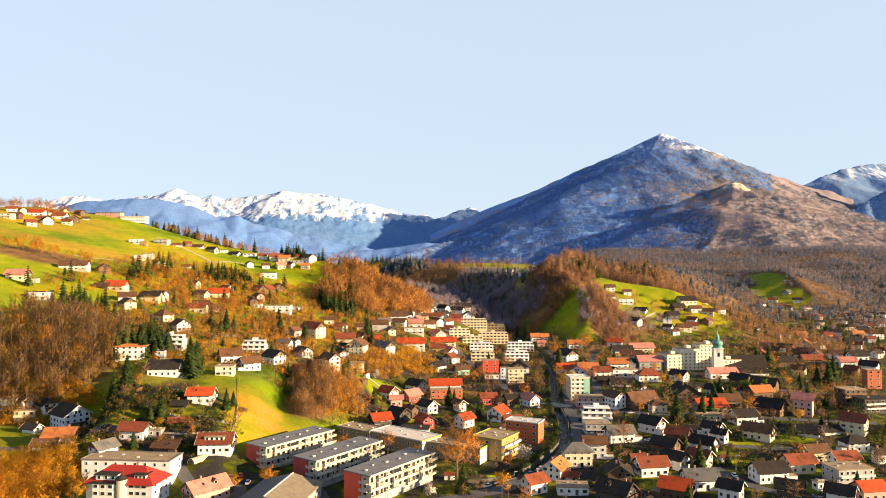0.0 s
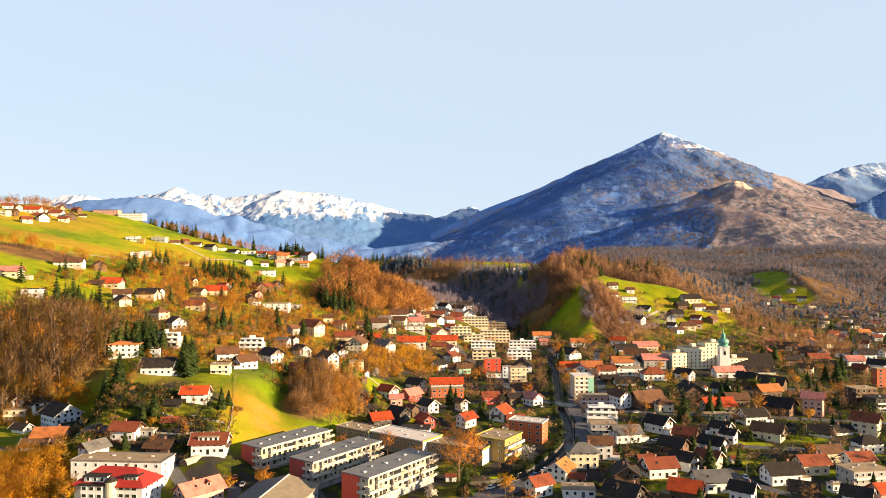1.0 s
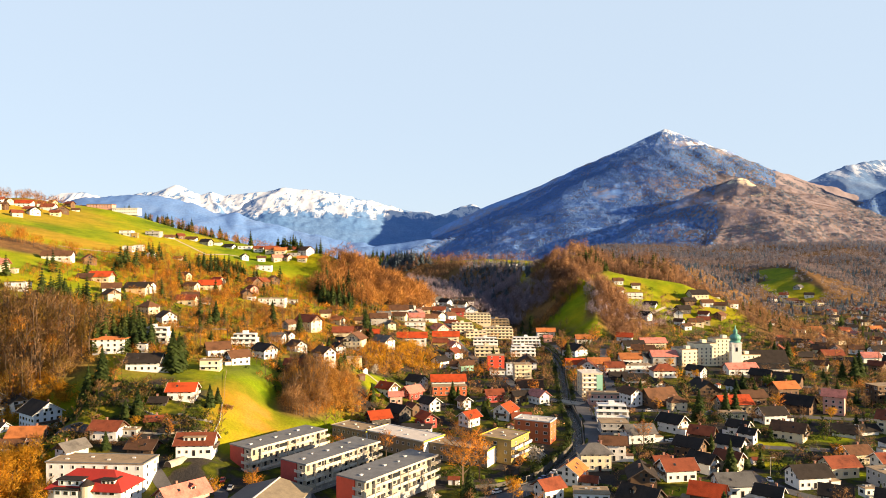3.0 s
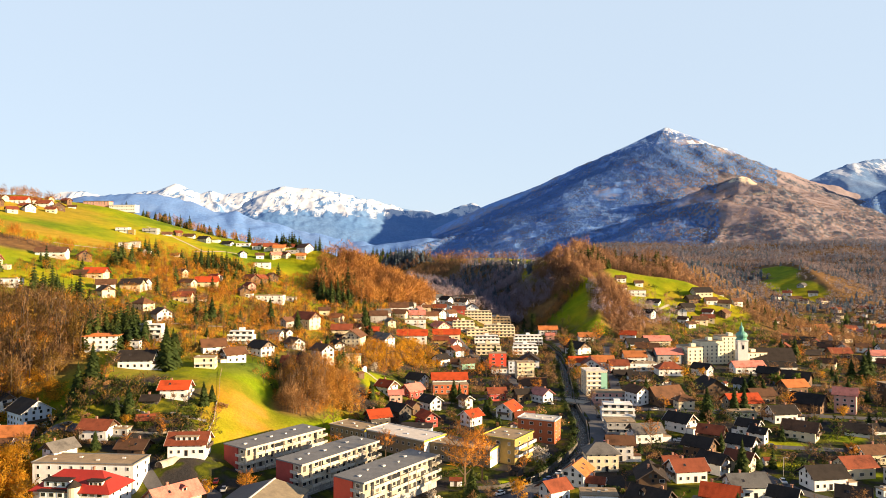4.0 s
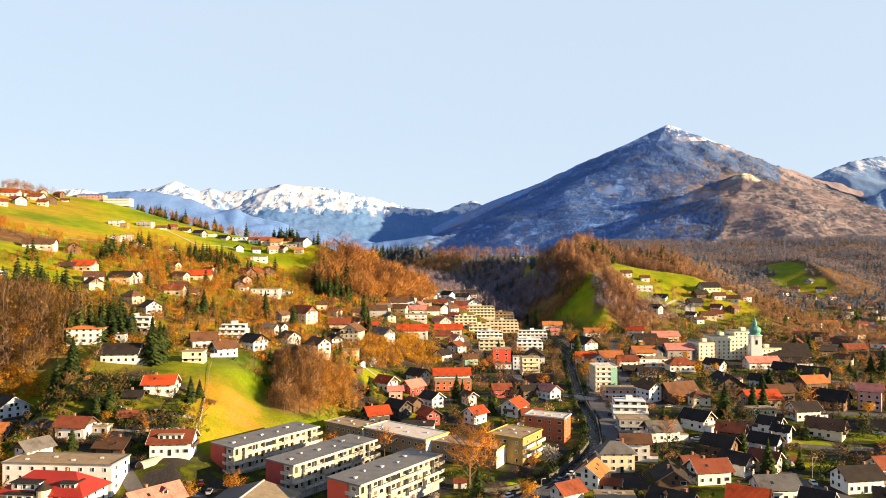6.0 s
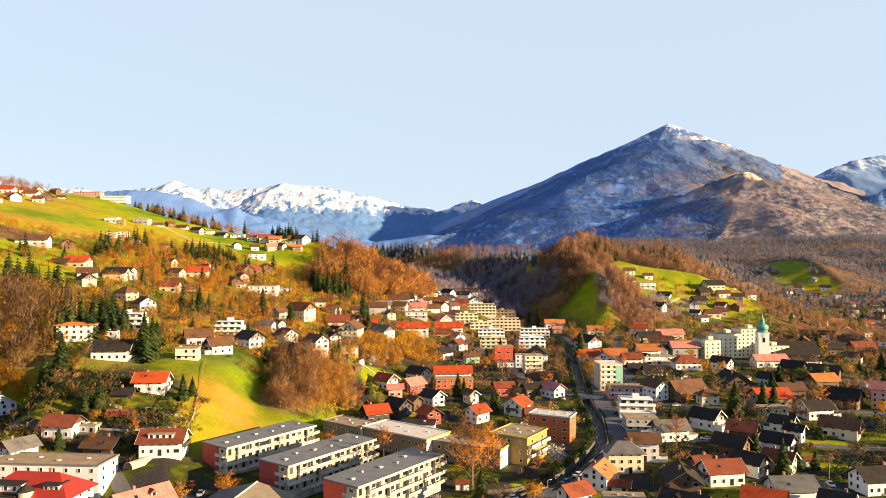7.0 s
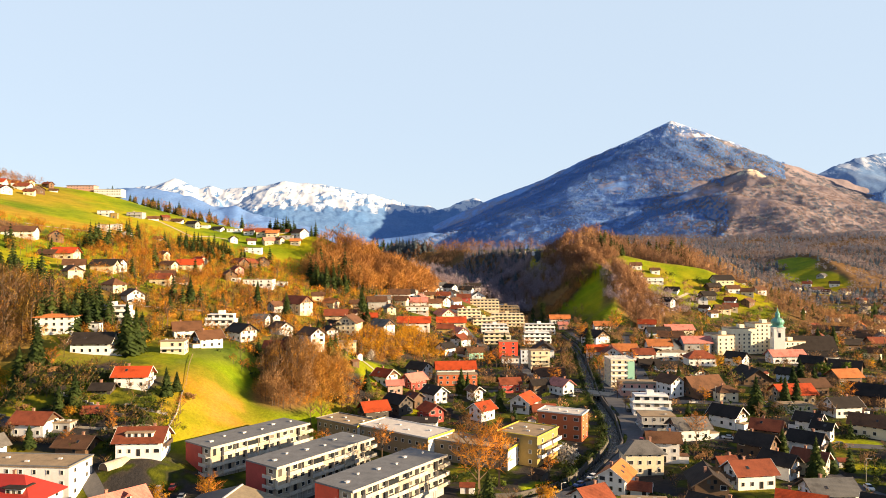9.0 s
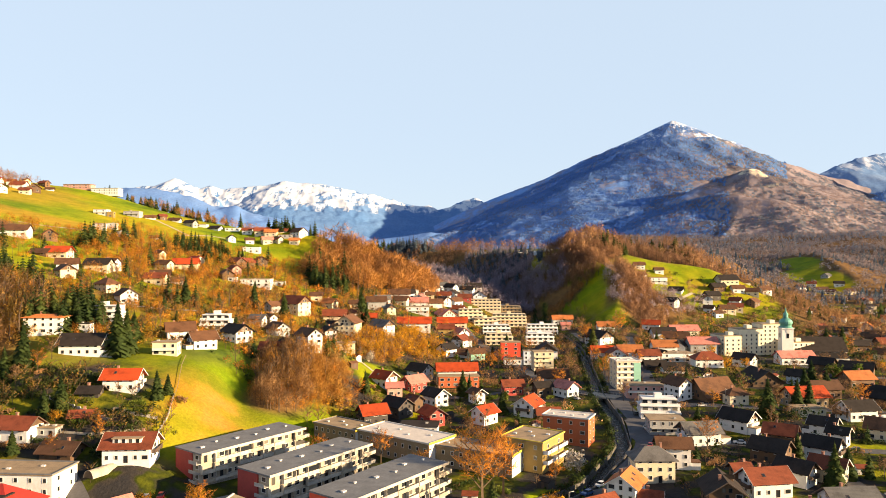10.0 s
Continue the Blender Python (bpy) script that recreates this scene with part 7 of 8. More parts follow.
# ---- woods ----
def wood(label, kind, oval, count, seed, crown=None, size=(0.75, 1.25), height=None):
    protos = {"bare": WOOD_BARE + MID_BARE, "mid": MID_BARE, "far_bare": FAR_BARE, "conifer": WOOD_CONIFER, "tiny_bare": TINY_BARE, "tiny_conifer": TINY_CONIFER, "bush": FULL_BUSH}[kind]
    crown = crown or {"bare": TWIGS, "mid": TWIGS, "far_bare": FLANK_TWIGS, "conifer": NEEDLES, "tiny_bare": GREY_TWIGS, "tiny_conifer": NEEDLES, "bush": FRESH}[kind]
    p = oval_places(*oval, 0, count, seed)
    return scatter("wood", label, protos, p[meadow_mask(p[:, 0], p[:, 1]) < 0.5], [BARK, crown], seed, "woodland", size)


wood("leafless orange-brown beech wood on the slope", "bare", (-220, 408, 38, 48), 25, 101, size=(0.7, 1.3))
wood("ivy-grown olive-brown trees of the beech wood", "bare", (-220, 402, 40, 46), 190, 180, OLIVE_TWIGS, (0.7, 1.2))
wood("grey-brown trunks of the beech wood on the slope", "bare", (-218, 402, 40, 44), 160, 139, GREY_TWIGS)
wood("olive scrub and ivy under the beech wood", "bush", (-216, 392, 40, 34), 240, 170, OLIVE_TWIGS, (0.40, 1.10))
wood("orange undergrowth along the foot of the beech wood", "mid", (-212, 368, 36, 12), 110, 171, GOLD, (0.3, 0.55))
wood("golden bushes along the foot of the beech wood", "bush", (-210, 366, 38, 13), 150, 208, GOLD, (0.5, 1.1))
wood("dark spruces at the edge of the beech wood", "conifer", (-172, 418, 16, 26), 60, 102, size=(0.6, 0.95))
wood("dark spruces above the beech wood", "conifer", (-238, 470, 24, 20), 30, 147, size=(0.6, 0.95))
wood("orange-brown bare wood on the hill's steep flank", "far_bare", (-85, 770, 66, 84), 760, 103)
wood("orange-brown bare wood running down to the gorge", "far_bare", (-42, 785, 36, 44), 240, 134)
wood("orange-brown bare wood on the gorge's edge", "far_bare", (-28, 800, 30, 44), 150, 148, size=(0.5, 0.9))
wood("orange-brown bare wood on the hill's end", "far_bare", (-20, 755, 22, 34), 90, 135, size=(0.5, 0.9))
# Gorge trees use haze-tinted twigs and needles, lightened against the shade.
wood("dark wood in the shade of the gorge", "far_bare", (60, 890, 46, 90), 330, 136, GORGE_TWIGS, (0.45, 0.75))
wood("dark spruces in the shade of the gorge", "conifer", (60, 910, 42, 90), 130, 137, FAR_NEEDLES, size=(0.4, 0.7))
edge = np.random.default_rng(174)
scatter("wood", "sunlit row of bare trees along the shaded meadow", FAR_BARE, [(108 + 42 * k / 60 + edge.normal() * 1.6, 768 + 36 * k / 60 + edge.normal() * 2.5) for k in range(60)], [BARK, FLANK_TWIGS], 174, "woodland", (0.4, 0.7))
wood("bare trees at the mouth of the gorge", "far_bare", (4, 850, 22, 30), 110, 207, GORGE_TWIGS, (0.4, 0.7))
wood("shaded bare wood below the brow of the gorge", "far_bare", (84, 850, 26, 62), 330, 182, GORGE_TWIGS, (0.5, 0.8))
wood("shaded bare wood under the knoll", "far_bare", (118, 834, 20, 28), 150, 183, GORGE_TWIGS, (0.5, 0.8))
wood("brown thicket beside the shaded meadow", "far_bare", (181, 730, 14, 42), 190, 188, KNOLL_TWIGS, (0.4, 0.7))
wood("russet bare trees on the bank below the knoll", "far_bare", (192, 742, 20, 34), 210, 181, KNOLL_TWIGS, (0.4, 0.7))
wood("bare trees on the knoll's steep flank", "far_bare", (190, 774, 14, 30), 120, 138, KNOLL_TWIGS)
wood("dark green spruces on the hill's flank", "conifer", (-96, 725, 26, 38), 85, 104)
wood("dark spruces at the foot of the hill's flank", "conifer", (-88, 672, 17, 22), 48, 209, size=(0.6, 0.95))
wood("spruces along the brow of the hill", "conifer", (-150, 880, 45, 20), 30, 105)
wood("dense clump of bare golden-brown trees on a grassy nose", "mid", (-58, 401, 20, 19), 190, 106, CLUMP_TWIGS, (0.46, 0.72))
wood("bare trees at the lower edge of the clump", "mid", (-65, 381, 11, 14), 70, 194, GREY_TWIGS, (0.55, 0.85))
wood("undergrowth at the lower edge of the clump", "mid", (-66, 382, 14, 14), 80, 195, TWIGS, (0.2, 0.4))
wood("grey-brown trees within the clump on the nose", "bare", (-68, 398, 13, 18), 90, 172, GREY_TWIGS, (0.55, 0.8))
wood("brown undergrowth of the clump on the nose", "mid", (-55, 396, 20, 20), 90, 173, TWIGS, (0.25, 0.42))
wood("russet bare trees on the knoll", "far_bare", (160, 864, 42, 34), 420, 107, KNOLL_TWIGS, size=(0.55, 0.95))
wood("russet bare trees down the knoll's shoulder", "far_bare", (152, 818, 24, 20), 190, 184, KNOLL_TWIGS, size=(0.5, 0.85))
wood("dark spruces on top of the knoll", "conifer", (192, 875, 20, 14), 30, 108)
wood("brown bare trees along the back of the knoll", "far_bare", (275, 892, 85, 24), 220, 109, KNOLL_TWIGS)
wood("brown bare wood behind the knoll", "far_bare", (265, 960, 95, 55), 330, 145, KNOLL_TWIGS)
wood("spruces behind the knoll", "conifer", (265, 970, 95, 55), 60, 146)
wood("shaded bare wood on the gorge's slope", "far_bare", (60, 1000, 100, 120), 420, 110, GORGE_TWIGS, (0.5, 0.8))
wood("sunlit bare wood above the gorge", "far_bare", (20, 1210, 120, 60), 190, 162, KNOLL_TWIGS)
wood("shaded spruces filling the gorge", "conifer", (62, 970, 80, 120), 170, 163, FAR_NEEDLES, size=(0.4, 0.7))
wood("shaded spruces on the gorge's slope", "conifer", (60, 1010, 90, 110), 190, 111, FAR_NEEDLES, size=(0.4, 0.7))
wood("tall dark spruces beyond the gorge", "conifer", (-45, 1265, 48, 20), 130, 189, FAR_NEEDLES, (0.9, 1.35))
wood("spruce wood on the low ridge up the valley", "conifer", (-70, 1490, 130, 60), 190, 112)
wood("bare wood on the low ridge up the valley", "far_bare", (-20, 1470, 190, 80), 210, 113, KNOLL_TWIGS)
wood("bare wood at the edge of the plateau", "far_bare", (80, 1160, 220, 45), 130, 114, KNOLL_TWIGS)
wood("bare thicket on the knoll's foot", "far_bare", (190, 752, 60, 34), 130, 115, GORGE_TWIGS, (0.45, 0.8))


def foot_wood(label, protos, crown, count, seed, size, keep, near=1010, far=2250):
    """Woods on the far slope at the mountain's foot, in patches between the meadows."""
    rng = np.random.default_rng(seed)
    a, r = 0.12 + 0.52 * rng.random(count), np.sqrt(near ** 2 + (far ** 2 - near ** 2) * rng.random(count))
    p = np.stack([np.sin(a) * r, np.cos(a) * r], 1)
    p = p[(meadow_mask(p[:, 0], p[:, 1]) < 0.4) & (value_noise(p[:, 0] / 90, p[:, 1] / 90, seed) > keep) & (p[:, 0] > 330)]
    return scatter("wood", label, protos, p, [BARK, crown], seed, "woodland", size)


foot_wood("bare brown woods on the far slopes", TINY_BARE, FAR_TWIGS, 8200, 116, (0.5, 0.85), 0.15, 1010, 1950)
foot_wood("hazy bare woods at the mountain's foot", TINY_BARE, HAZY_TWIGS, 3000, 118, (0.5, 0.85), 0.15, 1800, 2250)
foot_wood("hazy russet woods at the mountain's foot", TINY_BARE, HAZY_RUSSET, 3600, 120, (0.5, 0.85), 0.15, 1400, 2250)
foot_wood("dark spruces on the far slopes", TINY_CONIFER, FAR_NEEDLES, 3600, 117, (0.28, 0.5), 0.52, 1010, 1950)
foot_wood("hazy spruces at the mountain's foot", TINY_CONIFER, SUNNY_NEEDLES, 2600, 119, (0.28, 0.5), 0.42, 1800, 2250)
wood("garden trees round the houses of the valley", "bare", (0, 700, 70, 120), 60, 131, size=(0.4, 0.65))
wood("garden trees between the far houses", "bare", (300, 640, 160, 110), 90, 132, size=(0.4, 0.65))
wood("fruit trees between the hillside houses", "bare", (-230, 690, 70, 70), 45, 133, size=(0.4, 0.6))
wood("bare trees at the foot of the far slope", "far_bare", (388, 800, 42, 150), 200, 118, GREY_TWIGS, (0.5, 0.9))
wood("hedgerow of bare trees across the meadow", "mid", (-350, 628, 50, 14), 60, 119, size=(0.6, 0.95))
wood("dark row of spruces above the houses", "conifer", (-205, 700, 24, 30), 75, 120, size=(0.5, 0.85))
wood("dark garden spruces on the hillside", "conifer", (-256, 640, 14, 36), 14, 121, size=(0.7, 1.0))
wood("russet thicket on the hillside", "bare", (-240, 640, 30, 40), 40, 122, size=(0.4, 0.7))
scatter("garden_trees", "russet trees between the upper hillside houses", MID_BARE, garden_places(-300, -120, 520, 760, 460, 201), [BARK, TWIGS], 201, "trees", (0.4, 0.8))
scatter("garden_trees", "olive trees between the upper hillside houses", MID_BARE, garden_places(-300, -120, 520, 760, 220, 202), [BARK, OLIVE_TWIGS], 202, "trees", (0.4, 0.8))
scatter("garden_trees", "dark conifers between the upper hillside houses", WOOD_CONIFER, garden_places(-300, -130, 500, 740, 34, 203), [BARK, NEEDLES], 203, "trees", (0.5, 0.95))
wood("golden brown scrub on a bank", "bare", (-38, 512, 14, 33), 75, 123, GOLD, size=(0.35, 0.6))
wood("golden bushes on a bank", "bush", (-36, 512, 15, 34), 150, 196, GOLD, (0.50, 1.00))
wood("golden brown scrub on a bank", "bare", (-10, 552, 15, 36), 75, 124, GOLD, size=(0.35, 0.6))
wood("golden bushes on a bank", "bush", (-10, 552, 16, 36), 150, 197, GOLD, (0.50, 1.00))
wood("golden spring thicket beside the houses", "mid", (-170, 278, 24, 26), 130, 125, GOLD, (0.45, 0.85))
wood("golden bushes of the thicket beside the houses", "bush", (-168, 278, 25, 26), 240, 187, GOLD, (0.6, 1.2))
wood("orange-brown thicket beside the houses", "mid", (-172, 276, 26, 24), 30, 184, TWIGS, (0.4, 0.8))
wood("spruces along the hill's skyline", "conifer", (-330, 985, 95, 14), 46, 126, size=(0.6, 0.95))
wood("bare trees along the hill's skyline", "far_bare", (-270, 960, 110, 26), 90, 127, size=(0.5, 0.8))
wood("bare trees among the hilltop houses", "far_bare", (-520, 880, 70, 60), 140, 128, size=(0.5, 0.8))


def mountain_trees(label, height, bearings, reach, count, seed, protos, crown, size, squat, keep=0.42, below=620):
    """Trees of a mountain's woods, flattened by squat to fit the view, on the side that faces the camera, in patches,
    below the tree line.
    """
    rng = np.random.default_rng(seed)
    a, r = bearings[0] + (bearings[1] - bearings[0]) * rng.random(count), np.sqrt(reach[0] ** 2 + (reach[1] ** 2 - reach[0] ** 2) * rng.random(count))
    p = np.stack([np.sin(a) * r, np.cos(a) * r], 1)
    z, behind = height(p[:, 0], p[:, 1]), height(p[:, 0] * 1.012, p[:, 1] * 1.012)
    p = p[(value_noise(p[:, 0] / 150, p[:, 1] / 150, seed) > keep) & (z < below + 80 * value_noise(p[:, 0] / 60, p[:, 1] / 60, 5)) & (z > -10) & (behind > z - 12) & (in_oval(p[:, 0], p[:, 1], *seen_at(1312, 336, 2590)[:2], 80, 34, -20) < 0.5)]
    ob = scatter("wood", label, protos, p, [BARK, crown], seed, "woodland", size)
    v = np.empty(len(ob.data.vertices) * 3, np.float32)
    ob.data.vertices.foreach_get("co", v)
    v = v.reshape(-1, 3)
    g = ground_z(v[:, 0], v[:, 1])
    v[:, 2] = height(v[:, 0], v[:, 1]) + (v[:, 2] - g) * squat
    ob.data.vertices.foreach_set("co", v.ravel())
    return ob


# Shaded left and sunny right flanks get wood colours that even out their light.
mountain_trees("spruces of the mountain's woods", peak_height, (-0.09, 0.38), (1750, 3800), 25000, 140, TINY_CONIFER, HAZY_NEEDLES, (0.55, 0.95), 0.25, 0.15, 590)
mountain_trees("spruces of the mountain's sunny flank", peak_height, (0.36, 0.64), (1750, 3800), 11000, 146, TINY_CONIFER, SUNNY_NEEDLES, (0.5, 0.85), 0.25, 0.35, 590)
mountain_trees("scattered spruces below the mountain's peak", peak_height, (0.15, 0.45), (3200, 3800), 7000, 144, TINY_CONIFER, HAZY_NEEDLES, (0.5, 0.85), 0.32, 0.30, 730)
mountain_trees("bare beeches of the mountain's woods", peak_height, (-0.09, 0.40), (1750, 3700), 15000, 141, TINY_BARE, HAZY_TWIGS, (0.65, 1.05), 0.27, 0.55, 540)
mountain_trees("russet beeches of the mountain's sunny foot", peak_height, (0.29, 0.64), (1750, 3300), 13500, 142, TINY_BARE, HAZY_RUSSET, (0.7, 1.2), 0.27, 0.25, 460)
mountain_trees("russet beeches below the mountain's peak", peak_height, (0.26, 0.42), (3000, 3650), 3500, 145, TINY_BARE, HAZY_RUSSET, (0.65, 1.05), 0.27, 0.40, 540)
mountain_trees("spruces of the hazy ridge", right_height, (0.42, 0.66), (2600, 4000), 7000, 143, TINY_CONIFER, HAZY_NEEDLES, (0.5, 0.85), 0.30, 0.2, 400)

# ---- trees that stand alone ----
for kind, x, y, size in (
    ("tall", 12, 288, 1.0), ("bare", 19, 297, 1.3), ("spruce", 14, 275, 0.75), ("gold", 29, 268, 0.75), ("blossom", 45, 318, 1.25), ("bare", 36, 306, 0.6),
    ("gold", -79, 276, 0.6), ("spruce", -158, 345, 0.95), ("spruce", -153, 348, 1.05), ("spruce", -163, 349, 0.85), ("spruce", -127, 325, 0.7), ("spruce", -131, 322, 0.6),
    ("spruce", -130, 374, 1.25), ("spruce", -128, 378, 1.0), ("spruce", -136, 404, 0.9), ("spruce", -166, 412, 0.9), ("spruce", -147, 500, 1.0), ("spruce", -95, 525, 1.0), ("spruce", -116, 535, 0.9),
    ("spruce", -53, 580, 1.2), ("spruce", -52, 560, 1.0), ("spruce", 138, 382, 1.0), ("spruce", 158, 396.5, 0.75), ("spruce", 163, 396, 0.8), ("spruce", 176, 425, 0.9), ("spruce", 181, 428, 1.0), ("spruce", 186, 424, 0.85),
    ("spruce", 290, 500, 1.15), ("spruce", 296, 505, 1.2), ("spruce", 283, 503, 1.0), ("spruce", 286, 584, 1.2), ("spruce", 280, 594, 1.0), ("bare", 291, 590, 1.0),
    ("spruce", 104, 560, 1.1), ("bare", 107, 602, 1.0), ("bare", 112, 615, 1.0), ("bare", 140, 640, 1.15), ("bare", 146, 650, 1.2), ("bare", 36, 505, 0.9), ("bare", 42, 498, 0.8),
    ("bare", 30, 498, 0.8), ("bare", 118, 505, 0.7), ("spruce", 12, 432, 0.75), ("spruce", 15, 428, 0.6), ("spruce", 28, 398, 0.7), ("bare", 98, 344, 0.9), ("bare", 60, 440, 0.8),
    ("bare", -6, 306, 0.8), ("bare", -20, 330, 0.8), ("bare", -42, 332, 0.7), ("gold", -68, 284, 0.6), ("bare", -66, 280, 0.7), ("bare", 93, 480, 0.8), ("fresh", 97, 500, 1.2),
    ("bare", 96, 520, 0.9), ("grey", 95, 460, 0.7), ("blossom", -36, 470, 0.9), ("blossom", 0, 270, 0.7), ("spruce", 120, 300, 0.75), ("spruce", 130, 310, 0.7), ("spruce", 124, 330, 0.6),
    ("grey", -150, 338, 0.45), ("grey", -150, 362, 0.7), ("bare", -166, 372, 0.7), ("bare", -120, 306, 0.5), ("spruce", -132, 306, 0.5), ("grey", -140, 309, 0.5), ("fresh", -116, 304, 0.55), ("gold", -125, 318, 0.4), ("spruce", -98, 343, 0.5),
    ("grey", -112, 334, 0.4), ("grey", -107, 338, 0.35), ("spruce", -100, 338, 0.6), ("bare", -146, 345, 0.6), ("bare", -112, 318, 0.5), ("bare", -92, 330, 0.5), ("bare", -108, 312, 0.5),
    ("gold", -148, 268, 0.75), ("gold", -158, 275, 0.75), ("gold", -140, 275, 0.7), ("gold", -170, 268, 0.9), ("gold", -135, 262, 0.8), ("bare", 185, 395, 0.8),
    ("bare", 250, 430, 0.9), ("bare", 262, 436, 0.9), ("spruce", 232, 420, 0.9), ("fresh", 228, 470, 1.3), ("fresh", 218, 474, 1.2),
):
    tree(kind, x, y, size)

rng = np.random.default_rng(7)
spots = [(-60, 330, 250, 620, 130), (-215, -60, 390, 640, 70)]
for x0, x1, y0, y1, count in spots:
    done = 0
    for _ in range(count * 8):
        x, y = x0 + (x1 - x0) * rng.random(), y0 + (y1 - y0) * rng.random()
        if done >= count:
            break
        if any((x - hx) ** 2 + (y - hy) ** 2 < (hr + 2.2) ** 2 for hx, hy, hr in HOMES) or abs(float(-crest(np.array(x), np.array(y), RIVER, 1.0))) < 8:
            continue
        kind = ("bare", "grey", "grey", "grey", "grey", "spruce", "fresh", "gold")[int(rng.integers(8))]
        tree(kind, x, y, 0.4 + 0.35 * rng.random())
        HOMES.append((x, y, 2.0))
        done += 1


scatter("garden_shrubs", "green and yellowish shrubs and hedges of the gardens", GARDEN_BUSH, garden_places(-70, 330, 250, 640, 900, 150), [BARK, FRESH], 150, "shrubs", (0.4, 1.1))
scatter("garden_shrubs", "dark evergreen shrubs of the gardens", GARDEN_BUSH, garden_places(-70, 330, 250, 640, 1500, 151), [BARK, NEEDLES], 151, "shrubs", (0.4, 1.2))
scatter("garden_shrubs", "brown leafless shrubs of the gardens", TWIGGY_BUSH, garden_places(-70, 330, 250, 640, 1100, 152), [BARK, GREY_TWIGS], 152, "shrubs", (0.5, 1.3))
scatter("garden_shrubs", "russet shrubs between the hillside houses", TWIGGY_BUSH, garden_places(-230, -60, 390, 660, 800, 153), [BARK, TWIGS], 153, "shrubs", (0.7, 1.7))
scatter("garden_shrubs", "green shrubs between the hillside houses", GARDEN_BUSH, garden_places(-230, -60, 390, 660, 420, 154), [BARK, NEEDLES], 154, "shrubs", (0.6, 1.6))
scatter("garden_trees", "small bare fruit trees of the gardens", MID_BARE, garden_places(-70, 340, 255, 700, 420, 155), [BARK, GREY_TWIGS], 155, "trees", (0.28, 0.5))
scatter("garden_trees", "grey-brown bare trees between the houses", WOOD_BARE, garden_places(-70, 340, 255, 700, 420, 156), [BARK, GREY_TWIGS], 156, "trees", (0.28, 0.5))
scatter("garden_trees", "small dark conifers between the houses", WOOD_CONIFER, garden_places(-70, 340, 255, 700, 200, 157), [BARK, NEEDLES], 157, "trees", (0.2, 0.5))
scatter("garden_trees", "bare trees between the hillside houses", MID_BARE, garden_places(-230, -40, 390, 700, 460, 158), [BARK, TWIGS], 158, "trees", (0.3, 0.62))
scatter("garden_trees", "grey-brown trees between the hillside houses", WOOD_BARE, garden_places(-230, -40, 390, 700, 420, 175), [BARK, GREY_TWIGS], 175, "trees", (0.35, 0.65))
scatter("garden_trees", "bare trees between the houses up the valley", FAR_BARE, garden_places(-60, 140, 450, 780, 400, 176), [BARK, GREY_TWIGS], 176, "trees", (0.3, 0.55))
scatter("garden_trees", "dark conifers between the hillside houses", WOOD_CONIFER, garden_places(-230, -50, 390, 700, 36, 159), [BARK, NEEDLES], 159, "trees", (0.35, 0.9))
scatter("garden_trees", "bare trees between the far gardens and meadows", FAR_BARE, garden_places(330, 620, 640, 960, 420, 177), [BARK, GREY_TWIGS], 177, "trees", (0.35, 0.7))
scatter("garden_trees", "dark conifers between the far gardens", TINY_CONIFER, garden_places(330, 620, 640, 960, 90, 178), [BARK, NEEDLES], 178, "trees", (0.3, 0.6))
scatter("garden_shrubs", "brown scrub between the houses up the valley", TWIGGY_BUSH, garden_places(-60, 110, 470, 780, 800, 183), [BARK, TWIGS], 183, "shrubs", (0.6, 1.6))
scatter("garden_trees", "dense bare trees between the houses across the river", FAR_BARE, garden_places(90, 340, 380, 700, 420, 185), [BARK, GREY_TWIGS], 185, "trees", (0.28, 0.5))
scatter("garden_trees", "rounded dark evergreens between the houses across the river", FULL_BUSH, garden_places(90, 340, 300, 700, 260, 186), [BARK, NEEDLES], 186, "trees", (0.80, 1.60))
scatter("garden_shrubs", "brown bushes on the knoll's meadow", FULL_BUSH, garden_places(205, 350, 715, 815, 150, 204), [BARK, KNOLL_TWIGS], 204, "shrubs", (0.5, 1.2))
scatter("garden_trees", "bare trees round the knoll's houses", FAR_BARE, garden_places(205, 350, 715, 820, 70, 205), [BARK, KNOLL_TWIGS], 205, "trees", (0.3, 0.6))
scatter("garden_shrubs", "dark evergreens round the knoll's houses", FULL_BUSH, garden_places(205, 350, 720, 830, 60, 206), [BARK, NEEDLES], 206, "shrubs", (0.5, 1.3))
scatter("garden_shrubs", "golden orange bushes between the hillside houses", FULL_BUSH, garden_places(-235, -40, 385, 700, 300, 190), [BARK, TWIGS], 190, "shrubs", (0.55, 1.10))
scatter("garden_shrubs", "golden yellow bushes between the hillside houses", FULL_BUSH, garden_places(-300, -40, 385, 740, 330, 191), [BARK, GOLD], 191, "shrubs", (0.50, 1.00))
scatter("garden_shrubs", "olive bushes between the hillside houses", FULL_BUSH, garden_places(-235, -40, 385, 700, 360, 192), [BARK, OLIVE_TWIGS], 192, "shrubs", (0.50, 1.20))
scatter("garden_shrubs", "brown bushes between the houses of the valley", FULL_BUSH, garden_places(-60, 340, 300, 720, 620, 193), [BARK, GREY_TWIGS], 193, "shrubs", (0.45, 1.10))
bank = np.random.default_rng(9)
rows = [(x + s * (6.0 + 4.0 * bank.random()), y + 30 * k / 8 + 6 * bank.random()) for x, y, _ in RIVER[11:15] for k in range(8) for s in (-1, 1)]
banks = [(x0 + (x1 - x0) * (k + bank.random()) / 16 + s * (3.8 + 1.5 * bank.random()), y0 + (y1 - y0) * (k + 0.5) / 16) for (x0, y0, _), (x1, y1, _) in zip(RIVER, RIVER[1:]) for k in range(16) for s in ((-1,) if y0 < 428 else (-1, 1))]
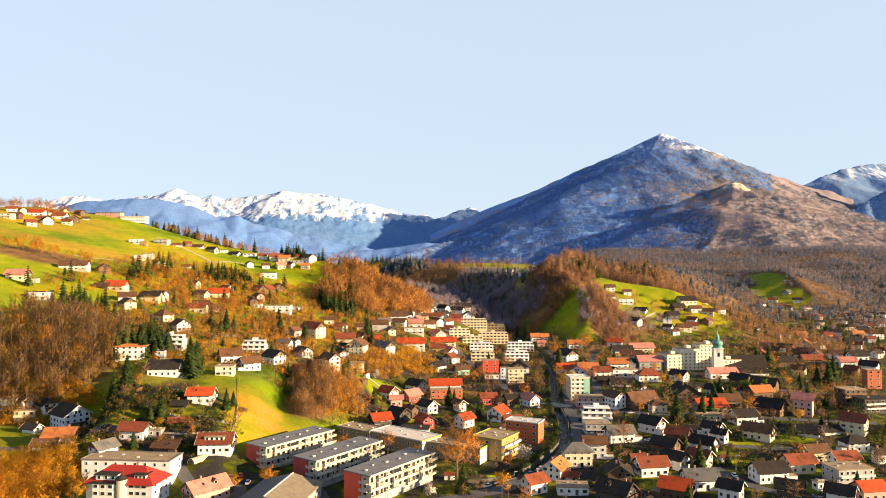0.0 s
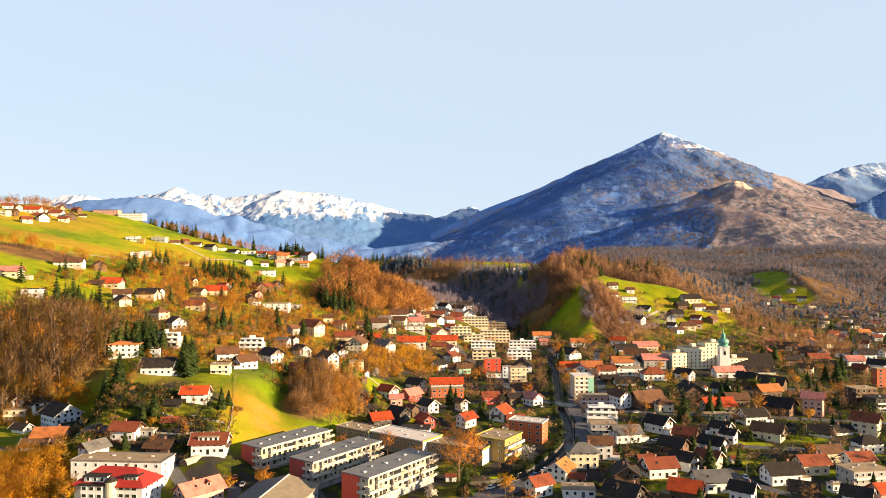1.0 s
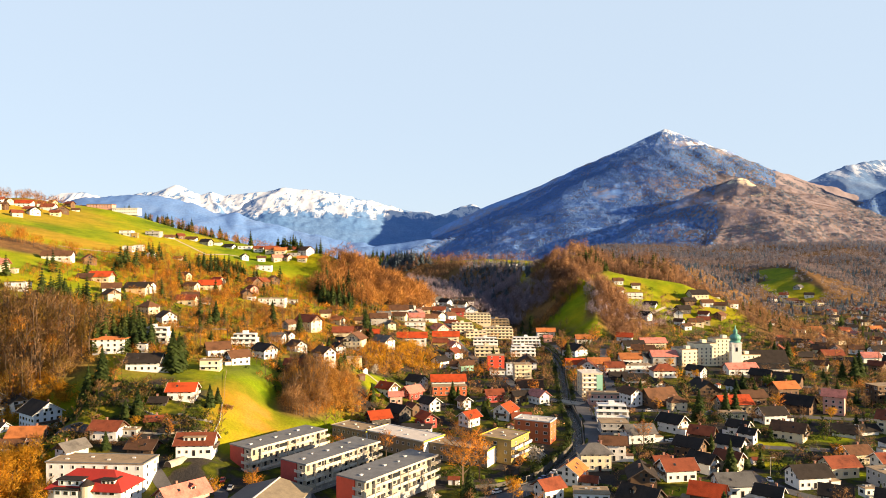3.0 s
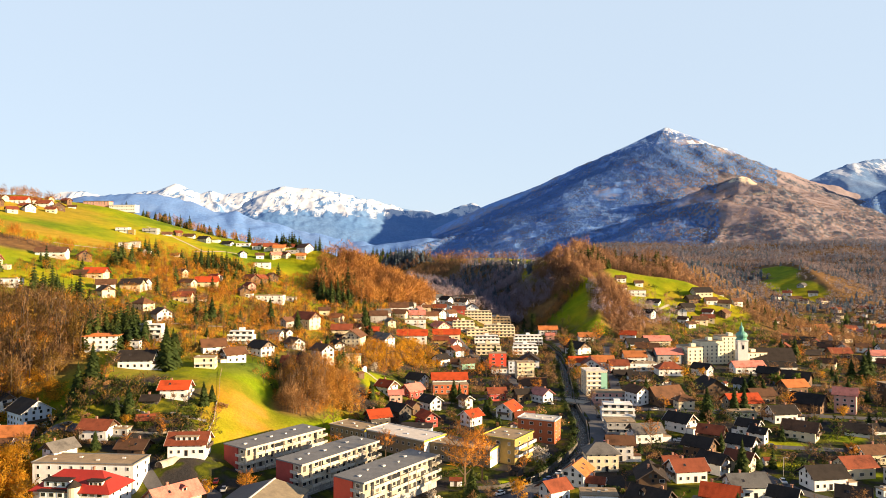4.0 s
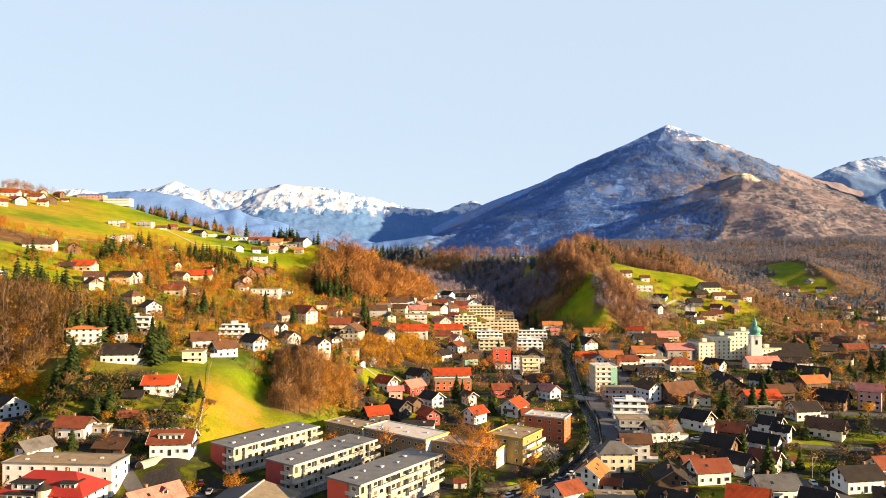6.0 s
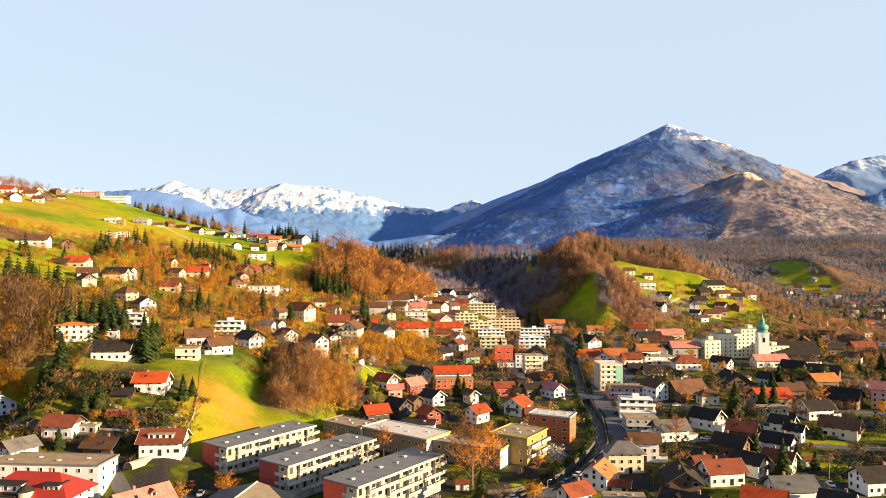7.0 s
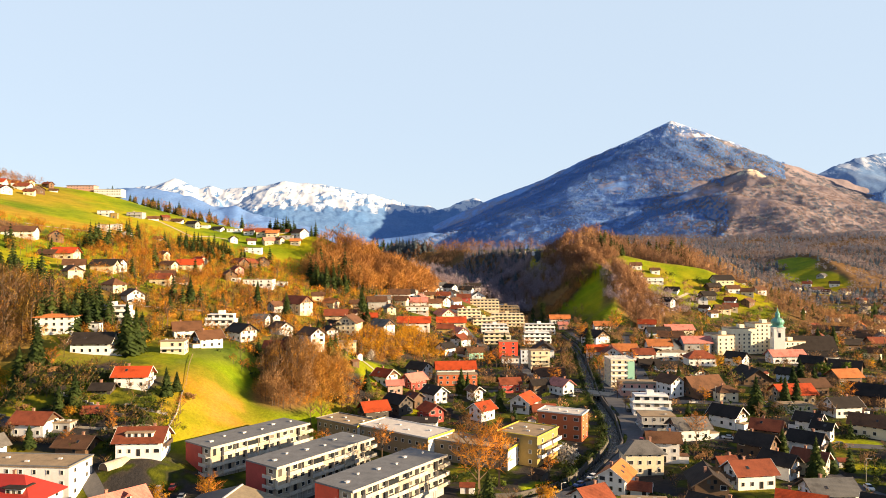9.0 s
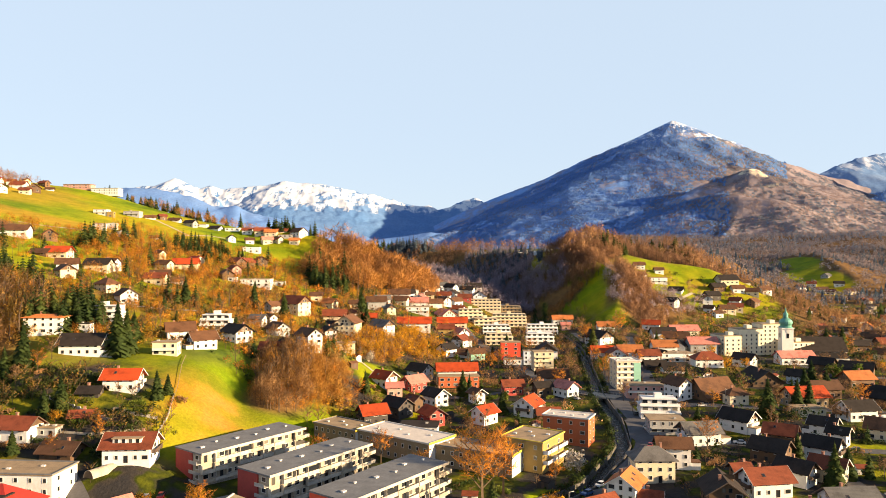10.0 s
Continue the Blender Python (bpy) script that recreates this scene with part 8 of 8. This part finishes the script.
scatter("bank_shrubs", "dark green scrub on the river's banks", GARDEN_BUSH, banks, [BARK, NEEDLES], 161, "shrubs", (0.5, 1.2))
scatter("bank_trees", "bare trees and scrub along the river's banks", WOOD_BARE, rows, [BARK, GREY_TWIGS], 160, "trees", (0.3, 0.6))

# ---- cars ----
CAR_PAINT = [plain("car_paint_" + name, c, 0.3, 0.05, 1.0, bump_by=0) for name, c in (("white", (0.7, 0.7, 0.7)), ("silver", (0.4, 0.41, 0.43)), ("black", (0.02, 0.02, 0.022)), ("blue", (0.04, 0.09, 0.25)), ("red", (0.4, 0.03, 0.025)))]
CAR_WORDS = ("white", "silver", "black", "dark blue", "red")
RUBBER = plain("tyre_rubber", (0.02, 0.02, 0.02), 0.9, 0.1, 4.0)


def car_body(bm):
    """A hatchback's lower body with rounded nose and tail."""
    prof = [(-2.1, 0.35), (-2.15, 0.75), (-1.95, 0.95), (-0.9, 1.0), (1.5, 1.0), (2.05, 0.95), (2.12, 0.6), (2.05, 0.35)]
    rows = [[bm.verts.new((x, y, z)) for x, z in prof] for y in (-0.88, 0.88)]
    n = len(prof)
    for k in range(n):
        bm.faces.new((rows[0][k], rows[0][(k + 1) % n], rows[1][(k + 1) % n], rows[1][k]))
    bm.faces.new(rows[0][::-1])
    bm.faces.new(rows[1])
    bmesh.ops.recalc_face_normals(bm, faces=bm.faces[:])


def car_cabin(bm):
    a = [bm.verts.new(p) for p in ((-1.0, -0.82, 1.0), (1.7, -0.82, 1.0), (1.7, 0.82, 1.0), (-1.0, 0.82, 1.0), (-0.3, -0.66, 1.46), (1.3, -0.66, 1.46), (1.3, 0.66, 1.46), (-0.3, 0.66, 1.46))]
    for f in ((4, 5, 6, 7), (0, 1, 5, 4), (1, 2, 6, 5), (2, 3, 7, 6), (3, 0, 4, 7)):
        bm.faces.new([a[i] for i in f])


BODIES = [mesh_from("body", [p], car_body) for p in CAR_PAINT]
CABIN = mesh_from("cabin", [GLASS], car_cabin)
ROOF_PANELS = [mesh_from("roof_panel", [p], lambda bm: box(bm, -0.35, -0.66, 1.462, 1.32, 0.66, 1.50)) for p in CAR_PAINT]
_wheel = lathe([(0.31, -0.1), (0.31, 0.1)], 10)
bmesh.ops.rotate(_wheel, verts=_wheel.verts, cent=(0, 0, 0), matrix=Matrix.Rotation(radians(90), 3, "X"))
WHEEL = bpy.data.meshes.new("wheel")
_wheel.to_mesh(WHEEL)
_wheel.free()
WHEEL.materials.append(RUBBER)


def car(x, y, turn, paint):
    top = thing("car", f"small {CAR_WORDS[paint]} car parked beside the street", "car", "parked cars", pose(x, y, float(ground_z(x, y)) + 0.15, 0, 0, turn))
    share("body", BODIES[paint], top)
    share("cabin", CABIN, top)
    share("roof_panel", ROOF_PANELS[paint], top)
    for u in (-1.3, 1.3):
        for v in (-0.8, 0.8):
            share("wheel", WHEEL, top, m=pose(u, v, 0.31))
    return top


for n, (x, y, turn) in enumerate(((84, 372, 82), (86.5, 396, 262), (78, 347, 70), (66, 326, 58), (57, 309, 60), (66, 426, 130), (96, 414, -25), (118, 403, 10), (150, 399, 5), (176, 394, 4),
                                  (128, 312, 95), (132, 292, 80), (150, 264, -20), (112, 349, -15), (150, 340, -8), (182, 334, 0), (116, 470, 75), (122, 510, 78), (131, 545, 80), (-88, 287, 20),
                                  (-84, 289, 100), (-80, 290, 100), (-76, 286, 95), (-44, 272, 70), (-46, 279, 72), (-33, 262, 10), (24, 281, 35), (44, 297, 40), (50, 306, 50), (-150, 318, 0), (-172, 318, 2), (217, 450, 80), (222, 490, 80), (240, 478, -8))):
    car(x, y, turn, (n * 7 + n // 3) % 5)


# ---- street lamps ----
def street_lamp(x, y, turn):
    top = thing("street_lamp", "grey steel street lamp with a single arm", "street lamp", "street lamps", pose(x, y, float(ground_z(x, y)), 0, 0, turn))
    part("pole", lathe([(0.09, -0.3), (0.06, 7.2)], 6), CONCRETE, top)
    bm = bmesh.new()
    box(bm, -0.04, -1.5, 7.2, 0.04, 0.05, 7.28)
    part("arm", bm, CONCRETE, top)
    bm = bmesh.new()
    box(bm, -0.13, -1.9, 7.1, 0.13, -1.3, 7.2)
    part("lamp_head", bm, TRIM, top)
    return top


for x, y, turn in ((84, 352, 90), (89, 378, 90), (91, 408, 90), (62, 312, 150), (35, 278, 130), (136, 300, 90), (130, 406, 0), (185, 398, 0)):
    street_lamp(x, y, turn)


# ---- a wire fence up the meadow's edge ----
def fence(line):
    top = thing("fence", "wooden post and rail fence along the meadow", "fence", "", pose(line[0][0], line[0][1], float(ground_z(*line[0]))))
    post = mesh_from("post", [WALLS["m"]], lambda bm: box(bm, -0.07, -0.07, -0.5, 0.07, 0.07, 1.15))
    x0, y0 = line[0]
    z0 = float(ground_z(x0, y0))
    spots = []
    for (xa, ya), (xb, yb) in zip(line, line[1:]):
        n = max(1, int(math.hypot(xb - xa, yb - ya) / 3.0))
        spots += [(xa + (xb - xa) * k / n, ya + (yb - ya) * k / n) for k in range(n)]
    for x, y in spots:
        share("post", post, top, m=pose(x - x0, y - y0, float(ground_z(x, y)) - z0))
    bm = bmesh.new()
    for (xa, ya), (xb, yb) in zip(spots, spots[1:]):
        za, zb = float(ground_z(xa, ya)) - z0, float(ground_z(xb, yb)) - z0
        v = [bm.verts.new((x - x0, y - y0, z + h)) for x, y, z in ((xa, ya, za), (xb, yb, zb)) for h in (0.8, 0.95)]
        bm.faces.new((v[0], v[2], v[3], v[1]))
    bmesh.ops.remove_doubles(bm, verts=bm.verts, dist=0.001)
    bmesh.ops.solidify(bm, geom=bm.faces[:], thickness=0.06)
    part("rail", bm, WALLS["m"], top)
    return top


fence([(-92, 322), (-94, 335), (-97, 350), (-102, 368), (-106, 385)])
scatter("garden_shrubs", "hedges and scrub round the lower hillside houses", GARDEN_BUSH, garden_places(-175, -88, 292, 352, 520, 164), [BARK, NEEDLES], 164, "shrubs", (0.5, 1.4))
scatter("garden_shrubs", "brown scrub round the lower hillside houses", TWIGGY_BUSH, garden_places(-175, -88, 292, 352, 380, 165), [BARK, OLIVE_TWIGS], 165, "shrubs", (0.6, 1.6))


# ---- hedges and sheds of the gardens ----
def hedge_mesh(length, seed, crown):
    """A clipped hedge: leaves on and just under a long rounded block."""
    r = np.random.default_rng(seed)
    n = int(length * 46)
    c = np.stack([(r.random(n) - 0.5) * length, (r.random(n) - 0.5) * 1.3, 0.1 + 1.5 * r.random(n) ** 0.7], 1)
    v = c[:, None] + r.normal(size=(n, 3, 3)) * 0.22
    return mesh_of("hedge", v.reshape(-1, 3), np.arange(n * 3).reshape(-1, 3), [crown])


HEDGES = [(hedge_mesh(6, 1, FRESH), 6, "clipped fresh green garden hedge"), (hedge_mesh(9, 2, NEEDLES), 9, "clipped dark evergreen garden hedge"), (hedge_mesh(12, 3, NEEDLES), 12, "long dark evergreen hedge beside the lawn"), (hedge_mesh(8, 4, GREY_TWIGS), 8, "brown leafless beech hedge")]
pick = np.random.default_rng(31)


def free_spots(x0, x1, y0, y1, count, gap):
    """Spots in the gardens that keep clear of houses, trees, streets and the river."""
    out = []
    for _ in range(count * 60):
        x, y = x0 + (x1 - x0) * pick.random(), y0 + (y1 - y0) * pick.random()
        if len(out) >= count:
            break
        if any((x - a) ** 2 + (y - b) ** 2 < (r + gap) ** 2 for a, b, r in HOMES):
            continue
        if any(-float(crest(np.array(x), np.array(y), [(a, b, 0) for a, b in line], 1.0)) < width / 2 + gap for line, width in STREETS) or -float(crest(np.array(x), np.array(y), RIVER, 1.0)) < 8:
            continue
        out.append((x, y))
        HOMES.append((x, y, gap))
    return out


for x, y in free_spots(70, 260, 250, 460, 46, 2.6) + free_spots(-60, 70, 280, 480, 26, 2.6) + free_spots(-190, -90, 285, 350, 14, 2.4):
    me, length, words = HEDGES[int(pick.integers(4))]
    ob = share("hedge", me, m=pose(x, y, float(ground_z(x, y)) - 0.1, 0, 0, (-6, -45, 45, 84)[int(pick.integers(4))]))
    tagged(ob, words, "hedge", "garden hedges")


def shed(x, y, turn, wall, roof, words):
    """A small gabled garden shed with a door."""
    top = thing("shed", words, "shed", "garden sheds", pose(x, y, float(ground_z(x, y)), 0, 0, turn))
    part("wall", gable_body(4.2, 3.2, 2.1, 0.8), WALLS[wall], top)
    part("roof", gable_roof(4.2, 3.2, 2.1, 0.8, 0.35, 0.12), ROOFS[roof], top)
    bm = bmesh.new()
    box(bm, -0.5, -1.66, 0.05, 0.5, -1.603, 1.95)
    part("door", bm, DARK_TRIM, top)
    return top


for n, (x, y) in enumerate(free_spots(70, 260, 250, 480, 24, 3.0) + free_spots(-60, 60, 290, 480, 10, 3.0)):
    wall, roof, words = (("b", "b", "small brown timber garden shed"), ("w", "r", "small white garage with red-brown roof"), ("k", "k", "small black timber shed"))[n % 3]
    shed(x, y, (-6, -45, 45, 84)[n % 4], wall, roof, words)


# ---- the terraced gardens below the meadow ----
def garden_wall(line, height, label, material):
    """A low wall along a line of points, stepping with the land."""
    bm = bmesh.new()
    for (xa, ya), (xb, yb) in zip(line, line[1:]):
        n = max(1, int(math.hypot(xb - xa, yb - ya) / 2.2))
        dx, dy = (xb - xa) / n, (yb - ya) / n
        side = Vector((-dy, dx, 0)).normalized() * 0.16
        for k in range(n):
            a, b = Vector((xa + dx * k, ya + dy * k, 0)), Vector((xa + dx * (k + 1), ya + dy * (k + 1), 0))
            z = float(ground_z((a.x + b.x) / 2, (a.y + b.y) / 2))
            lo, hi = Vector((0, 0, z - 0.9)), Vector((0, 0, z + height))
            v = [bm.verts.new(p) for p in (a + side + lo, b + side + lo, b - side + lo, a - side + lo, a + side + hi, b + side + hi, b - side + hi, a - side + hi)]
            for f in ((4, 5, 6, 7), (0, 4, 7, 3), (1, 2, 6, 5), (0, 1, 5, 4), (3, 7, 6, 2)):
                bm.faces.new([v[i] for i in f])
    bmesh.ops.recalc_face_normals(bm, faces=bm.faces[:])
    return tagged(part("garden_wall", bm, material), label, "wall", "garden walls")


garden_wall([(-136, 331), (-128, 328), (-118, 324), (-108, 320)], 0.9, "pale stone retaining wall between garden terraces", CONCRETE)
garden_wall([(-110, 326), (-102, 324.5), (-95, 326)], 0.8, "pale stone wall along the upper garden terrace", CONCRETE)
garden_wall([(-122, 315), (-112, 314), (-102, 316), (-95, 318)], 0.7, "low concrete wall along the garden path", PALE_WAY)
garden_wall([(-150, 320), (-140, 316), (-126, 314.5)], 0.8, "grey retaining wall above the hedge", STONE)
garden_wall([(-92.5, 318), (-93, 330), (-96.5, 345)], 0.5, "low pale wall up the meadow's edge", CONCRETE)
for x, y, turn, pick_hedge in ((-143, 311.5, 2, 1), (-134, 311, -2, 1), (-125, 310.5, -3, 1), (-139, 308.8, 0, 3), (-129, 308.3, -2, 3), (-106, 318, 8, 0), (-118, 318.5, -6, 0), (-100, 313, 10, 1), (-149, 330, -20, 1), (-104, 331, 5, 0)):
    me, length, words = HEDGES[pick_hedge]
    tagged(share("hedge", me, m=pose(x, y, float(ground_z(x, y)) - 0.1, 0, 0, turn)), words, "hedge", "garden hedges")


def tunnel_house(x, y, turn):
    """A half-round garden tunnel under pale sheeting, on hoops, with a timber end."""
    top = thing("garden_tunnel", "half-round garden tunnel covered with pale sheeting", "tunnel", "", pose(x, y, float(ground_z(x, y)), 0, 0, turn))
    bm = bmesh.new()
    arcs = [[bm.verts.new((u, math.cos(math.pi * k / 12) * 1.9, max(-0.6, math.sin(math.pi * k / 12) * 2.2))) for k in range(13)] for u in (-4.5, -1.5, 1.5, 4.5)]
    for a, b in zip(arcs, arcs[1:]):
        for k in range(12):
            bm.faces.new((a[k], b[k], b[k + 1], a[k + 1]))
    part("sheet", bm, PALE_WAY, top)
    for u in (-4.5, -1.5, 1.5, 4.5):
        bm = bmesh.new()
        rings = [[bm.verts.new((u + du, math.cos(math.pi * k / 12) * r, math.sin(math.pi * k / 12) * (r + 0.3))) for k in range(13)] for du, r in ((-0.05, 1.93), (0.05, 1.93), (0.05, 2.0), (-0.05, 2.0))]
        for a, b in zip(rings, rings[1:] + rings[:1]):
            for k in range(12):
                bm.faces.new((a[k], a[k + 1], b[k + 1], b[k]))
        part("hoop", bm, CONCRETE, top)
    bm = bmesh.new()
    bm.faces.new([bm.verts.new((-4.48, math.cos(math.pi * k / 12) * 1.88, math.sin(math.pi * k / 12) * 2.15)) for k in range(13)])
    bmesh.ops.solidify(bm, geom=bm.faces[:], thickness=0.08)
    part("end_board", bm, DARK_TRIM, top)
    return top


tunnel_house(-100, 296.5, 65)
